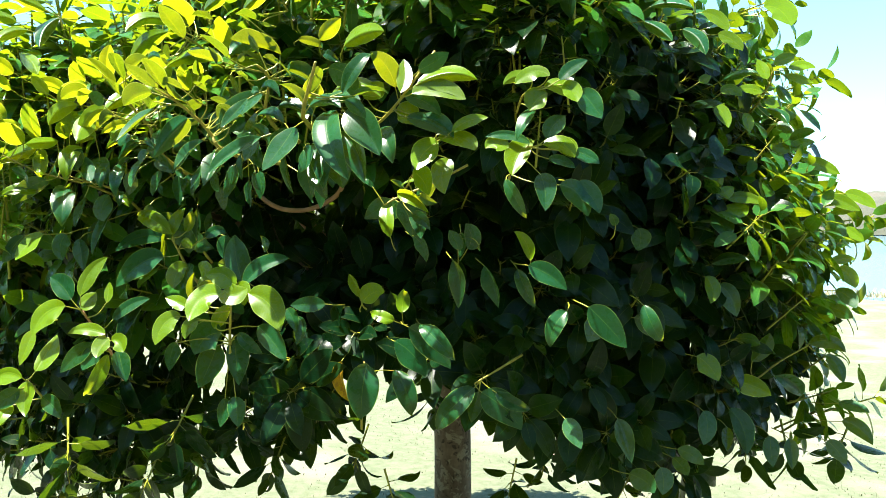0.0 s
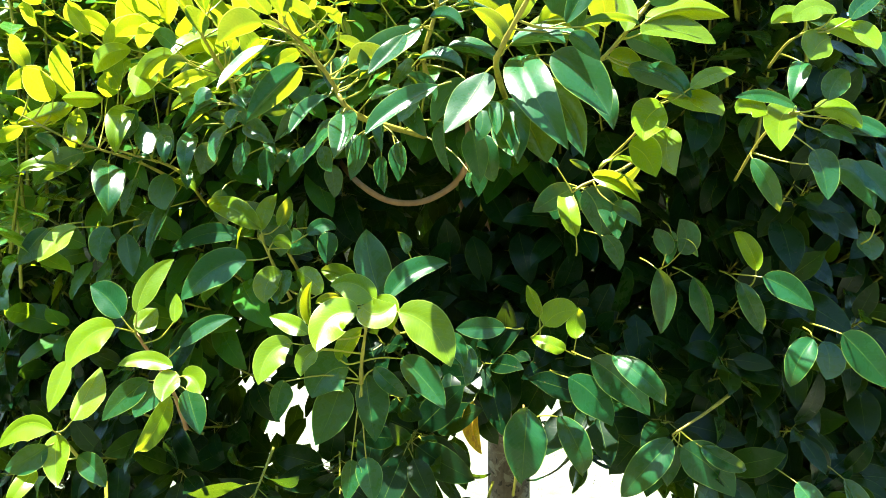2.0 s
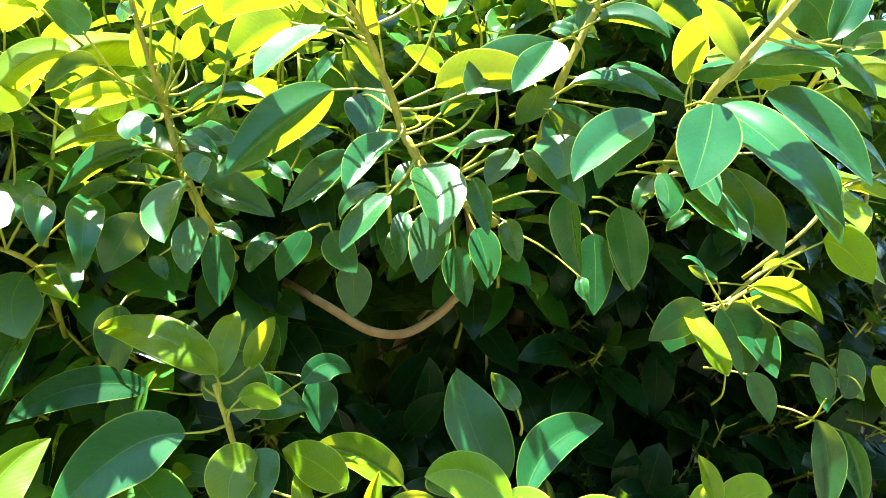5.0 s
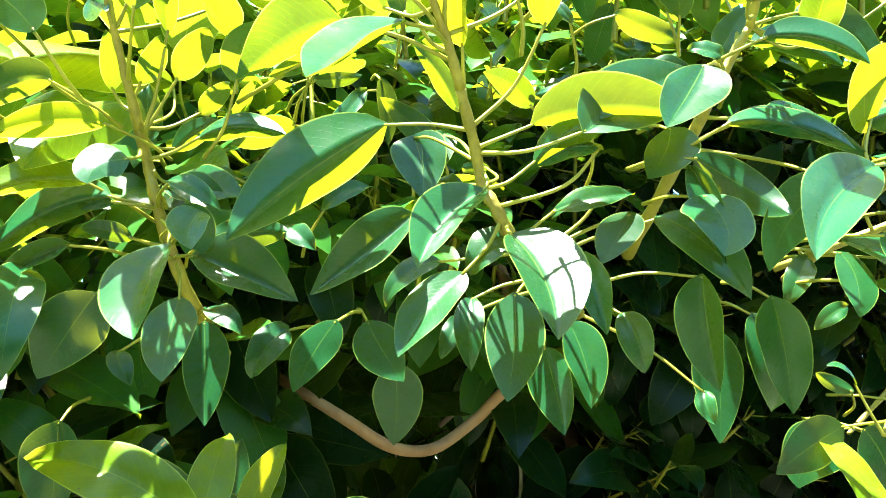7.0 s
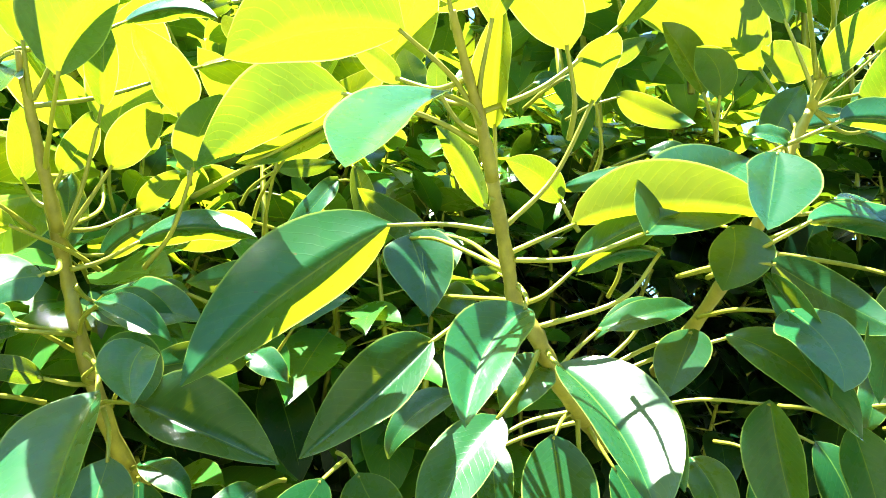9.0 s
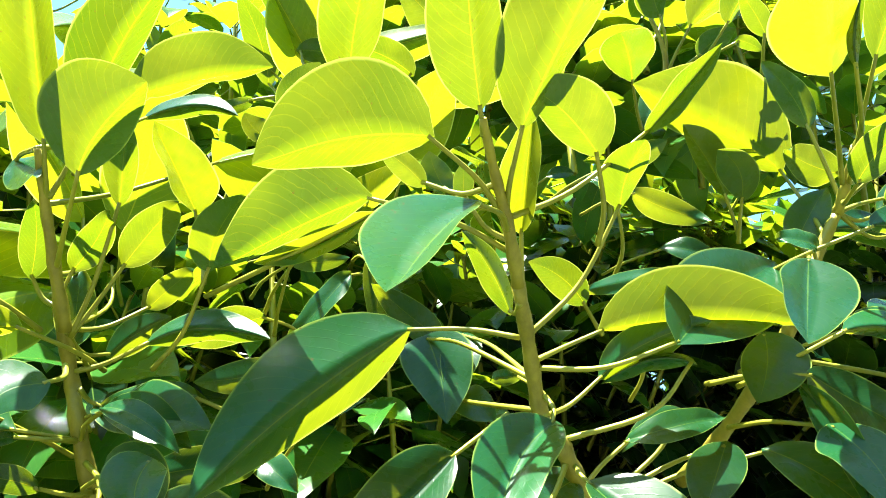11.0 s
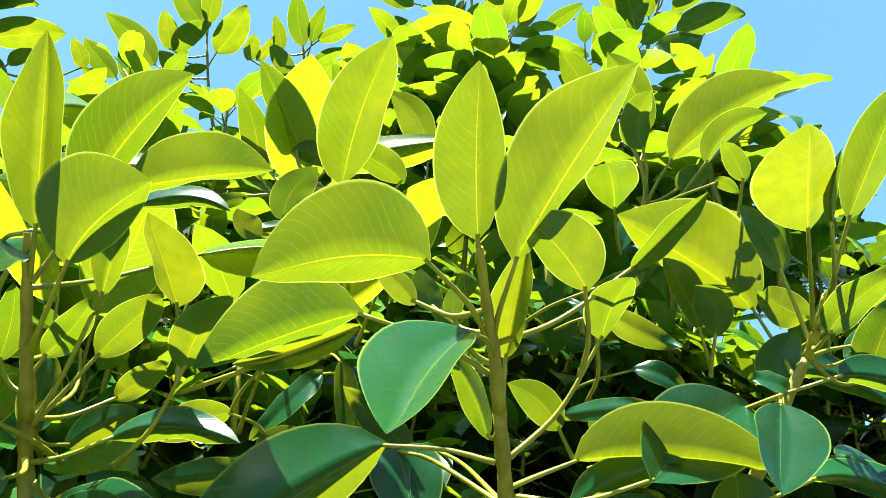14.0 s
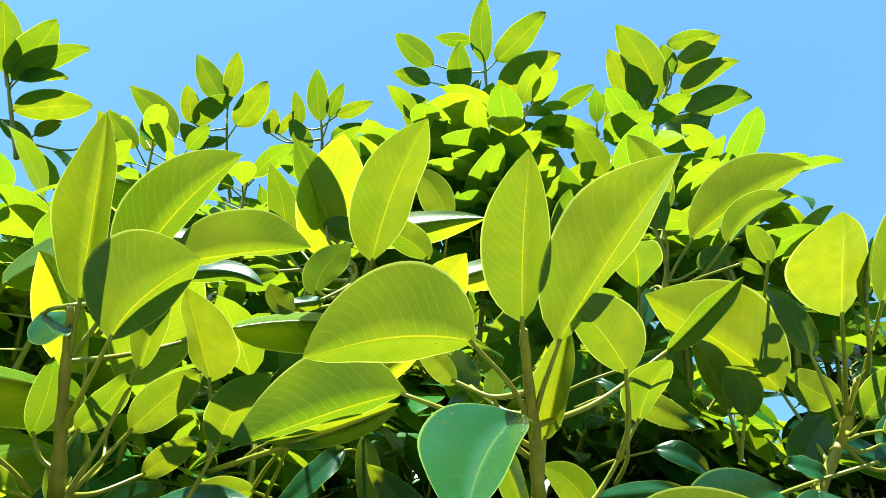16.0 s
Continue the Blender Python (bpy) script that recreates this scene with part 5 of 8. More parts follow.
bent_leaf(low_main, (-0.449, 2.127, 1.798), (-0.441, 2.135, 1.743), (-0.430, 2.139, 1.689), (-0.026, 0.016, 0.002), (-0.003, -0.022, -0.004), wide=0.4, taper=1.75)
bent_leaf(low_main, (-0.392, 2.100, 1.777), (-0.380, 2.103, 1.726), (-0.372, 2.110, 1.669), (-0.030, 0.004, 0.004), (0.023, -0.014, -0.001), wide=0.4, taper=1.75)
bent_leaf(low_main, (-0.617, 2.194, 1.776), (-0.624, 2.185, 1.727), (-0.639, 2.176, 1.675), (-0.023, 0.014, 0.001), (0.023, -0.014, -0.001), wide=0.4, taper=1.75)
bent_leaf(low_main, (-0.688, 2.263, 1.948), (-0.683, 2.253, 1.913), (-0.684, 2.245, 1.871), (-0.029, 0.012, 0.015), (0.018, -0.020, 0.019), wide=0.4, taper=1.75)
bent_leaf(low_main, (-0.576, 2.210, 1.732), (-0.570, 2.202, 1.691), (-0.567, 2.196, 1.650), (-0.022, 0.012, 0.000), (0.009, -0.016, 0.004), wide=0.4, taper=1.75)
bent_leaf(low_main, (-0.547, 2.208, 1.757), (-0.537, 2.198, 1.715), (-0.538, 2.194, 1.674), (-0.022, -0.001, -0.001), (0.016, -0.013, 0.016), wide=0.4, taper=1.75)
bent_leaf(low_main, (-0.581, 2.144, 1.806), (-0.573, 2.131, 1.767), (-0.572, 2.123, 1.728), (-0.019, 0.002, -0.007), (0.003, -0.017, 0.002), wide=0.4, taper=1.75)
bent_leaf(low_main, (-0.691, 2.294, 1.720), (-0.684, 2.302, 1.681), (-0.683, 2.313, 1.644), (-0.021, 0.011, 0.000), (0.022, -0.012, 0.002), wide=0.4, taper=1.75)
bent_leaf(low_main, (-0.908, 2.322, 1.875), (-0.881, 2.300, 1.860), (-0.858, 2.280, 1.843), (0.005, -0.008, 0.018), (-0.004, -0.011, -0.013), wide=0.4, taper=1.75)
bent_leaf(low_main, (-0.522, 2.051, 1.838), (-0.523, 2.029, 1.804), (-0.540, 2.020, 1.774), (-0.031, 0.014, 0.010), (0.021, -0.012, 0.004), wide=0.4, taper=1.75)
bent_leaf(low_main, (-0.492, 2.034, 1.904), (-0.458, 2.004, 1.895), (-0.422, 1.977, 1.869), (0.012, 0.007, 0.023), (0.022, 0.012, -0.002), wide=0.4, taper=1.75)
bent_leaf(low_main, (-0.486, 2.000, 1.969), (-0.451, 1.970, 1.959), (-0.425, 1.951, 1.933), (0.006, 0.001, 0.023), (0.011, 0.014, 0.002), wide=0.4, taper=1.75)
bent_leaf(low_main, (-0.521, 2.064, 1.870), (-0.509, 2.052, 1.830), (-0.508, 2.046, 1.777), (-0.005, -0.017, -0.006), (-0.025, -0.002, -0.009), wide=0.4, taper=1.75)
bent_leaf(low_main, (-0.507, 2.031, 1.897), (-0.473, 2.009, 1.897), (-0.431, 1.990, 1.879), (0.015, 0.006, 0.017), (0.014, 0.014, -0.001))
bent_leaf(low_main, (-0.620, 2.078, 1.884), (-0.570, 2.075, 1.923), (-0.493, 2.070, 1.971), (-0.034, 0.003, 0.022), (0.025, -0.026, -0.017))
bent_leaf(left_low, (-0.908, 2.266, 1.802), (-0.925, 2.245, 1.752), (-0.929, 2.219, 1.712), (-0.034, 0.021, 0.002), (0.005, -0.026, -0.008), stalk=(-0.911, 2.327, 1.840), wide=0.4, taper=1.75)
bent_leaf(left_low, (-0.887, 2.331, 1.773), (-0.895, 2.318, 1.735), (-0.899, 2.297, 1.691), (-0.022, 0.014, 0.001), (0.020, -0.014, 0.002), stalk=(-0.891, 2.354, 1.809), wide=0.4, taper=1.75)
bent_leaf(left_low, (-0.885, 2.291, 1.802), (-0.846, 2.262, 1.779), (-0.806, 2.234, 1.756), (0.007, -0.018, 0.029), (-0.016, -0.008, -0.011), stalk=(-0.893, 2.354, 1.813), wide=0.4, taper=1.75)
bent_leaf(left_low, (-0.889, 2.243, 1.826), (-0.898, 2.233, 1.807), (-0.897, 2.217, 1.784), (-0.018, 0.007, 0.011), (0.013, -0.010, 0.004), wide=0.4, taper=1.75)
bent_leaf(left_low, (-0.957, 2.299, 1.762), (-0.975, 2.319, 1.728), (-0.990, 2.338, 1.692), (-0.031, 0.015, 0.005), (0.030, -0.016, -0.001), wide=0.4, taper=1.75)
bent_leaf(left_low, (-0.853, 2.400, 1.766), (-0.849, 2.394, 1.714), (-0.846, 2.389, 1.662), (-0.022, 0.000, -0.001), (0.021, -0.013, 0.005), wide=0.4, taper=1.75)
bent_leaf(left_low, (-0.970, 2.454, 1.669), (-0.967, 2.466, 1.624), (-0.964, 2.480, 1.572), (-0.033, 0.018, 0.001), (0.020, -0.012, 0.005), wide=0.4, taper=1.75)
bent_leaf(left_low, (-0.954, 2.336, 1.860), (-1.006, 2.368, 1.846), (-1.054, 2.406, 1.804), (-0.007, 0.023, 0.029), (0.006, 0.030, -0.005), wide=0.4, taper=1.75)
bent_leaf(left_low, (-0.947, 2.260, 1.867), (-0.969, 2.259, 1.858), (-0.976, 2.256, 1.839), (-0.021, 0.009, 0.008), (0.012, -0.003, -0.010), stalk=(-0.939, 2.286, 1.888), wide=0.4, taper=1.75)
bent_leaf(left_low, (-0.907, 2.288, 1.826), (-0.890, 2.280, 1.821), (-0.879, 2.280, 1.800), (-0.006, 0.007, -0.013), (0.012, -0.011, 0.015), wide=0.4, taper=1.75)
bent_leaf(right_low, (-0.469, 1.935, 1.830), (-0.548, 1.923, 1.782), (-0.599, 1.904, 1.733), (-0.047, -0.005, -0.001), (-0.012, -0.023, -0.025), stalk=(-0.447, 1.944, 1.838), wide=0.4, taper=1.75)
bent_leaf(right_low, (-0.382, 2.035, 1.804), (-0.379, 2.024, 1.779), (-0.391, 2.019, 1.742), (-0.014, 0.007, 0.000), (0.019, -0.007, -0.011), wide=0.4, taper=1.75)
bent_leaf(right_low, (-0.370, 2.002, 1.812), (-0.362, 1.984, 1.787), (-0.360, 1.967, 1.747), (-0.006, 0.013, -0.003), (0.017, -0.004, 0.012), wide=0.4, taper=1.75)
bent_leaf(right_low, (-0.409, 2.005, 1.856), (-0.451, 2.021, 1.822), (-0.473, 2.035, 1.774), (-0.029, 0.007, 0.003), (0.026, -0.006, -0.005), wide=0.4, taper=1.75)
bent_leaf(right_low, (-0.450, 2.032, 1.921), (-0.402, 2.019, 1.922), (-0.344, 2.009, 1.889), (0.017, 0.017, 0.020), (0.005, 0.023, -0.007), wide=0.4, taper=1.75)
bent_leaf(low_r, (-0.362, 2.200, 1.764), (-0.360, 2.203, 1.700), (-0.363, 2.208, 1.646), (-0.026, 0.012, 0.007), (0.021, -0.015, 0.012), wide=0.4, taper=1.75)
bent_leaf(low_r, (-0.386, 1.934, 1.855), (-0.414, 1.920, 1.804), (-0.461, 1.900, 1.738), (-0.035, 0.008, 0.006), (0.042, -0.012, 0.008), wide=0.4, taper=1.75)
bent_leaf(low_r, (-0.312, 2.046, 1.812), (-0.286, 2.011, 1.764), (-0.265, 1.969, 1.695), (-0.038, -0.011, -0.001), (0.048, -0.016, 0.022), wide=0.4, taper=1.75)
bent_leaf(low_r, (-0.355, 2.024, 1.777), (-0.338, 1.989, 1.740), (-0.326, 1.956, 1.704), (-0.018, -0.014, -0.015), (0.022, -0.009, 0.019), wide=0.4, taper=1.75)
bent_leaf(low_r, (-0.258, 1.974, 1.902), (-0.203, 1.945, 1.851), (-0.161, 1.920, 1.778), (0.033, -0.013, 0.026), (-0.040, -0.018, -0.022), wide=0.4, taper=1.75)
bent_leaf(low_r, (-0.272, 2.005, 1.851), (-0.224, 1.967, 1.790), (-0.202, 1.937, 1.707), (0.019, -0.027, 0.010), (-0.039, -0.024, -0.018), wide=0.4, taper=1.75)
bent_leaf(low_r, (-0.083, 2.052, 1.746), (-0.055, 2.035, 1.724), (-0.037, 2.021, 1.680), (0.016, -0.009, 0.033), (-0.016, 0.008, -0.021), mat=LEAF_YOUNG_LIT, wide=0.4, taper=1.75)
bent_leaf(low_r, (-0.151, 2.215, 1.671), (-0.194, 2.231, 1.647), (-0.237, 2.248, 1.617), (-0.015, -0.000, 0.025), (0.015, -0.000, -0.024), wide=0.4, taper=1.75)
bent_leaf(low_r, (-0.131, 2.141, 1.691), (-0.079, 2.118, 1.678), (-0.038, 2.103, 1.633), (-0.010, -0.021, 0.017), (-0.022, -0.015, -0.017), mat=LEAF_YOUNG_LIT, wide=0.4, taper=1.75)
bent_leaf(low_r, (-0.087, 2.138, 1.631), (-0.055, 2.121, 1.614), (-0.035, 2.110, 1.584), (0.003, -0.004, 0.019), (-0.017, -0.001, -0.011), wide=0.4, taper=1.75)
bent_leaf(low_r, (0.046, 2.179, 1.524), (0.039, 2.177, 1.551), (0.020, 2.177, 1.583), (-0.019, 0.005, -0.000), (0.022, -0.006, 0.002))
bent_leaf(low_r, (0.073, 2.172, 1.529), (0.084, 2.164, 1.566), (0.066, 2.162, 1.602), (-0.019, 0.004, 0.004), (0.030, -0.007, -0.004))
bent_leaf(low_r, (0.030, 2.189, 1.496), (0.052, 2.193, 1.433), (0.048, 2.208, 1.350), (-0.032, 0.004, -0.018), (0.014, -0.024, 0.002), wide=0.4, taper=1.75)
bent_leaf(low_r, (0.126, 2.224, 1.477), (0.157, 2.225, 1.420), (0.171, 2.233, 1.349), (-0.037, -0.006, -0.008), (0.008, -0.021, -0.007), wide=0.4, taper=1.75)
bent_leaf(lower_mid, (-0.134, 2.241, 1.670), (-0.165, 2.255, 1.641), (-0.184, 2.265, 1.601), (-0.035, 0.016, 0.008), (0.043, -0.020, -0.008), wide=0.4, taper=1.75)
bent_leaf(lower_mid, (-0.084, 2.217, 1.660), (-0.072, 2.198, 1.618), (-0.063, 2.175, 1.557), (-0.029, 0.006, 0.007), (0.027, -0.018, 0.010), wide=0.4, taper=1.75)
bent_leaf(lower_mid, (-0.823, 2.465, 1.564), (-0.884, 2.477, 1.606), (-0.966, 2.506, 1.616), (-0.006, -0.023, 0.034), (-0.013, -0.021, -0.020))
bent_leaf(lower_mid, (-0.818, 2.464, 1.554), (-0.809, 2.445, 1.604), (-0.801, 2.427, 1.654), (-0.022, -0.004, 0.000), (0.018, -0.021, -0.000))
bent_leaf(lower_mid, (-0.770, 2.461, 1.558), (-0.765, 2.445, 1.604), (-0.759, 2.429, 1.646), (-0.020, -0.003, 0.000), (0.011, -0.022, 0.006))
bent_leaf(lower_mid, (-0.131, 2.206, 1.668), (-0.099, 2.205, 1.621), (-0.088, 2.213, 1.557), (-0.034, 0.009, -0.001), (0.050, -0.013, 0.001), wide=0.4, taper=1.75)
bent_leaf(lower_mid, (-0.920, 2.473, 1.553), (-1.012, 2.481, 1.559), (-1.095, 2.476, 1.511), (-0.002, 0.000, 0.025), (0.010, -0.011, -0.024), mat=LEAF_NEAR)
bent_leaf(lower_mid, (-0.705, 2.400, 1.568), (-0.706, 2.390, 1.527), (-0.706, 2.381, 1.490), (-0.023, -0.003, 0.002), (0.027, -0.007, 0.006), mat=LEAF_NEAR, wide=0.4, taper=1.75)
bent_leaf(far_left, (-0.973, 2.338, 1.870), (-1.021, 2.340, 1.864), (-1.061, 2.344, 1.838), (-0.002, 0.006, 0.024), (0.003, 0.021, -0.000), mat=LEAF_YOUNG_LIT)
bent_leaf(far_left, (-0.982, 2.336, 1.811), (-1.011, 2.355, 1.796), (-1.039, 2.376, 1.776), (-0.002, -0.014, 0.013), (0.005, -0.018, -0.009), wide=0.4, taper=1.75)
bent_leaf(far_left, (-0.966, 2.302, 1.915), (-1.012, 2.297, 1.901), (-1.053, 2.290, 1.879), (0.005, -0.003, 0.022), (0.003, 0.021, -0.002), mat=LEAF_YOUNG_LIT)
bent_leaf(far_left, (-1.013, 2.286, 1.937), (-1.044, 2.303, 1.933), (-1.071, 2.325, 1.909), (-0.007, -0.003, 0.021), (0.005, 0.013, -0.007), wide=0.4, taper=1.75)
bent_leaf(far_left, (-1.079, 2.400, 1.698), (-1.090, 2.375, 1.655), (-1.072, 2.343, 1.610), (-0.032, 0.007, 0.008), (0.036, -0.008, -0.008), wide=0.4, taper=1.75)
bent_leaf(far_left, (-1.160, 2.406, 1.690), (-1.164, 2.378, 1.643), (-1.163, 2.345, 1.592), (-0.021, -0.000, -0.010), (0.020, -0.008, 0.017), wide=0.4, taper=1.75)
bent_leaf(far_left, (-1.063, 2.424, 1.661), (-1.094, 2.385, 1.586), (-1.107, 2.338, 1.503), (-0.026, -0.018, -0.010), (0.026, -0.047, 0.007), wide=0.4, taper=1.75)
bent_leaf(far_left, (-1.044, 2.302, 1.956), (-1.093, 2.303, 1.936), (-1.131, 2.303, 1.866), (-0.004, 0.006, 0.033), (0.009, 0.020, -0.014), mat=LEAF_YOUNG_LIT, wide=0.4, taper=1.75)
bent_leaf(far_left, (-1.157, 2.360, 1.775), (-1.159, 2.356, 1.804), (-1.136, 2.345, 1.839), (-0.031, 0.008, -0.001), (0.023, -0.005, -0.004))
bent_leaf(far_left, (-1.103, 2.324, 1.737), (-1.125, 2.353, 1.780), (-1.142, 2.378, 1.820), (-0.021, -0.001, -0.002), (0.030, -0.006, -0.008))
bent_leaf(far_left, (-1.088, 2.285, 2.005), (-1.122, 2.262, 2.004), (-1.148, 2.245, 1.977), (0.002, -0.005, 0.028), (-0.001, 0.010, -0.015), mat=LEAF_YOUNG_LIT)
bent_leaf(far_left, (-1.030, 2.257, 1.962), (-1.055, 2.260, 1.986), (-1.077, 2.265, 1.989), (0.013, -0.006, 0.018), (-0.005, 0.004, -0.016))
bent_leaf(far_left, (-1.106, 2.377, 1.878), (-1.151, 2.392, 1.883), (-1.192, 2.412, 1.860), (-0.005, 0.015, 0.021), (0.001, 0.018, -0.011), mat=LEAF_YOUNG_LIT)
bent_leaf(far_left, (-1.216, 2.391, 1.571), (-1.230, 2.381, 1.530), (-1.214, 2.368, 1.486), (-0.026, -0.003, 0.006), (0.036, -0.008, 0.011), mat=LEAF_NEAR, wide=0.4, taper=1.75)
bent_leaf(far_left, (-1.179, 2.400, 1.556), (-1.165, 2.384, 1.511), (-1.148, 2.364, 1.456), (-0.026, -0.003, 0.004), (0.030, -0.009, -0.002), mat=LEAF_NEAR, wide=0.4, taper=1.75)
bent_leaf(sprig_c, (-0.868, 2.371, 1.566), (-0.828, 2.363, 1.550), (-0.812, 2.366, 1.507), (-0.034, 0.010, -0.005), (0.042, -0.015, 0.026), wide=0.4, taper=1.75)
bent_leaf(sprig_c, (-0.803, 2.335, 1.477), (-0.805, 2.319, 1.440), (-0.807, 2.298, 1.398), (-0.028, 0.006, 0.008), (0.030, -0.012, 0.028), wide=0.4, taper=1.75)
bent_leaf(sprig_c, (-0.612, 2.306, 1.424), (-0.662, 2.333, 1.460), (-0.718, 2.363, 1.476), (0.006, -0.015, 0.029), (-0.015, -0.016, -0.016), mat=LEAF_YOUNG_LIT)
bent_leaf(sprig_c, (-0.704, 2.262, 1.428), (-0.732, 2.291, 1.458), (-0.771, 2.326, 1.477), (0.015, -0.007, 0.021), (-0.011, 0.007, -0.025), mat=LEAF_YOUNG_LIT)
bent_leaf(sprig_c, (-0.884, 2.348, 1.498), (-0.956, 2.348, 1.479), (-1.030, 2.331, 1.405), (-0.018, 0.003, 0.036), (0.023, -0.020, -0.033), mat=LEAF_NEAR, wide=0.4, taper=1.75)
bent_leaf(sprig_c, (-0.800, 2.323, 1.467), (-0.832, 2.317, 1.449), (-0.834, 2.293, 1.402), (-0.030, 0.001, 0.013), (0.027, -0.015, -0.013), mat=LEAF_YOUNG_LIT, wide=0.4, taper=1.75)
bent_leaf(sprig_c, (-0.746, 2.326, 1.558), (-0.713, 2.331, 1.584), (-0.679, 2.326, 1.573), (-0.004, 0.001, 0.014), (0.005, -0.011, -0.021), mat=LEAF_NEAR)
bent_leaf(sprig_b, (-0.590, 2.090, 1.426), (-0.566, 2.068, 1.408), (-0.550, 2.045, 1.375), (-0.018, 0.006, -0.011), (0.033, -0.011, 0.017), mat=LEAF_YOUNG_LIT, wide=0.4, taper=1.75)
bent_leaf(sprig_b, (-0.709, 2.136, 1.369), (-0.719, 2.130, 1.419), (-0.711, 2.120, 1.464), (-0.016, -0.014, -0.002), (0.007, -0.023, 0.003), mat=LEAF_YOUNG_LIT)
bent_leaf(sprig_b, (-0.232, 2.131, 1.376), (-0.199, 2.117, 1.405), (-0.166, 2.107, 1.406), (-0.010, -0.002, 0.031), (0.005, 0.003, -0.025), mat=LEAF_YOUNG_LIT)
bent_leaf(sprig_b, (-0.240, 2.132, 1.391), (-0.250, 2.129, 1.424), (-0.269, 2.127, 1.460), (-0.019, -0.006, 0.001), (0.008, -0.013, 0.005), mat=LEAF_YOUNG_LIT)
bent_leaf(sprig_b, (-0.572, 2.112, 1.436), (-0.595, 2.134, 1.505), (-0.605, 2.154, 1.571), (-0.033, -0.006, -0.003), (0.042, -0.011, 0.004), mat=LEAF_NEAR)
bent_leaf(sprig_b, (-0.559, 2.082, 1.426), (-0.511, 2.099, 1.481), (-0.436, 2.102, 1.504), (-0.012, 0.004, 0.028), (0.021, -0.008, -0.005), mat=LEAF_NEAR)
bent_leaf(sprig_b, (-0.582, 2.072, 1.427), (-0.621, 2.090, 1.460), (-0.672, 2.092, 1.457), (0.012, 0.003, 0.019), (-0.010, -0.027, -0.039), mat=LEAF_YOUNG_LIT)
bent_leaf(sprig_b, (-0.437, 2.067, 1.366), (-0.417, 2.056, 1.339), (-0.405, 2.042, 1.303), (0.013, -0.001, 0.014), (-0.014, -0.007, -0.010), mat=LEAF_NEAR, wide=0.4, taper=1.75)
bent_leaf(sprig_b, (-0.740, 2.259, 1.359), (-0.748, 2.295, 1.406), (-0.745, 2.330, 1.456), (-0.015, -0.002, 0.000), (0.016, -0.007, -0.003), mat=LEAF_YOUNG_LIT)
bent_leaf(sprig_b, (-0.324, 2.050, 1.380), (-0.374, 2.053, 1.379), (-0.423, 2.056, 1.376), (-0.000, 0.000, 0.022), (-0.001, -0.010, -0.021), mat=LEAF_NEAR)
bent_leaf(sprig_b_far, (-0.617, 2.101, 1.432), (-0.618, 2.099, 1.449), (-0.616, 2.095, 1.465), (-0.045, 0.011, 0.004), (0.029, -0.010, 0.015))
bent_leaf(sprig_b_far, (-0.607, 2.054, 1.421), (-0.580, 2.043, 1.407), (-0.542, 2.051, 1.425), (-0.012, 0.011, 0.031), (0.004, -0.023, -0.027), mat=LEAF_YOUNG_LIT)
bent_leaf(sprig_b_far, (-0.613, 2.050, 1.406), (-0.668, 2.047, 1.396), (-0.691, 2.004, 1.337), (-0.015, 0.016, 0.031), (0.027, -0.035, -0.030), mat=LEAF_YOUNG_LIT, wide=0.4, taper=1.75)
bent_leaf(sprig_b_far, (-0.537, 2.040, 1.411), (-0.474, 2.021, 1.382), (-0.436, 1.983, 1.313), (0.021, 0.007, 0.036), (-0.031, -0.020, -0.025), mat=LEAF_YOUNG_LIT, wide=0.4, taper=1.75)
bent_leaf(sprig_b_far, (-0.747, 2.107, 1.340), (-0.791, 2.098, 1.319), (-0.807, 2.068, 1.263), (-0.019, 0.006, 0.019), (0.030, -0.021, -0.018), mat=LEAF_YOUNG_LIT, wide=0.4, taper=1.75)
bent_leaf(sprig_b_far, (-0.694, 2.100, 1.329), (-0.720, 2.093, 1.311), (-0.726, 2.078, 1.277), (-0.015, 0.003, 0.014), (0.022, -0.009, -0.004), mat=LEAF_YOUNG_LIT, wide=0.4, taper=1.75)
bent_leaf(sprig_b_far, (-0.713, 2.091, 1.359), (-0.757, 2.107, 1.380), (-0.795, 2.117, 1.391), (0.007, 0.005, 0.018), (-0.009, -0.013, -0.014), mat=LEAF_YOUNG_LIT)
bent_leaf(sprig_b_far, (-0.633, 2.115, 1.290), (-0.679, 2.113, 1.277), (-0.706, 2.099, 1.230), (-0.028, 0.004, 0.036), (0.039, -0.025, -0.028), mat=LEAF_NEAR, wide=0.4, taper=1.75)
bent_leaf(sprig_b_far, (-0.650, 2.125, 1.255), (-0.671, 2.112, 1.192), (-0.698, 2.101, 1.135), (-0.037, -0.003, 0.013), (0.043, -0.013, -0.001), mat=LEAF_NEAR, wide=0.4, taper=1.75)
bent_leaf(sprig_b_far, (-0.601, 2.128, 1.274), (-0.590, 2.107, 1.206), (-0.578, 2.087, 1.145), (-0.027, -0.004, 0.001), (0.041, -0.009, 0.013), mat=LEAF_NEAR, wide=0.4, taper=1.75)
bent_leaf(sprig_b_far, (-0.528, 2.111, 1.311), (-0.476, 2.089, 1.262), (-0.440, 2.068, 1.214), (0.019, 0.001, 0.028), (-0.025, -0.009, -0.012), mat=LEAF_NEAR, wide=0.4, taper=1.75)
bent_leaf(sprig_b_far, (-0.598, 2.122, 1.106), (-0.590, 2.105, 1.068), (-0.580, 2.085, 1.024), (-0.027, -0.002, 0.007), (0.029, -0.008, 0.002), mat=LEAF_NEAR, wide=0.4, taper=1.75)
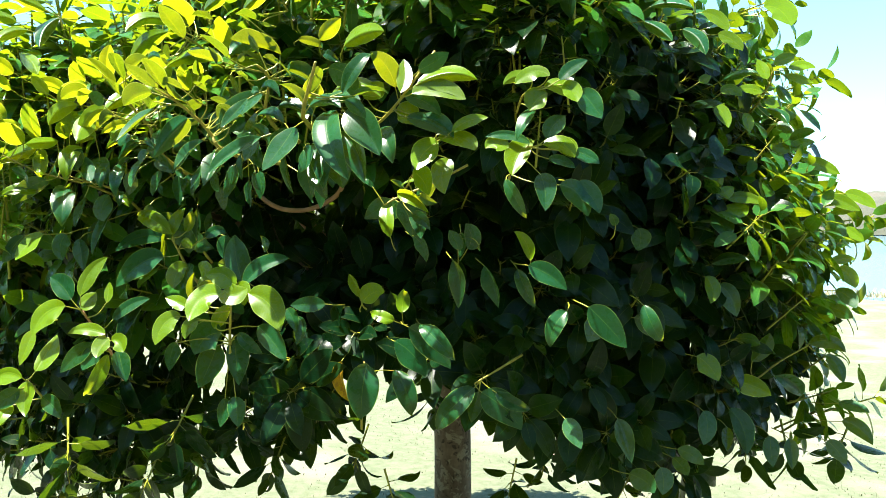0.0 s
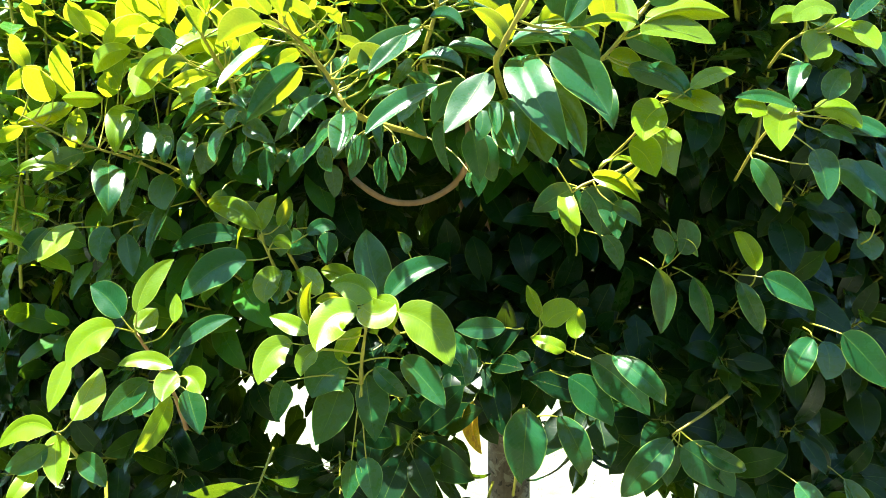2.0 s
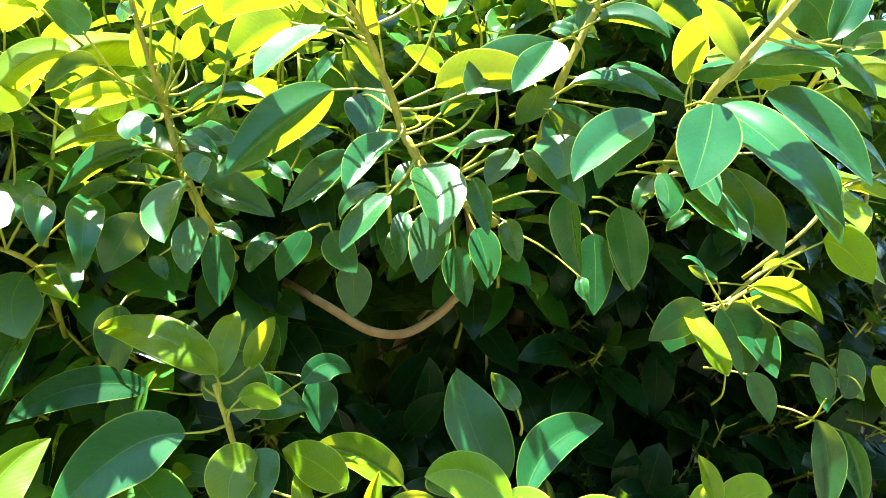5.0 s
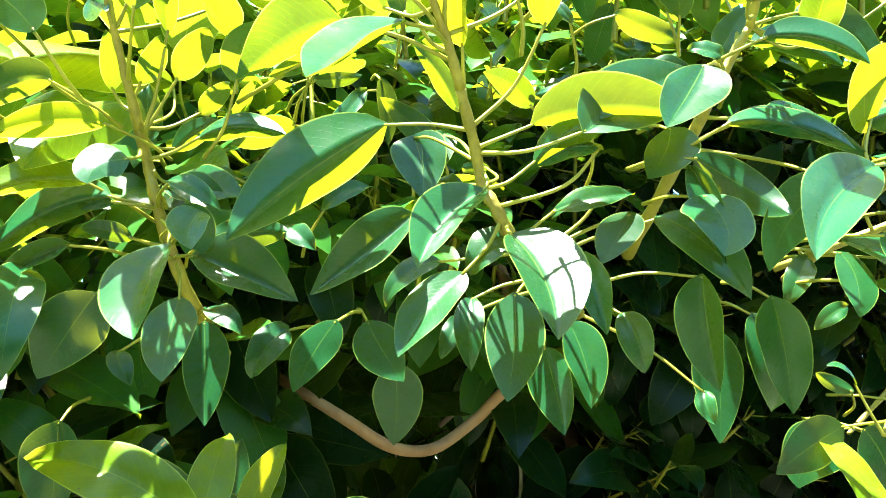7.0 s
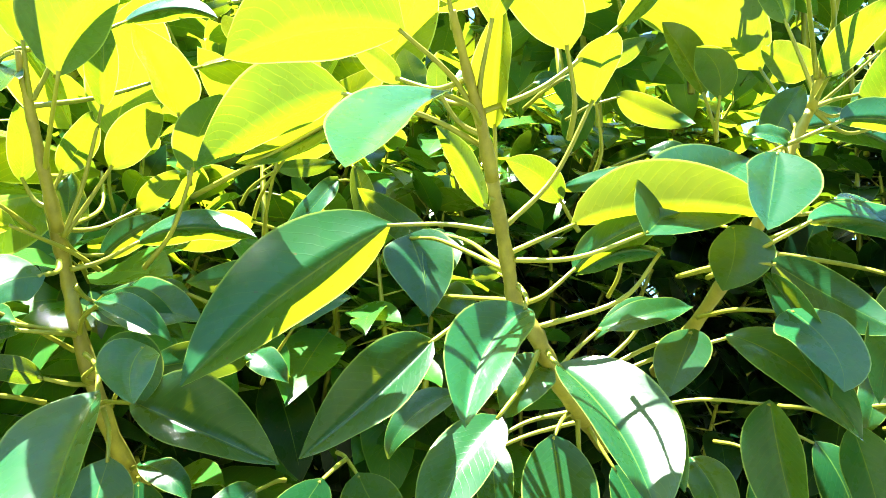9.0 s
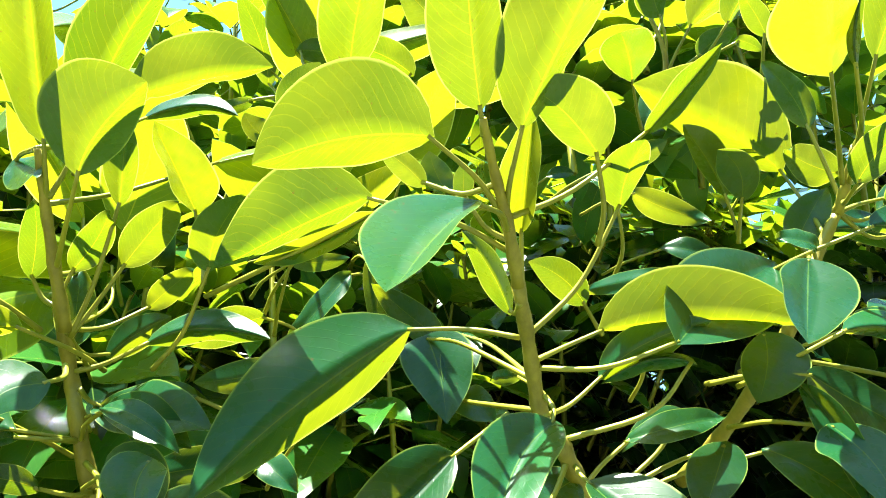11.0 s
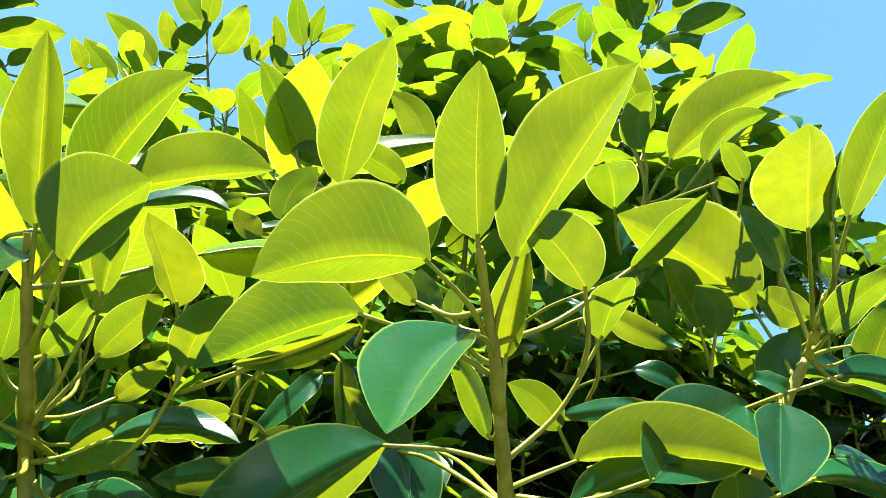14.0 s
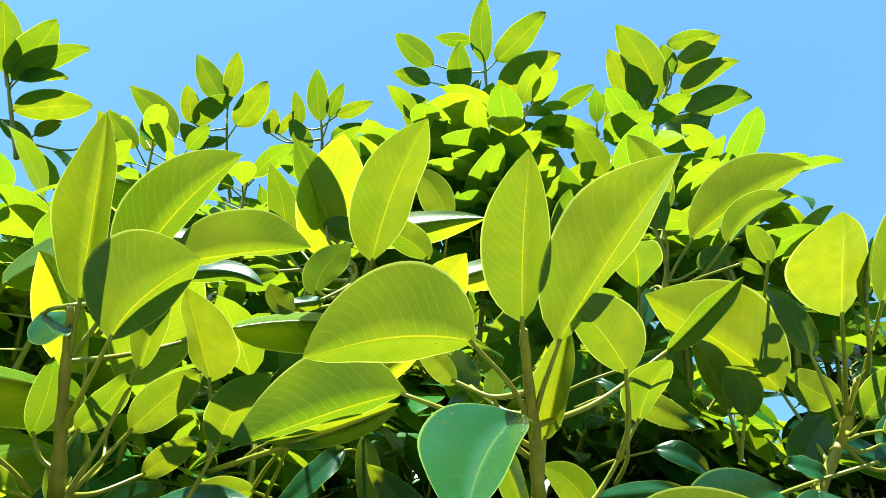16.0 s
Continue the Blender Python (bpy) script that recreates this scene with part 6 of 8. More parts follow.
bent_leaf(sprig_b_far, (-0.627, 2.119, 1.102), (-0.630, 2.108, 1.062), (-0.636, 2.097, 1.022), (-0.017, -0.002, 0.003), (0.024, -0.007, 0.002), mat=LEAF_NEAR, wide=0.4, taper=1.75)
bent_leaf(sprig_b_far, (-0.762, 2.103, 1.266), (-0.773, 2.096, 1.231), (-0.774, 2.085, 1.185), (-0.016, -0.002, 0.006), (0.031, -0.008, 0.007), mat=LEAF_NEAR, wide=0.4, taper=1.75)
bent_leaf(sprig_low_right, (-0.087, 2.206, 1.567), (-0.058, 2.204, 1.535), (-0.047, 2.208, 1.490), (-0.017, 0.007, -0.014), (0.012, -0.012, 0.007), wide=0.4, taper=1.75)
bent_leaf(sprig_low_right, (-0.339, 2.469, 1.144), (-0.342, 2.469, 1.079), (-0.315, 2.467, 1.008), (-0.028, -0.019, 0.005), (0.014, -0.029, 0.007), mat=LEAF_OLD, wide=0.4, taper=1.75)
bent_leaf(sprig_low_right, (-0.103, 2.235, 1.290), (-0.035, 2.221, 1.242), (0.025, 2.205, 1.170), (0.027, -0.014, 0.028), (-0.027, 0.001, -0.034), wide=0.4, taper=1.75)
bent_leaf(sprig_low_right, (-0.148, 2.257, 1.244), (-0.092, 2.244, 1.206), (-0.050, 2.230, 1.142), (0.033, -0.002, 0.013), (-0.027, 0.001, -0.039), wide=0.4, taper=1.75)
bent_leaf(sprig_low_right, (0.423, 2.140, 1.362), (0.472, 2.136, 1.314), (0.534, 2.131, 1.242), (0.020, -0.001, 0.037), (-0.031, -0.005, -0.026), wide=0.4, taper=1.75)
bent_leaf(sprig_low_right, (0.250, 2.153, 1.482), (0.312, 2.148, 1.452), (0.361, 2.144, 1.410), (0.019, -0.001, 0.025), (-0.026, -0.013, -0.020), wide=0.4, taper=1.75)
bent_leaf(sprig_low_right, (0.118, 2.258, 1.086), (0.190, 2.252, 1.035), (0.242, 2.247, 0.971), (0.041, -0.002, 0.027), (-0.041, 0.002, -0.027), wide=0.4, taper=1.75)
bent_leaf(sprig_low_right, (-0.407, 2.068, 1.344), (-0.389, 2.053, 1.313), (-0.402, 2.034, 1.266), (0.011, -0.003, 0.001), (-0.025, -0.004, 0.001), mat=LEAF_NEAR, wide=0.4, taper=1.75)
bent_leaf(tall_right, (-0.294, 1.909, 2.002), (-0.241, 1.899, 1.978), (-0.227, 1.904, 1.923), (-0.028, 0.011, -0.022), (0.035, -0.008, -0.006), wide=0.4, taper=1.75)
bent_leaf(tall_right, (-0.343, 1.913, 1.903), (-0.300, 1.888, 1.913), (-0.256, 1.868, 1.893), (0.010, 0.013, 0.023), (0.012, 0.018, -0.007))
bent_leaf(tall_right, (-0.248, 1.882, 1.914), (-0.220, 1.877, 1.897), (-0.193, 1.875, 1.867), (0.017, 0.003, 0.012), (-0.010, 0.006, -0.011), wide=0.4, taper=1.75)
bent_leaf(tall_right, (-0.065, 2.002, 2.013), (-0.018, 1.986, 2.035), (0.017, 1.974, 2.056), (-0.011, -0.000, 0.020), (0.011, 0.000, -0.020))
bent_leaf(tall_right, (-0.267, 2.017, 2.082), (-0.213, 1.975, 2.102), (-0.150, 1.928, 2.100), (-0.010, 0.026, 0.031), (0.006, 0.025, -0.016), mat=LEAF_YOUNG_LIT)
bent_leaf(tall_right, (-0.332, 2.018, 2.098), (-0.303, 1.976, 2.120), (-0.262, 1.929, 2.134), (-0.023, 0.020, 0.008), (0.024, -0.001, -0.015), mat=LEAF_YOUNG_LIT)
bent_leaf(tall_right, (-0.130, 2.064, 1.980), (-0.150, 2.022, 2.026), (-0.191, 1.976, 2.058), (-0.024, 0.015, -0.012), (0.029, 0.006, 0.012))
bent_leaf(tall_right, (-0.340, 2.012, 1.930), (-0.273, 1.966, 1.940), (-0.211, 1.922, 1.921), (-0.004, 0.033, 0.021), (-0.004, 0.032, -0.013))
bent_leaf(sprig_r1, (-0.057, 2.031, 1.896), (-0.007, 2.022, 1.874), (0.030, 2.019, 1.835), (0.028, 0.010, 0.016), (-0.001, 0.019, -0.010), wide=0.4, taper=1.75)
bent_leaf(sprig_r1, (-0.300, 2.015, 1.949), (-0.237, 2.002, 1.974), (-0.165, 1.985, 1.940), (0.017, 0.028, 0.027), (-0.000, 0.022, -0.021), mat=LEAF_YOUNG_LIT)
bent_leaf(sprig_r1, (-0.071, 2.005, 1.975), (0.015, 1.999, 2.004), (0.093, 1.994, 1.989), (0.013, 0.034, 0.030), (0.018, 0.030, -0.016), mat=LEAF_YOUNG_LIT)
bent_leaf(sprig_r1, (-0.104, 2.021, 1.952), (-0.044, 2.017, 1.931), (-0.005, 2.014, 1.895), (0.024, -0.001, 0.017), (-0.016, 0.011, -0.014), wide=0.4, taper=1.75)
bent_leaf(sprig_r1, (-0.208, 2.029, 1.940), (-0.189, 2.019, 1.965), (-0.160, 2.006, 1.984), (-0.024, 0.002, 0.005), (0.033, -0.002, -0.013), mat=LEAF_YOUNG_LIT)
bent_leaf(sprig_r1, (-0.098, 2.020, 1.891), (-0.038, 2.016, 1.876), (0.014, 2.012, 1.840), (0.020, 0.020, 0.022), (-0.011, 0.016, -0.016), wide=0.4, taper=1.75)
bent_leaf(sprig_r1, (-0.332, 2.017, 1.922), (-0.351, 2.001, 1.954), (-0.339, 1.978, 1.995), (-0.024, 0.002, -0.006), (0.032, -0.002, 0.006), mat=LEAF_YOUNG_LIT)
bent_leaf(sprig_r1, (-0.081, 1.996, 1.951), (-0.018, 2.001, 1.961), (0.062, 1.985, 1.933), (0.006, 0.014, 0.037), (0.002, -0.014, -0.019), mat=LEAF_YOUNG_LIT)
bent_leaf(sprig_r1, (-0.113, 1.991, 1.953), (-0.101, 2.018, 1.996), (-0.106, 2.056, 2.056), (-0.023, -0.001, 0.006), (0.020, -0.006, -0.003), mat=LEAF_YOUNG_LIT)
bent_leaf(sprig_r1, (-0.126, 2.051, 1.919), (-0.099, 2.044, 1.904), (-0.083, 2.029, 1.873), (0.023, 0.006, 0.029), (-0.018, -0.017, -0.024), mat=LEAF_YOUNG_LIT)
bent_leaf(sprig_r3, (-0.018, 2.080, 1.852), (0.046, 2.070, 1.846), (0.093, 2.066, 1.824), (0.017, 0.017, 0.017), (0.010, 0.023, -0.006), mat=LEAF_YOUNG_LIT)
bent_leaf(sprig_r3, (-0.013, 2.034, 1.839), (0.037, 2.031, 1.831), (0.078, 2.028, 1.809), (0.015, 0.016, 0.017), (-0.003, 0.016, -0.012), mat=LEAF_YOUNG_LIT)
bent_leaf(sprig_r3, (-0.011, 2.059, 1.828), (-0.054, 2.035, 1.793), (-0.071, 2.000, 1.745), (-0.015, 0.021, 0.042), (0.028, -0.023, -0.022), mat=LEAF_YOUNG_LIT, wide=0.4, taper=1.75)
bent_leaf(sprig_r3, (0.019, 2.088, 1.787), (-0.001, 2.062, 1.737), (0.008, 2.033, 1.682), (-0.033, -0.006, 0.001), (0.030, 0.002, 0.017), mat=LEAF_YOUNG_LIT, wide=0.4, taper=1.75)
bent_leaf(sprig_r3, (0.025, 2.036, 1.844), (0.066, 2.028, 1.831), (0.089, 2.009, 1.800), (0.020, 0.004, 0.014), (-0.017, -0.016, -0.019), mat=LEAF_YOUNG_LIT)
bent_leaf(sprig_r3, (0.025, 2.013, 1.852), (0.073, 2.030, 1.884), (0.125, 2.035, 1.893), (0.002, 0.006, 0.018), (0.012, -0.012, -0.015), mat=LEAF_YOUNG_LIT)
bent_leaf(sprig_far_left, (-1.181, 2.363, 1.893), (-1.196, 2.361, 1.928), (-1.172, 2.350, 1.958), (-0.026, 0.008, -0.009), (0.031, -0.009, 0.005), mat=LEAF_YOUNG_LIT)
bent_leaf(sprig_far_left, (-1.105, 2.468, 2.070), (-1.088, 2.423, 2.125), (-1.059, 2.381, 2.175), (-0.037, 0.020, 0.004), (0.016, 0.022, 0.005), mat=LEAF_YOUNG_LIT)
bent_leaf(sprig_far_left, (-1.131, 2.468, 2.081), (-1.148, 2.427, 2.108), (-1.167, 2.380, 2.136), (-0.023, 0.010, -0.013), (0.022, 0.000, 0.015), mat=LEAF_YOUNG_LIT)
bent_leaf(sprig_far_left, (-1.206, 2.467, 2.049), (-1.189, 2.422, 2.089), (-1.176, 2.379, 2.123), (-0.030, 0.009, -0.004), (0.027, 0.002, 0.004), mat=LEAF_YOUNG_LIT)
bent_leaf(sprig_far_left, (-1.228, 2.436, 2.025), (-1.247, 2.392, 2.050), (-1.273, 2.347, 2.054), (0.006, 0.011, 0.022), (-0.015, 0.011, -0.018), mat=LEAF_YOUNG_LIT)
bent_leaf(sprig_far_left, (-1.324, 2.431, 1.874), (-1.319, 2.387, 1.932), (-1.304, 2.345, 1.988), (-0.034, 0.000, 0.009), (0.018, 0.016, -0.011), mat=LEAF_YOUNG_LIT)
bent_leaf(sprig_far_left, (-1.234, 2.431, 1.881), (-1.216, 2.387, 1.905), (-1.188, 2.343, 1.928), (-0.027, 0.000, 0.000), (0.029, -0.000, -0.000), mat=LEAF_YOUNG_LIT)
bent_leaf(sprig_far_left, (-1.303, 2.407, 1.751), (-1.286, 2.364, 1.786), (-1.254, 2.319, 1.821), (-0.032, 0.019, 0.002), (0.014, 0.017, 0.005), mat=LEAF_YOUNG_LIT)
bent_leaf(sprig_far_left, (-1.434, 2.409, 1.808), (-1.342, 2.361, 1.827), (-1.266, 2.320, 1.841), (-0.028, 0.040, 0.026), (-0.017, 0.038, -0.020), mat=LEAF_YOUNG_LIT)
bent_leaf(sprig_far_left, (-1.347, 2.378, 1.565), (-1.374, 2.369, 1.530), (-1.402, 2.355, 1.480), (-0.014, 0.002, 0.022), (0.030, -0.018, -0.025), mat=LEAF_NEAR, wide=0.4, taper=1.75)
bent_leaf(sprig_far_left, (-1.284, 2.381, 1.570), (-1.320, 2.365, 1.543), (-1.346, 2.329, 1.489), (-0.017, 0.009, 0.019), (0.025, -0.023, -0.022), mat=LEAF_YOUNG_LIT, wide=0.4, taper=1.75)
bent_leaf(sprig_far_left, (-1.250, 2.364, 2.276), (-1.280, 2.312, 2.287), (-1.301, 2.275, 2.288), (-0.009, 0.016, 0.024), (-0.014, 0.018, -0.010), mat=LEAF_YOUNG_LIT)
bent_leaf(sprig_far_left, (-1.212, 2.364, 2.254), (-1.232, 2.322, 2.211), (-1.224, 2.270, 2.140), (-0.034, 0.027, 0.021), (0.006, 0.024, -0.011), wide=0.4, taper=1.75)
bent_leaf(sprig_far_left, (-1.309, 2.362, 2.215), (-1.334, 2.319, 2.200), (-1.353, 2.271, 2.161), (-0.012, 0.022, 0.023), (-0.007, 0.017, -0.017), mat=LEAF_YOUNG_LIT)
bent_leaf(sprig_far_left, (-1.338, 2.360, 2.145), (-1.284, 2.320, 2.113), (-1.231, 2.267, 2.059), (-0.000, 0.033, 0.021), (-0.035, 0.031, -0.009), mat=LEAF_YOUNG_LIT)
bent_leaf(sprig_far_left, (-1.322, 2.351, 1.860), (-1.338, 2.303, 1.886), (-1.348, 2.262, 1.912), (0.021, 0.001, 0.021), (-0.018, -0.001, -0.026), mat=LEAF_YOUNG_LIT)
bent_leaf(sprig_far_left, (-1.095, 2.353, 1.943), (-1.113, 2.311, 1.909), (-1.111, 2.260, 1.853), (-0.027, 0.010, 0.021), (0.025, -0.001, -0.025), mat=LEAF_YOUNG_LIT, wide=0.4, taper=1.75)
bent_leaf(sprig_far_left, (-1.152, 2.354, 1.979), (-1.188, 2.307, 1.956), (-1.197, 2.262, 1.903), (-0.008, 0.016, 0.030), (0.007, 0.013, -0.022), mat=LEAF_YOUNG_LIT)
bent_leaf(sprig_far_left, (-1.213, 2.351, 1.865), (-1.243, 2.301, 1.854), (-1.267, 2.260, 1.846), (-0.010, 0.019, 0.020), (-0.003, 0.015, -0.018), mat=LEAF_YOUNG_LIT)
bent_leaf(sprig_far_left, (-1.345, 2.363, 2.240), (-1.364, 2.321, 2.246), (-1.387, 2.273, 2.224), (-0.010, 0.018, 0.023), (-0.008, 0.012, -0.018), mat=LEAF_YOUNG_LIT)
bent_leaf(sprig_far_left, (-1.354, 2.358, 2.079), (-1.366, 2.304, 2.100), (-1.379, 2.268, 2.095), (0.002, 0.012, 0.020), (-0.010, -0.001, -0.028), mat=LEAF_YOUNG_LIT)
bent_leaf(sprig_far_left, (-1.363, 2.356, 2.026), (-1.359, 2.305, 2.043), (-1.362, 2.267, 2.044), (-0.003, 0.015, 0.019), (-0.014, 0.014, -0.013), mat=LEAF_YOUNG_LIT)
bent_leaf(sprig_r2, (0.241, 1.979, 1.989), (0.197, 1.972, 1.991), (0.160, 1.964, 1.969), (0.005, 0.009, 0.021), (0.010, 0.012, -0.012), mat=LEAF_YOUNG_LIT)
bent_leaf(sprig_r2, (0.267, 1.966, 1.965), (0.313, 1.958, 1.959), (0.353, 1.950, 1.926), (0.015, 0.012, 0.022), (0.000, 0.012, -0.015), mat=LEAF_YOUNG_LIT)
bent_leaf(sprig_r2, (0.282, 1.953, 1.989), (0.240, 1.962, 2.004), (0.187, 1.939, 1.966), (-0.004, 0.007, 0.016), (0.002, -0.020, -0.026), mat=LEAF_YOUNG_LIT)
bent_leaf(sprig_r2, (0.278, 1.965, 1.946), (0.251, 1.959, 1.931), (0.228, 1.945, 1.898), (-0.026, 0.003, 0.024), (0.014, -0.016, -0.023), mat=LEAF_YOUNG_LIT)
bent_leaf(sprig_r2, (0.314, 1.962, 1.970), (0.338, 1.952, 1.952), (0.350, 1.934, 1.918), (0.019, 0.005, 0.020), (-0.020, -0.013, -0.015), mat=LEAF_YOUNG_LIT)
bent_leaf(sprig_r2, (0.306, 1.948, 1.976), (0.336, 1.960, 2.010), (0.384, 1.970, 2.035), (-0.007, 0.003, 0.017), (0.013, -0.008, -0.012), mat=LEAF_NEAR)
bent_leaf(sprig_r2, (0.363, 1.967, 1.955), (0.392, 1.957, 1.919), (0.418, 1.946, 1.877), (0.021, -0.000, 0.024), (-0.029, -0.013, -0.021), mat=LEAF_NEAR, wide=0.4, taper=1.75)
bent_leaf(sprig_r4, (0.271, 2.005, 1.816), (0.320, 1.991, 1.815), (0.353, 1.979, 1.778), (0.015, 0.012, 0.021), (-0.000, 0.010, -0.019), mat=LEAF_YOUNG_LIT)
bent_leaf(sprig_r4, (0.317, 2.011, 1.707), (0.364, 2.003, 1.685), (0.392, 1.994, 1.622), (0.030, 0.015, 0.015), (-0.024, 0.001, -0.019), wide=0.4, taper=1.75)
bent_leaf(sprig_r4, (0.252, 2.033, 1.829), (0.207, 2.011, 1.796), (0.184, 1.966, 1.730), (-0.037, -0.002, 0.009), (0.017, -0.024, -0.026), mat=LEAF_YOUNG_LIT, wide=0.4, taper=1.75)
bent_leaf(sprig_r4, (0.179, 2.008, 1.806), (0.143, 2.017, 1.824), (0.116, 2.008, 1.806), (0.002, 0.005, 0.019), (0.005, -0.017, -0.025), mat=LEAF_YOUNG_LIT)
bent_leaf(sprig_r4, (0.238, 2.009, 1.820), (0.183, 2.017, 1.845), (0.115, 2.015, 1.839), (-0.003, 0.001, 0.011), (0.004, -0.010, -0.018), mat=LEAF_NEAR)
bent_leaf(sprig_r4, (0.317, 2.011, 1.812), (0.340, 2.012, 1.814), (0.347, 1.998, 1.779), (0.010, 0.004, 0.023), (-0.019, -0.016, -0.024), mat=LEAF_YOUNG_LIT)
bent_leaf(sprig_r4, (0.278, 1.968, 1.827), (0.296, 1.979, 1.864), (0.328, 1.987, 1.891), (-0.026, -0.004, 0.007), (0.030, -0.007, -0.003), mat=LEAF_NEAR)
bent_leaf(sprig_r4, (0.352, 2.011, 1.800), (0.392, 2.007, 1.787), (0.423, 1.998, 1.764), (0.009, 0.002, 0.015), (-0.014, -0.011, -0.018), mat=LEAF_NEAR)
bent_leaf(sprig_r4, (0.285, 2.011, 1.777), (0.323, 2.010, 1.774), (0.360, 2.005, 1.752), (0.002, 0.001, 0.014), (-0.004, -0.007, -0.014), mat=LEAF_NEAR)
bent_leaf(sprig_r4, (0.262, 1.986, 1.737), (0.273, 1.970, 1.687), (0.271, 1.953, 1.636), (-0.028, -0.004, 0.007), (0.030, -0.001, 0.022), mat=LEAF_NEAR, wide=0.4, taper=1.75)
bent_leaf(sprig_r4, (0.364, 2.023, 1.714), (0.404, 2.007, 1.675), (0.422, 1.990, 1.630), (0.022, 0.002, 0.023), (-0.026, -0.010, -0.011), mat=LEAF_NEAR, wide=0.4, taper=1.75)
bent_leaf(sprig_a, (-1.096, 2.235, 1.385), (-1.079, 2.263, 1.456), (-1.030, 2.278, 1.502), (-0.024, -0.007, -0.006), (0.031, -0.014, -0.011), mat=LEAF_YOUNG_LIT)
bent_leaf(sprig_a, (-1.133, 2.254, 1.372), (-1.169, 2.269, 1.413), (-1.211, 2.280, 1.440), (0.024, -0.002, 0.030), (-0.018, -0.012, -0.021), mat=LEAF_NEAR)
bent_leaf(sprig_a, (-1.110, 2.255, 1.359), (-1.088, 2.263, 1.372), (-1.066, 2.275, 1.392), (-0.013, 0.006, 0.014), (0.016, -0.032, -0.032), mat=LEAF_YOUNG_LIT)
bent_leaf(sprig_a, (-1.134, 2.219, 1.357), (-1.193, 2.213, 1.333), (-1.216, 2.185, 1.271), (-0.019, 0.006, 0.024), (0.036, -0.023, -0.024), mat=LEAF_YOUNG_LIT, wide=0.4, taper=1.75)
bent_leaf(sprig_a, (-1.013, 2.217, 1.272), (-1.077, 2.231, 1.286), (-1.132, 2.226, 1.272), (-0.004, 0.007, 0.018), (0.008, -0.016, -0.017), mat=LEAF_YOUNG_LIT)
bent_leaf(sprig_a, (-1.003, 2.219, 1.258), (-1.021, 2.199, 1.232), (-1.023, 2.178, 1.205), (-0.026, 0.009, 0.020), (0.024, -0.010, -0.003), mat=LEAF_YOUNG_LIT, wide=0.4, taper=1.75)
bent_leaf(sprig_a, (-0.988, 2.199, 1.255), (-0.964, 2.196, 1.253), (-0.943, 2.178, 1.223), (0.008, 0.005, 0.024), (-0.006, -0.018, -0.022), mat=LEAF_YOUNG_LIT)
bent_leaf(sprig_a, (-0.994, 2.258, 1.216), (-0.979, 2.243, 1.178), (-0.956, 2.222, 1.125), (0.033, -0.008, 0.005), (-0.030, -0.002, 0.009), mat=LEAF_NEAR, wide=0.4, taper=1.75)
bent_leaf(sprig_a, (-1.064, 2.287, 1.214), (-1.091, 2.276, 1.185), (-1.107, 2.263, 1.152), (-0.022, 0.005, 0.025), (0.027, -0.013, -0.011), mat=LEAF_NEAR, wide=0.4, taper=1.75)
bent_leaf(sprig_a, (-1.012, 2.260, 1.307), (-0.962, 2.273, 1.353), (-0.900, 2.276, 1.373), (-0.009, 0.002, 0.016), (0.009, -0.012, -0.017), mat=LEAF_NEAR)
bent_leaf(sprig_a, (-1.018, 2.243, 1.364), (-1.023, 2.259, 1.397), (-1.023, 2.271, 1.425), (-0.010, -0.003, -0.002), (0.018, -0.005, 0.001), mat=LEAF_YOUNG_LIT)
bent_leaf(sprig_a, (-1.237, 2.233, 1.281), (-1.248, 2.205, 1.226), (-1.255, 2.183, 1.183), (-0.018, 0.007, 0.025), (0.021, -0.013, -0.012), mat=LEAF_YOUNG_LIT, wide=0.4, taper=1.75)
bent_leaf(sprig_a, (-1.085, 2.286, 1.232), (-1.137, 2.279, 1.191), (-1.180, 2.270, 1.144), (-0.019, 0.000, 0.021), (0.022, -0.013, -0.018), mat=LEAF_NEAR, wide=0.4, taper=1.75)
bent_leaf(sprig_a_low, (-1.201, 2.172, 1.168), (-1.190, 2.209, 1.213), (-1.176, 2.249, 1.266), (-0.021, -0.015, -0.011), (0.039, -0.029, -0.020), mat=LEAF_YOUNG_LIT)
bent_leaf(sprig_a_low, (-1.240, 2.170, 1.149), (-1.299, 2.179, 1.161), (-1.343, 2.162, 1.116), (-0.002, 0.003, 0.016), (0.017, -0.023, -0.029), mat=LEAF_YOUNG_LIT)
bent_leaf(sprig_a_low, (-1.244, 2.206, 1.133), (-1.238, 2.179, 1.088), (-1.220, 2.147, 1.039), (-0.027, -0.003, 0.004), (0.030, -0.005, 0.008), mat=LEAF_YOUNG_LIT, wide=0.4, taper=1.75)
bent_leaf(sprig_a_low, (-1.213, 2.227, 1.080), (-1.175, 2.215, 1.056), (-1.143, 2.199, 1.021), (0.017, -0.000, 0.019), (-0.017, -0.012, -0.015), mat=LEAF_NEAR, wide=0.4, taper=1.75)
bent_leaf(sprig_a_low, (-1.256, 2.183, 1.113), (-1.298, 2.178, 1.085), (-1.338, 2.177, 1.068), (-0.007, 0.001, 0.024), (0.025, -0.014, -0.020), mat=LEAF_NEAR)
bent_leaf(rim_top, (1.148, 2.669, 2.377), (1.201, 2.661, 2.363), (1.227, 2.625, 2.297), (0.034, 0.013, 0.040), (-0.039, -0.025, -0.033), mat=LEAF_YOUNG_LIT)
bent_leaf(rim_top, (1.158, 2.685, 2.346), (1.176, 2.669, 2.305), (1.174, 2.650, 2.256), (0.020, 0.000, 0.012), (-0.025, -0.011, -0.015), mat=LEAF_YOUNG_LIT)
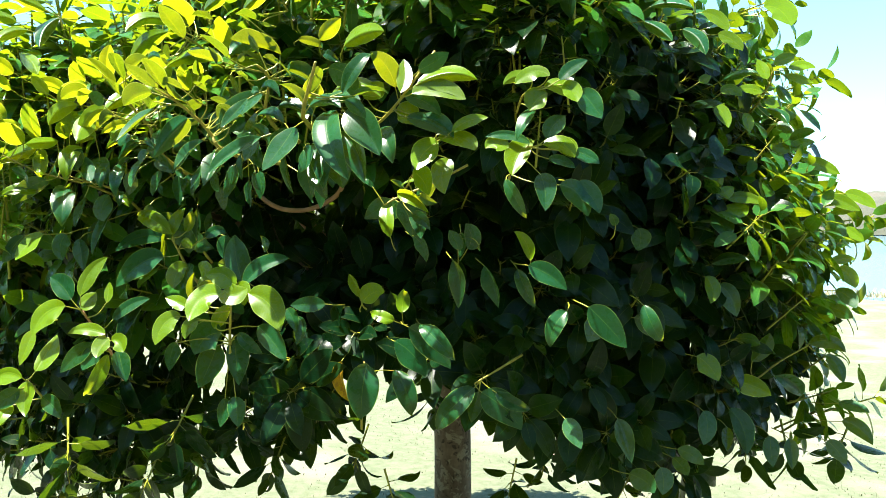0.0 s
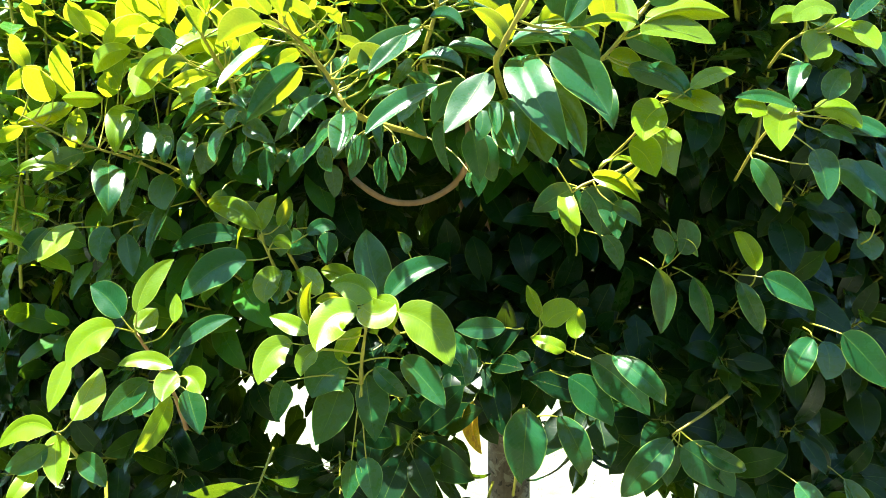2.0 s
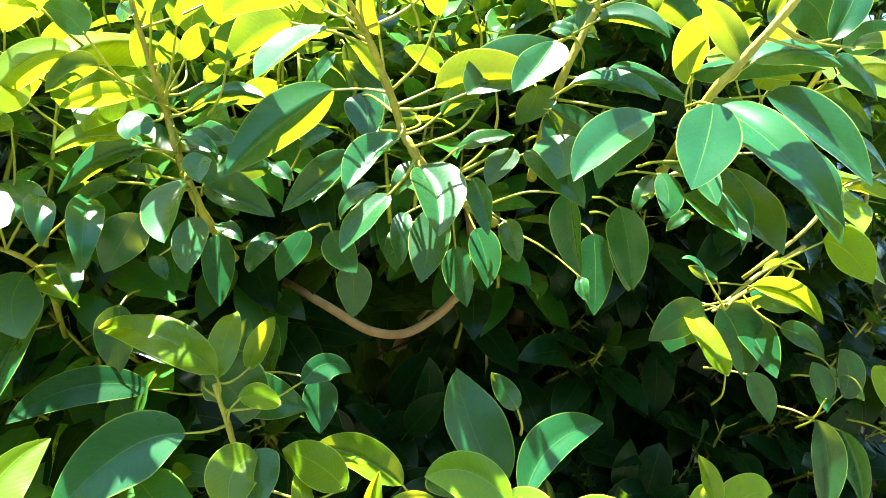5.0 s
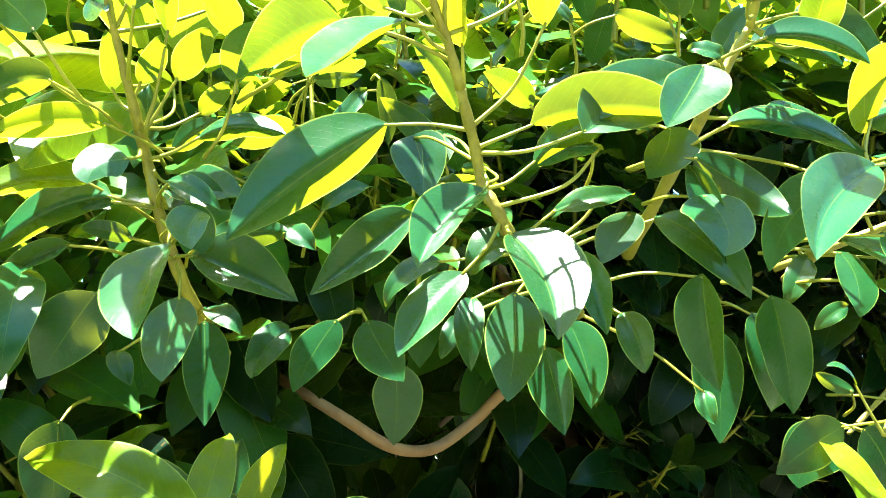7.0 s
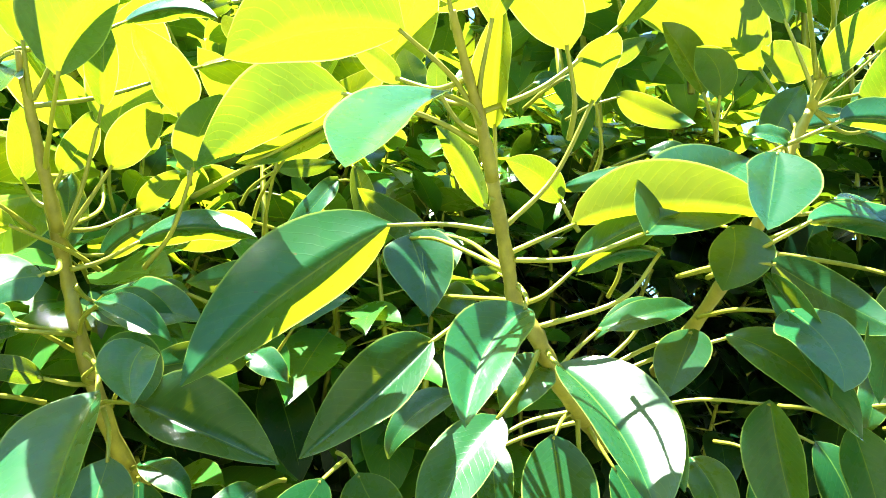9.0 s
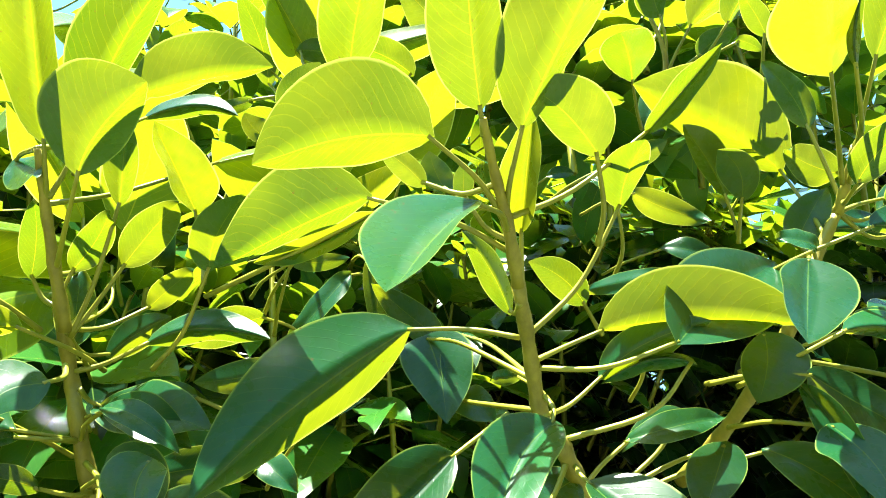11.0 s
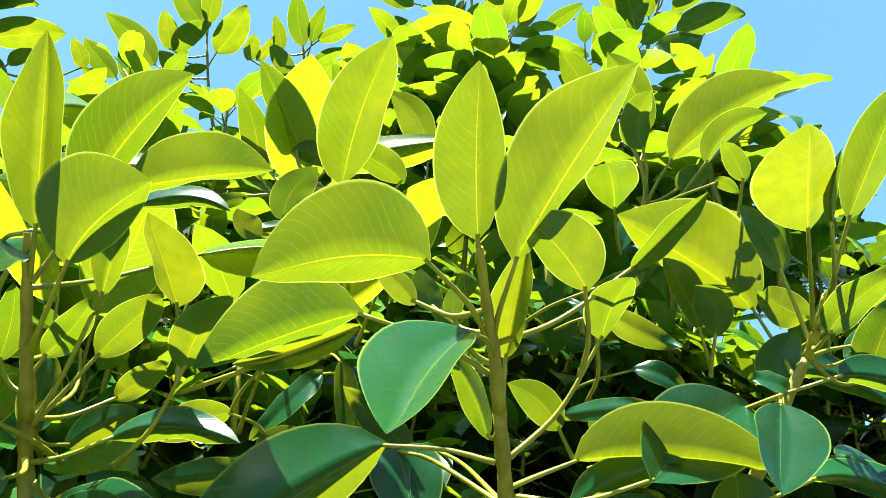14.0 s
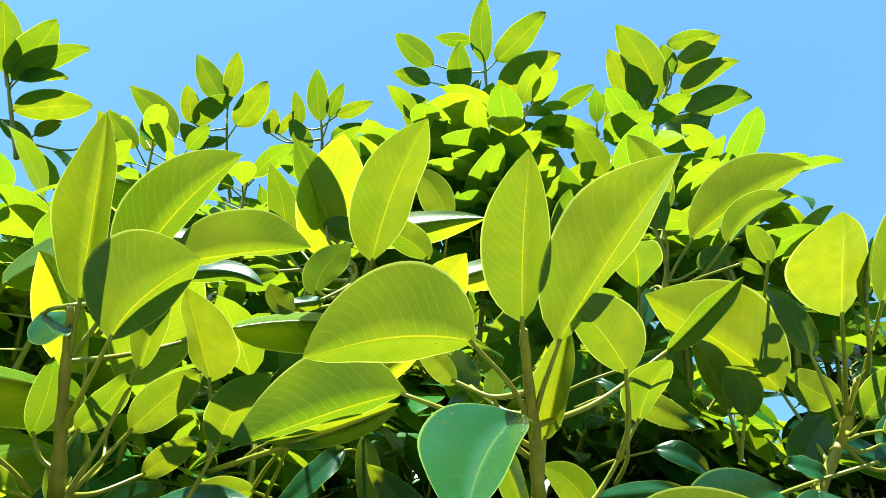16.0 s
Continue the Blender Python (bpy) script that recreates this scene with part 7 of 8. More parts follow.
bent_leaf(rim_top, (1.189, 2.673, 2.172), (1.237, 2.686, 2.197), (1.277, 2.694, 2.213), (-0.008, 0.006, 0.022), (0.004, -0.013, -0.019), mat=LEAF_YOUNG_LIT)
bent_leaf(rim_top, (1.257, 2.705, 2.164), (1.311, 2.715, 2.181), (1.356, 2.707, 2.167), (0.003, 0.008, 0.018), (-0.009, -0.019, -0.024), mat=LEAF_YOUNG_LIT)
bent_leaf(rim_top, (1.251, 2.710, 2.143), (1.296, 2.703, 2.127), (1.342, 2.698, 2.114), (0.006, 0.003, 0.015), (-0.011, -0.012, -0.018), mat=LEAF_YOUNG_LIT)
bent_leaf(rim_top, (1.149, 2.639, 2.113), (1.143, 2.665, 2.160), (1.132, 2.683, 2.194), (-0.024, -0.010, -0.010), (0.020, -0.000, 0.008), mat=LEAF_YOUNG_LIT)
bent_leaf(rim_top, (1.148, 2.653, 2.072), (1.099, 2.662, 2.085), (1.054, 2.662, 2.085), (0.005, 0.008, 0.018), (-0.009, -0.017, -0.021), mat=LEAF_YOUNG_LIT)
bent_leaf(rim_top, (0.955, 2.554, 2.050), (0.991, 2.561, 2.067), (1.027, 2.548, 2.038), (0.007, 0.004, 0.016), (-0.016, -0.017, -0.026), mat=LEAF_YOUNG_LIT)
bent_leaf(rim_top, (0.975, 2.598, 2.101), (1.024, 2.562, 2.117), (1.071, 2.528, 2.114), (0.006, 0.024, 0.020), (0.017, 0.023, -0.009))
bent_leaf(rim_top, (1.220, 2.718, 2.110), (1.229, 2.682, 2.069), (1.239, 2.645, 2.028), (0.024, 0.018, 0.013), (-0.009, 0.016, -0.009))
bent_leaf(rim_top, (1.155, 2.669, 2.048), (1.175, 2.660, 2.035), (1.202, 2.652, 2.021), (0.011, 0.006, 0.015), (-0.017, -0.015, -0.018), mat=LEAF_YOUNG_LIT)
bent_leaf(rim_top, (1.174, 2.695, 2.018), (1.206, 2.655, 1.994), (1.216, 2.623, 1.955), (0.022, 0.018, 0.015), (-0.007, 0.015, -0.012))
bent_leaf(rim_top, (0.932, 2.558, 2.013), (0.958, 2.538, 1.977), (0.965, 2.509, 1.925), (0.022, 0.002, 0.012), (-0.026, -0.012, -0.013), mat=LEAF_YOUNG_LIT, wide=0.4, taper=1.75)
bent_leaf(rim_top, (1.066, 2.628, 1.994), (1.070, 2.608, 1.963), (1.066, 2.579, 1.920), (0.020, 0.001, 0.008), (-0.020, -0.010, -0.009), mat=LEAF_YOUNG_LIT)
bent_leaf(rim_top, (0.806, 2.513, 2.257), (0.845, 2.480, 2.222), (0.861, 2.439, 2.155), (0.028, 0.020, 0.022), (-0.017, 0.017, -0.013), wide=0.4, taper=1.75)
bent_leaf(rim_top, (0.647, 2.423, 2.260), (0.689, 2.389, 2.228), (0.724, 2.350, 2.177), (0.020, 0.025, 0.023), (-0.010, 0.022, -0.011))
bent_leaf(rim_top, (0.881, 2.537, 2.320), (0.932, 2.529, 2.299), (0.959, 2.509, 2.248), (0.021, 0.000, 0.013), (-0.022, -0.013, -0.020), mat=LEAF_YOUNG_LIT)
bent_leaf(rim_top, (0.729, 2.433, 2.252), (0.778, 2.449, 2.284), (0.827, 2.457, 2.301), (-0.006, 0.005, 0.016), (0.004, -0.011, -0.016), mat=LEAF_YOUNG_LIT)
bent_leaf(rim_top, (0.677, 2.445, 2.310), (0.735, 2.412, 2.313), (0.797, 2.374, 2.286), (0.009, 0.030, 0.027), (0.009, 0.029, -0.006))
bent_leaf(rim_top, (0.946, 2.567, 2.255), (0.991, 2.557, 2.232), (1.023, 2.540, 2.191), (0.017, 0.004, 0.020), (-0.024, -0.013, -0.018), mat=LEAF_YOUNG_LIT)
bent_leaf(rim_top, (0.863, 2.506, 2.078), (0.886, 2.512, 2.092), (0.908, 2.516, 2.101), (-0.005, 0.003, 0.014), (0.002, -0.011, -0.017), mat=LEAF_YOUNG_LIT)
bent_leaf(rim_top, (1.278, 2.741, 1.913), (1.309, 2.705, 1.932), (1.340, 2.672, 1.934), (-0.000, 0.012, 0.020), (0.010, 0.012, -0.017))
bent_leaf(rim_top, (1.263, 2.691, 1.869), (1.317, 2.711, 1.898), (1.360, 2.711, 1.898), (-0.007, 0.008, 0.017), (-0.002, -0.018, -0.020), mat=LEAF_YOUNG_LIT)
bent_leaf(rim_top, (1.263, 2.709, 1.887), (1.224, 2.705, 1.879), (1.203, 2.714, 1.896), (0.008, 0.005, 0.019), (-0.013, -0.017, -0.024), mat=LEAF_YOUNG_LIT)
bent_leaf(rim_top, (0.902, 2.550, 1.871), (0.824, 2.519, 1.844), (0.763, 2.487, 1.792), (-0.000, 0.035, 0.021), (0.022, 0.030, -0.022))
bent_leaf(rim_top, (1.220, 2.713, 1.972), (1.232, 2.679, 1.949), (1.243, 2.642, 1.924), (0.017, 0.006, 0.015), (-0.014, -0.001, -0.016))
bent_leaf(rim_mid, (1.333, 2.740, 1.836), (1.392, 2.733, 1.819), (1.457, 2.718, 1.783), (0.012, 0.004, 0.023), (-0.036, -0.014, -0.016), mat=LEAF_YOUNG_LIT)
bent_leaf(rim_mid, (0.913, 2.506, 1.706), (0.933, 2.531, 1.751), (0.942, 2.557, 1.800), (-0.029, -0.005, 0.002), (0.027, -0.001, 0.010), mat=LEAF_YOUNG_LIT)
bent_leaf(rim_mid, (0.937, 2.525, 1.690), (0.969, 2.540, 1.711), (1.003, 2.551, 1.729), (-0.007, 0.007, 0.018), (0.008, -0.019, -0.020), mat=LEAF_YOUNG_LIT)
bent_leaf(rim_mid, (0.978, 2.555, 1.687), (1.045, 2.559, 1.695), (1.115, 2.547, 1.669), (0.002, 0.004, 0.018), (-0.019, -0.014, -0.020), mat=LEAF_YOUNG_LIT)
bent_leaf(rim_mid, (1.160, 2.660, 1.694), (1.211, 2.648, 1.674), (1.257, 2.633, 1.647), (0.016, 0.008, 0.024), (-0.026, -0.018, -0.021), mat=LEAF_YOUNG_LIT)
bent_leaf(rim_mid, (0.982, 2.566, 1.666), (1.014, 2.558, 1.654), (1.059, 2.563, 1.662), (0.010, 0.010, 0.022), (-0.023, -0.030, -0.031), mat=LEAF_YOUNG_LIT)
bent_leaf(rim_mid, (1.080, 2.623, 1.629), (1.115, 2.606, 1.595), (1.123, 2.581, 1.548), (0.034, 0.001, 0.020), (-0.041, -0.017, -0.018), mat=LEAF_YOUNG_LIT, wide=0.4, taper=1.75)
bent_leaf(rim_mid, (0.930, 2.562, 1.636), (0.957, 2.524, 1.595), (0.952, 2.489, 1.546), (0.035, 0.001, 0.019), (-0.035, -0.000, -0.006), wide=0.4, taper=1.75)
bent_leaf(rim_mid, (1.126, 2.630, 1.715), (1.185, 2.641, 1.742), (1.227, 2.645, 1.752), (-0.001, 0.003, 0.016), (-0.002, -0.013, -0.021), mat=LEAF_YOUNG_LIT)
bent_leaf(rim_mid, (1.235, 2.683, 1.738), (1.265, 2.691, 1.753), (1.290, 2.701, 1.772), (-0.012, 0.006, 0.021), (0.006, -0.018, -0.023), mat=LEAF_YOUNG_LIT)
bent_leaf(rim_mid, (1.215, 2.653, 1.534), (1.297, 2.675, 1.581), (1.369, 2.673, 1.576), (-0.008, 0.005, 0.020), (-0.001, -0.014, -0.020), mat=LEAF_YOUNG_LIT)
bent_leaf(rim_mid, (1.227, 2.677, 1.507), (1.305, 2.672, 1.499), (1.362, 2.648, 1.459), (0.017, 0.006, 0.018), (-0.031, -0.017, -0.018), mat=LEAF_YOUNG_LIT)
bent_leaf(rim_mid, (1.219, 2.697, 1.510), (1.220, 2.661, 1.463), (1.199, 2.630, 1.422), (0.032, -0.010, -0.002), (-0.018, 0.000, 0.006), mat=LEAF_YOUNG_LIT, wide=0.4, taper=1.75)
bent_leaf(rim_mid, (1.283, 2.721, 1.455), (1.321, 2.694, 1.405), (1.349, 2.671, 1.362), (0.024, 0.003, 0.018), (-0.019, -0.011, -0.012), mat=LEAF_YOUNG_LIT, wide=0.4, taper=1.75)
bent_leaf(rim_mid, (1.536, 2.831, 1.719), (1.594, 2.819, 1.700), (1.636, 2.793, 1.658), (0.012, 0.011, 0.026), (-0.024, -0.016, -0.018), mat=LEAF_YOUNG_LIT)
bent_leaf(rim_mid, (1.441, 2.789, 1.707), (1.508, 2.778, 1.681), (1.560, 2.765, 1.649), (0.018, 0.003, 0.021), (-0.026, -0.014, -0.019), mat=LEAF_YOUNG_LIT)
bent_leaf(rim_mid, (1.455, 2.781, 1.643), (1.509, 2.788, 1.656), (1.558, 2.786, 1.654), (0.000, 0.005, 0.015), (-0.006, -0.015, -0.019), mat=LEAF_YOUNG_LIT)
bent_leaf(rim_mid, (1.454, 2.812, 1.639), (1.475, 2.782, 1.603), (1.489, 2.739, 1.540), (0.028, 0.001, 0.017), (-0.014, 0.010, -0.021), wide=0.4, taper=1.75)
bent_leaf(rim_mid, (1.544, 2.834, 1.586), (1.572, 2.825, 1.566), (1.601, 2.810, 1.534), (0.012, 0.004, 0.017), (-0.020, -0.013, -0.017), mat=LEAF_YOUNG_LIT)
bent_leaf(rim_mid, (1.454, 2.773, 1.457), (1.509, 2.781, 1.471), (1.553, 2.780, 1.469), (0.001, 0.006, 0.017), (-0.006, -0.015, -0.018), mat=LEAF_YOUNG_LIT)
bent_leaf(rim_mid, (1.510, 2.819, 1.437), (1.541, 2.799, 1.406), (1.552, 2.771, 1.361), (0.024, 0.005, 0.019), (-0.032, -0.019, -0.020), mat=LEAF_YOUNG_LIT)
bent_leaf(rim_mid, (1.501, 2.822, 1.348), (1.531, 2.787, 1.328), (1.542, 2.750, 1.287), (0.021, 0.001, 0.021), (-0.021, -0.001, -0.021))
bent_leaf(rim_mid, (1.468, 2.810, 1.289), (1.501, 2.772, 1.272), (1.526, 2.739, 1.252), (0.011, 0.001, 0.023), (-0.009, -0.001, -0.025))
bent_leaf(rim_mid, (0.930, 2.556, 1.464), (0.982, 2.520, 1.486), (1.030, 2.487, 1.478), (0.005, 0.023, 0.018), (0.008, 0.020, -0.022))
bent_leaf(rim_mid, (0.959, 2.564, 1.393), (0.988, 2.531, 1.353), (0.994, 2.490, 1.288), (0.022, -0.009, 0.018), (-0.033, -0.001, -0.025), wide=0.4, taper=1.75)
bent_leaf(rim_mid, (0.898, 2.527, 1.422), (0.916, 2.504, 1.381), (0.899, 2.476, 1.334), (0.027, -0.000, 0.012), (-0.026, -0.010, -0.007), mat=LEAF_YOUNG_LIT, wide=0.4, taper=1.75)
bent_leaf(rim_mid, (0.636, 2.401, 1.588), (0.635, 2.369, 1.556), (0.614, 2.328, 1.516), (0.034, 0.000, 0.007), (-0.031, -0.000, -0.004), wide=0.4, taper=1.75)
bent_leaf(rim_low, (1.370, 2.756, 1.153), (1.426, 2.722, 1.169), (1.471, 2.685, 1.133), (0.019, 0.021, 0.020), (-0.005, 0.014, -0.028))
bent_leaf(rim_low, (1.454, 2.794, 1.103), (1.477, 2.768, 1.078), (1.484, 2.721, 1.013), (0.031, 0.006, 0.005), (-0.019, 0.008, -0.016), wide=0.4, taper=1.75)
bent_leaf(rim_low, (1.003, 2.556, 1.059), (1.076, 2.547, 1.041), (1.133, 2.532, 1.011), (0.014, 0.007, 0.030), (-0.022, -0.025, -0.030), mat=LEAF_YOUNG_LIT)
bent_leaf(rim_low, (1.004, 2.579, 0.952), (1.041, 2.546, 0.898), (1.038, 2.505, 0.814), (0.039, 0.000, 0.008), (-0.033, -0.019, -0.018), wide=0.4, taper=1.75)
bent_leaf(rim_low, (1.517, 2.818, 0.914), (1.565, 2.780, 0.912), (1.598, 2.747, 0.895), (0.014, 0.018, 0.015), (-0.010, 0.009, -0.022))
bent_leaf(rim_low, (1.537, 2.826, 0.842), (1.585, 2.793, 0.825), (1.616, 2.753, 0.771), (0.023, 0.008, 0.022), (-0.017, 0.007, -0.024), wide=0.4, taper=1.75)
bent_leaf(rim_low, (1.190, 2.665, 0.833), (1.179, 2.634, 0.793), (1.169, 2.592, 0.741), (0.032, 0.000, 0.010), (-0.028, -0.000, -0.006), wide=0.4, taper=1.75)
bent_leaf(rim_low, (1.279, 2.705, 0.812), (1.273, 2.673, 0.771), (1.256, 2.631, 0.718), (0.023, -0.008, 0.007), (-0.031, -0.009, 0.003), wide=0.4, taper=1.75)
bent_leaf(rim_low, (0.895, 2.520, 0.962), (0.897, 2.485, 0.915), (0.871, 2.446, 0.864), (0.033, 0.000, 0.008), (-0.033, -0.000, -0.008), wide=0.4, taper=1.75)
bent_leaf(rim_low, (0.996, 2.567, 0.892), (0.982, 2.531, 0.858), (0.969, 2.495, 0.826), (0.017, -0.010, 0.003), (-0.025, -0.013, 0.004), wide=0.4, taper=1.75)
bent_leaf(rim_low, (0.787, 2.456, 0.848), (0.822, 2.423, 0.839), (0.853, 2.385, 0.816), (0.015, 0.001, 0.021), (-0.022, -0.000, -0.015))
bent_leaf(rim_low, (0.721, 2.424, 0.797), (0.721, 2.390, 0.766), (0.706, 2.352, 0.731), (0.035, 0.000, 0.004), (-0.028, -0.000, -0.004), wide=0.4, taper=1.75)
bent_leaf(rim_low, (0.769, 2.445, 0.823), (0.786, 2.409, 0.806), (0.796, 2.374, 0.786), (0.020, 0.000, 0.013), (-0.019, -0.000, -0.011))
bent_leaf(rim_low, (0.556, 2.330, 0.985), (0.569, 2.297, 0.931), (0.582, 2.256, 0.865), (0.027, -0.010, 0.014), (-0.029, -0.023, -0.000), wide=0.4, taper=1.75)
bent_leaf(rim_low, (0.599, 2.354, 0.799), (0.641, 2.316, 0.788), (0.662, 2.283, 0.762), (0.016, 0.001, 0.027), (-0.023, -0.001, -0.029))
bent_leaf(rim_low, (0.369, 2.212, 1.016), (0.392, 2.176, 0.975), (0.407, 2.149, 0.942), (0.022, 0.001, 0.018), (-0.023, -0.000, -0.013), wide=0.4, taper=1.75)
bent_leaf(rim_low, (1.458, 2.783, 0.780), (1.481, 2.749, 0.751), (1.495, 2.711, 0.712), (0.023, 0.001, 0.021), (-0.023, -0.001, -0.021), wide=0.4, taper=1.75)
bent_leaf(rim_low, (0.618, 2.381, 1.300), (0.660, 2.347, 1.281), (0.687, 2.309, 1.238), (0.027, 0.001, 0.022), (-0.023, -0.001, -0.025))
bent_leaf(rim_low, (0.472, 2.292, 1.324), (0.469, 2.258, 1.285), (0.437, 2.219, 1.246), (0.040, 0.000, 0.003), (-0.036, 0.000, 0.003), wide=0.4, taper=1.75)
bent_leaf(rim_low, (0.864, 2.503, 1.152), (0.899, 2.480, 1.123), (0.918, 2.444, 1.079), (0.029, 0.007, 0.020), (-0.035, -0.025, -0.020), mat=LEAF_YOUNG_LIT, wide=0.4, taper=1.75)
bent_leaf(rim_low, (1.106, 2.635, 1.110), (1.132, 2.603, 1.156), (1.140, 2.568, 1.221), (-0.018, 0.014, 0.014), (0.032, 0.009, -0.014))
bent_leaf(rim_low, (1.030, 2.597, 1.197), (1.064, 2.561, 1.202), (1.091, 2.527, 1.188), (0.005, 0.012, 0.018), (-0.000, -0.001, -0.027))
bent_leaf(rim_low, (1.341, 2.740, 0.963), (1.283, 2.706, 1.023), (1.205, 2.673, 1.051), (0.001, -0.032, 0.027), (-0.027, -0.024, -0.026))




# ---- the mass of the crown ----
class Mass:
    """Collects many small meshes into one."""

    def __init__(self):
        self.v, self.f, self.uv, self.n = [], [], [], 0

    def add(self, verts, faces, uvs):
        self.v.append(verts)
        self.f.append(faces + self.n)
        self.uv.append(uvs)
        self.n += len(verts)

    def make(self, name, mat, parent, label):
        verts = np.concatenate(self.v) - np.array(tree.location)
        faces = np.concatenate(self.f)
        me = bpy.data.meshes.new(name)
        me.vertices.add(len(verts))
        me.vertices.foreach_set("co", verts.astype(np.float32).ravel())
        me.loops.add(faces.size)
        me.loops.foreach_set("vertex_index", faces.astype(np.int32).ravel())
        me.polygons.add(len(faces))
        me.polygons.foreach_set("loop_start", np.arange(0, faces.size, 4, dtype=np.int32))
        me.polygons.foreach_set("use_smooth", np.ones(len(faces), dtype=bool))
        me.update(calc_edges=True)
        if self.uv[0] is not None:
            layer = me.uv_layers.new(name="leaf")
            layer.data.foreach_set("uv", np.concatenate(self.uv)[faces.ravel()].astype(np.float32).ravel())
        me.materials.append(mat)
        ob = new(name, me)
        ob.parent = parent
        return tagged(ob, label, kind="stuff")


TEMPLATES = []
for w, dr, fo, wa in ((0.5, 0.35, 0.3, 0.02), (0.46, 0.6, 0.2, 0.03), (0.54, 0.2, 0.45, 0.04), (0.48, 0.9, 0.35, 0.02), (0.52, 0.1, 0.15, 0.05)):
    tv, tf, tu = leaf_grid(w, dr, fo, wa, n=7, m=1)
    TEMPLATES.append((np.array(tv), np.array(tf), np.array(tu)))
foliage, sunlit_mass, stalks = Mass(), Mass(), Mass()


def frame_of(d, up):
    """Axes with y along d and z as near to up as can be."""
    y = d.normalized()
    x = y.cross(up)
    if x.length < 1e-3:
        x = y.orthogonal()
    x.normalize()
    return x, y, x.cross(y)


def put_leaf(base, d, up, length, rnd, into=None):
    x, y, z = frame_of(d, up)
    t = rnd.choice(TEMPLATES)
    m = np.array((x, y, z)) * length
    (into or foliage).add(t[0] @ m + np.array(base), t[1], t[2])


def stick(a, b, ra, rb, sides=4):
    d = (b - a).normalized()
    s = d.orthogonal().normalized()
    u = d.cross(s)
    ring = [s * math.cos(k * 2 * math.pi / sides) + u * math.sin(k * 2 * math.pi / sides) for k in range(sides)]
    verts = np.array([a + r * ra for r in ring] + [b + r * rb for r in ring])
    faces = np.array([(k, (k + 1) % sides, (k + 1) % sides + sides, k + sides) for k in range(sides)])
    stalks.add(verts, faces, None)


def sprig(tip, d, rnd, leaves=9, size=0.115, into=None):
    """A leafy shoot that ends at tip and points along d."""
    x, y, z = frame_of(d, Vector((0, 0, 1)))
    length = rnd.uniform(0.10, 0.17)
    foot = tip - y * length
    stick(foot - y * 0.05 - Vector((0, 0, 0.02)), tip, 0.005, 0.0025)
    a = rnd.uniform(0, 6.28)
    for k in range(leaves):
        s = k / leaves
        a += 2.4
        tilt = radians(28 + 75 * (1 - s) + rnd.uniform(-12, 12))
        o = x * math.cos(a) + z * math.sin(a)
        ld = y * math.cos(tilt) + o * math.sin(tilt) - Vector((0, 0, 0.35 * (1 - s) + rnd.uniform(0, 0.3)))
        ld.normalize()
        at = foot + y * length * (0.15 + 0.85 * s)
        start = at + ld * rnd.uniform(0.02, 0.04)
        stick(at, start, 0.0018, 0.0012, 3)
        face = y * 0.8 - o * 0.3 + Vector((0, 0, 0.5)) + Vector((rnd.uniform(-.3, .3), rnd.uniform(-.3, .3), 0))
        put_leaf(start, ld, face, size * rnd.uniform(0.7, 1.2) * (0.75 + 0.35 * math.sin(math.pi * min(1, s + 0.15))), rnd, into)


def hanging(at, out, rnd, size=0.12, into=None):
    """A drooping leaf inside the crown; shade or sun is put into its mass's colour."""
    d = Vector((rnd.uniform(-.6, .6), rnd.uniform(-.6, .6), -1)) + out * 0.5
    put_leaf(at, d, out + Vector((rnd.uniform(-.4, .4), rnd.uniform(-.4, .4), 0.5)), size * rnd.uniform(0.8, 1.2), rnd, into)


rnd = random.Random(11)
made = 0
while made < 2300:
    z = rnd.uniform(0.45, 4.05)
    r0 = float(np.interp(z, [p[0] for p in PROFILE], [p[1] for p in PROFILE]))
    if rnd.random() > (r0 + 0.4) / 2.6:
        continue
    a = rnd.uniform(0, 2 * math.pi)
    low = crown_bottom(a)
    if z < low:
        continue
    if math.sin(a) > 0.25 and rnd.random() < 0.35:
        continue
    depth = abs(rnd.gauss(0, 0.16))
    r = crown_radius(z, a) - depth
    if r < 0.02:
        continue
    out = Vector((math.cos(a), math.sin(a), 0))
    p = AXIS + out * r + Vector((0, 0, z))
    if (p.x + 0.45) ** 2 / 0.11 + (p.y - 2.45) ** 2 / 0.18 + (p.z - 1.65) ** 2 / 0.04 < 1:
        continue
    made += 1
    slope = np.interp(z, [0.6, 1.4, 2.4, 3.4, 4.2], [-0.25, 0.25, 0.8, 1.6, 3.0])
    d = out + Vector((rnd.uniform(-.45, .45), rnd.uniform(-.45, .45), slope + rnd.uniform(-.3, .4)))
    # outer and high shoots join the mass whose colour holds the sunlight
    sprig(p, d, rnd, rnd.randint(7, 11), 0.145, into=sunlit_mass if depth < 0.12 and (p.x < -0.15 and z > 1.85 or p.x < -0.8 and z > 1.25 or p.x > 1.2 and z > 1.2) or z > 2.3 else None)
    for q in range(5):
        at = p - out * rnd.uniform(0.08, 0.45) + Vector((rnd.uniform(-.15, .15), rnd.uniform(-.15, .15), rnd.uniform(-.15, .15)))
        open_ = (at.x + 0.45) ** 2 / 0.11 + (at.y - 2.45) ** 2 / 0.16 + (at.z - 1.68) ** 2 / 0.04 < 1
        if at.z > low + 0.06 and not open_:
            hanging(at, out, rnd, 0.14, sunlit_mass if at.z > 2.35 and q % 2 else None)
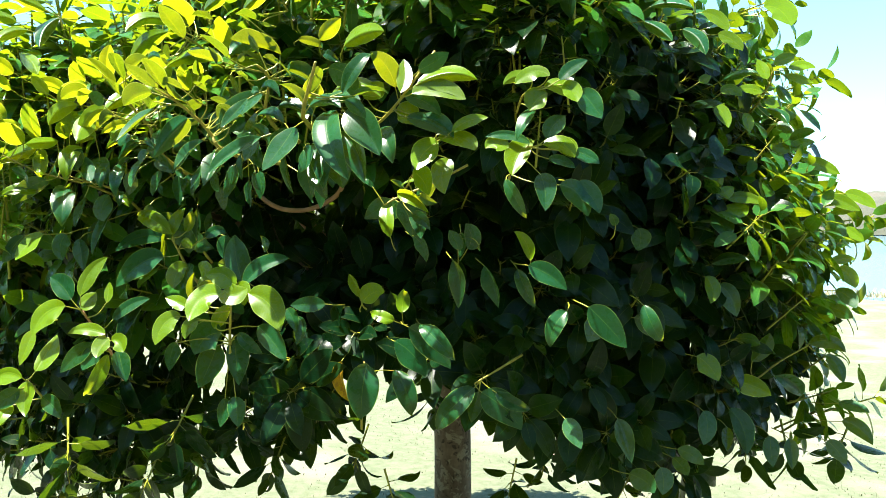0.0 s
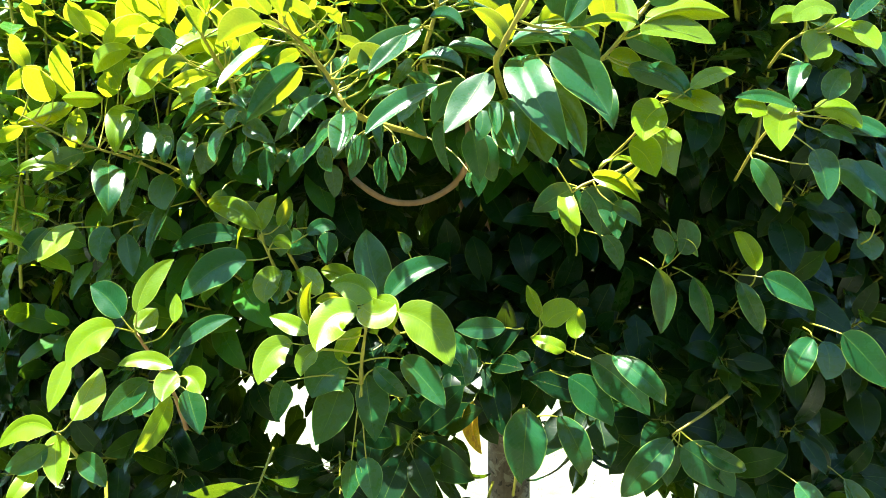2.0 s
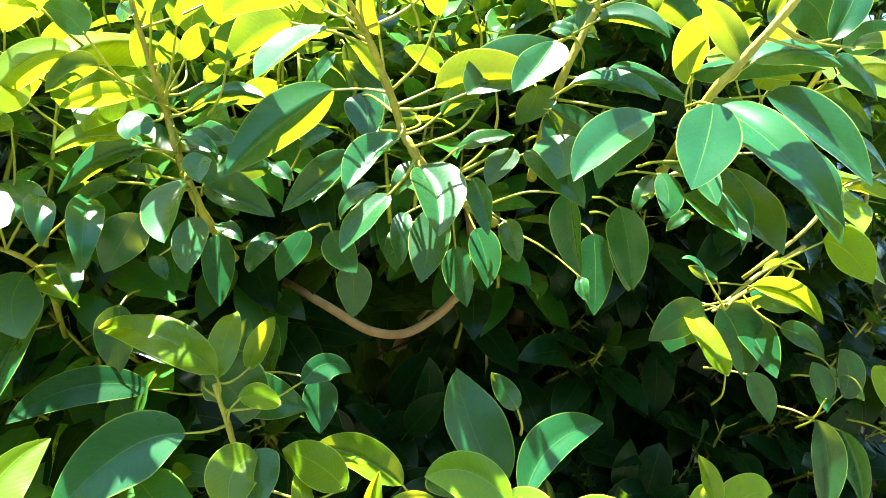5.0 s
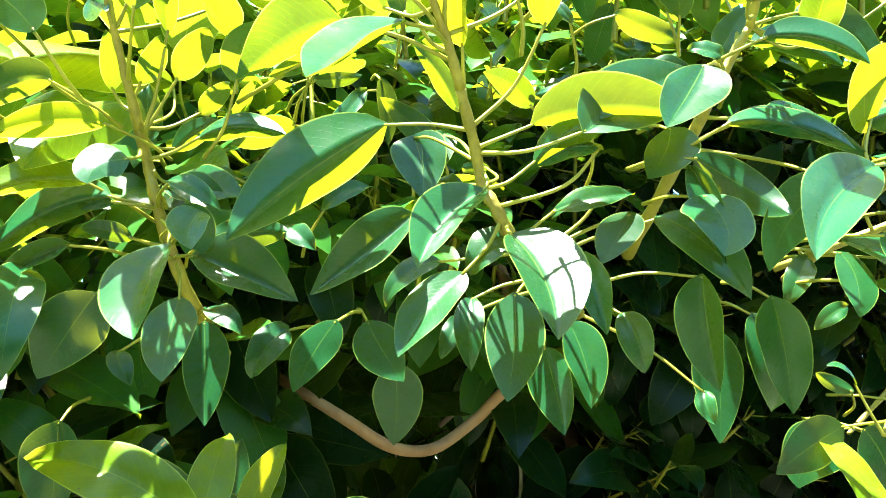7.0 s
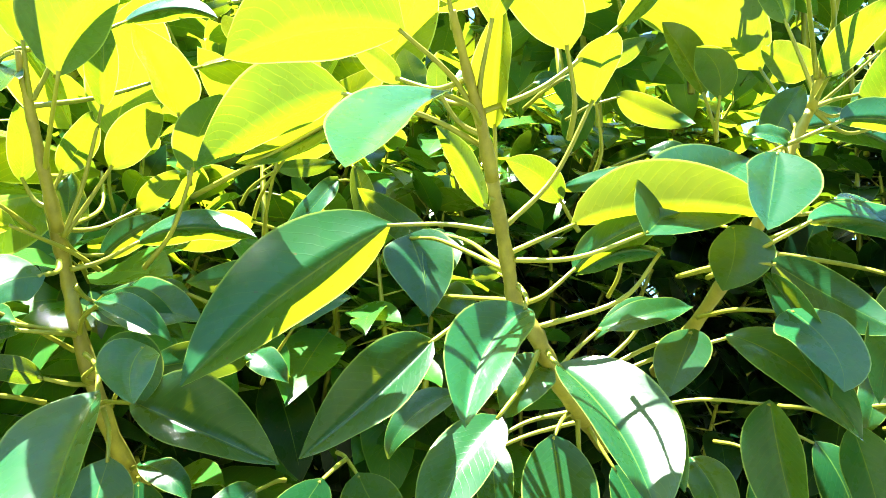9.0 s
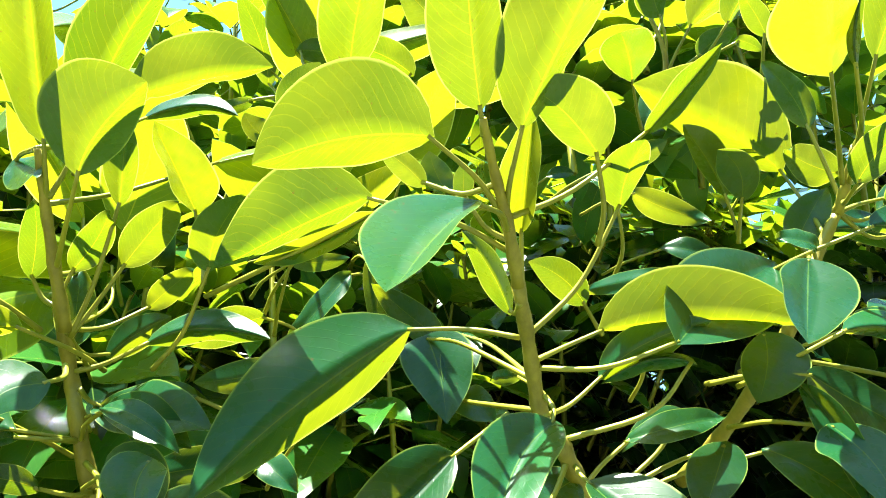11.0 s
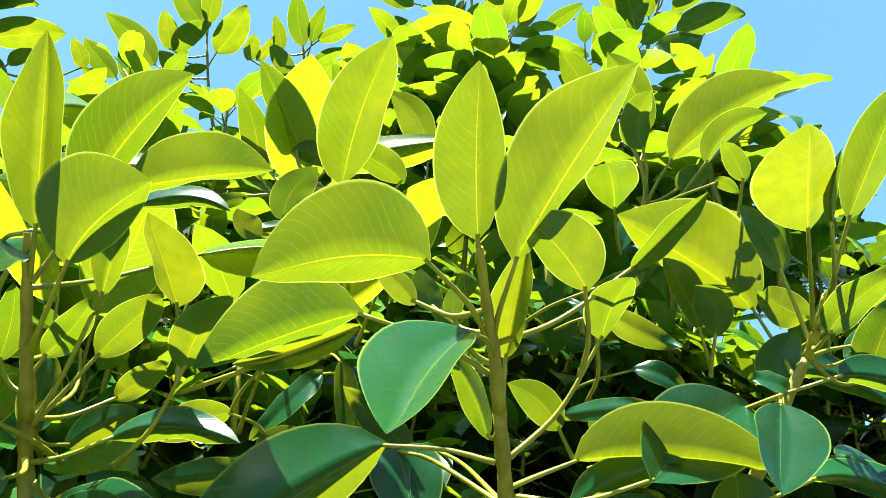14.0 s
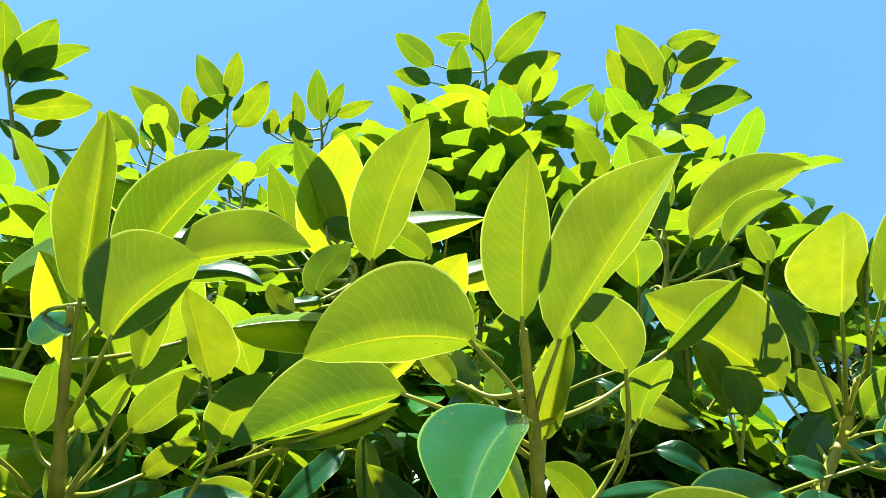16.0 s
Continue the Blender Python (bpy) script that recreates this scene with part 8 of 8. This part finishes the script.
# leaves deep inside, shade-dark in colour, which close the crown against the light behind it
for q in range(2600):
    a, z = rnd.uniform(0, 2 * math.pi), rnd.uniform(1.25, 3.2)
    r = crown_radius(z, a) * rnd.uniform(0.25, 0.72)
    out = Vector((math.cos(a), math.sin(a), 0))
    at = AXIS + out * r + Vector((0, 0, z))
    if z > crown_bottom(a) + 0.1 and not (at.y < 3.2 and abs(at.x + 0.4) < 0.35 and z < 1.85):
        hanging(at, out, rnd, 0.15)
# taller shoots along the top of the crown
TOPS = [(-0.493, 2.531, 2.819), (-0.441, 2.492, 2.847), (-0.378, 2.432, 2.855), (-0.330, 2.392, 2.826), (-0.325, 2.355, 2.705), (-0.233, 2.342, 2.803), (-0.236, 2.291, 2.698), (-0.141, 2.269, 2.801), (-0.139, 2.222, 2.692), (-0.559, 2.540, 2.707), (-0.591, 2.578, 2.696), (-0.433, 2.442, 2.704), (-0.385, 2.385, 2.646), (-0.334, 2.311, 2.600), (-0.083, 2.197, 2.673), (-0.107, 2.155, 2.577), (-0.665, 2.629, 2.703), (-0.719, 2.708, 2.747), (-0.916, 2.824, 2.708), (-0.860, 2.812, 2.754)]
FILL_SHOOTS = [(0.294, 2.247, 2.646), (0.328, 2.232, 2.542), (0.220, 2.252, 2.435), (0.271, 2.222, 2.426), (0.288, 2.268, 2.717), (0.211, 2.268, 2.243), (0.209, 2.287, 2.313), (0.252, 2.288, 2.181), (0.412, 2.183, 2.616), (0.323, 2.245, 2.351)]
LEFT_SHOOTS = [(-1.566, 2.518, 2.152), (-1.489, 2.518, 2.069), (-1.497, 2.417, 1.916), (-1.475, 2.618, 2.234), (-1.512, 2.416, 1.787), (-1.546, 2.619, 2.269), (-1.404, 2.617, 2.130)]
HIGH_SHOOTS = [(-1.437, 2.524, 2.245), (-1.284, 2.525, 2.283), (-1.131, 2.522, 2.188), (-0.899, 2.625, 2.291), (-0.720, 2.626, 2.330), (-0.581, 2.621, 2.171), (-0.422, 2.625, 2.290), (-0.284, 2.621, 2.171), (-1.322, 2.518, 2.074), (-1.058, 2.620, 2.152)]
LOW_SHOOTS = [(-0.314, 2.576, 0.822), (-0.602, 2.575, 0.803), (-0.827, 2.476, 0.833), (-0.977, 2.375, 0.809), (0.240, 2.671, 0.689), (0.364, 2.674, 0.771), (-0.165, 2.571, 0.683), (0.632, 2.670, 0.668), (0.447, 2.679, 0.936), (0.192, 2.582, 1.020), (-0.443, 2.582, 1.001), (-0.026, 2.583, 1.040), (0.818, 2.673, 0.771), (1.365, 2.872, 0.731), (1.596, 2.972, 0.747), (1.147, 2.774, 0.783), (-0.674, 2.481, 0.986), (-0.885, 2.381, 0.974), (-1.165, 2.278, 0.895)]
RIM_SHOOTS = [(1.661, 3.105, 1.712), (1.697, 3.095, 1.428), (1.484, 3.113, 1.948), (1.520, 3.123, 2.256), (1.649, 3.085, 1.121), (1.602, 3.078, 0.908), (1.413, 3.131, 2.493), (1.678, 3.189, 1.252), (1.800, 3.202, 1.642), (1.383, 2.801, 1.594), (1.297, 2.795, 1.424), (1.127, 2.705, 1.718), (1.696, 3.075, 0.837)]

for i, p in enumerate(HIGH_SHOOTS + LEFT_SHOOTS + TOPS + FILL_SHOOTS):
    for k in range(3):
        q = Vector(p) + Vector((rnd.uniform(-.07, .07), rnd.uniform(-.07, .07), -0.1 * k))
        sprig(q, Vector((rnd.uniform(-.2, .2), rnd.uniform(-.3, .1), 1)), rnd, 10, 0.11, sunlit_mass if i < len(HIGH_SHOOTS + LEFT_SHOOTS + TOPS) else None)
# shoots that hang under the open front, dark against the lawn, and those that break the outline
for p in LOW_SHOOTS:
    sprig(Vector(p) - Vector((0, 0, 0.08)), Vector((rnd.uniform(-.5, .5), rnd.uniform(-.6, .2), -0.8)), rnd, 9, 0.13)
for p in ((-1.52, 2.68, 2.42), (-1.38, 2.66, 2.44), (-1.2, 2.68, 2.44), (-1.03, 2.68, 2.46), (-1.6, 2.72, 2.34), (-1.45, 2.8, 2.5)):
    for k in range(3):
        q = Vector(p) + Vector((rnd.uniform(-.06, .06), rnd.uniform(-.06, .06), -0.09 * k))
        sprig(q, Vector((rnd.uniform(-.3, .3), rnd.uniform(-.5, 0), 1)), rnd, 10, 0.125, sunlit_mass)
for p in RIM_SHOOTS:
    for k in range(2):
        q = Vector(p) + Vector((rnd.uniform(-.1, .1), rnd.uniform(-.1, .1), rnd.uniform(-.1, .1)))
        sprig(q, Vector((1, rnd.uniform(-.5, .1), rnd.uniform(0, .7))), rnd, 10, 0.125, sunlit_mass)
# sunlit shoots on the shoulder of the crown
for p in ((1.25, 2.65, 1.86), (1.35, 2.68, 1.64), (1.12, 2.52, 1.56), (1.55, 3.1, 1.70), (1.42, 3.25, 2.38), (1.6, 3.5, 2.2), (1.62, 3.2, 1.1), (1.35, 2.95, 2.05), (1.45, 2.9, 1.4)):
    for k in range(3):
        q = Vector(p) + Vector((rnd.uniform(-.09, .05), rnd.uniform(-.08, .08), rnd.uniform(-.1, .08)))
        sprig(q, Vector((0.7, rnd.uniform(-.7, -.1), rnd.uniform(.5, 1.1))), rnd, 10, 0.12, sunlit_mass)
foliage.make("foliage", LEAF_SHADED, tree, "dense mass of glossy green leaves, shade put into their colour")
sunlit_mass.make("foliage", LEAF_SUNLIT, tree, "pale leaves of the outer shoots, sunlight put into their colour")
stalks.make("shoot_mass", STALK, tree, "thin green shoots and leaf stalks")
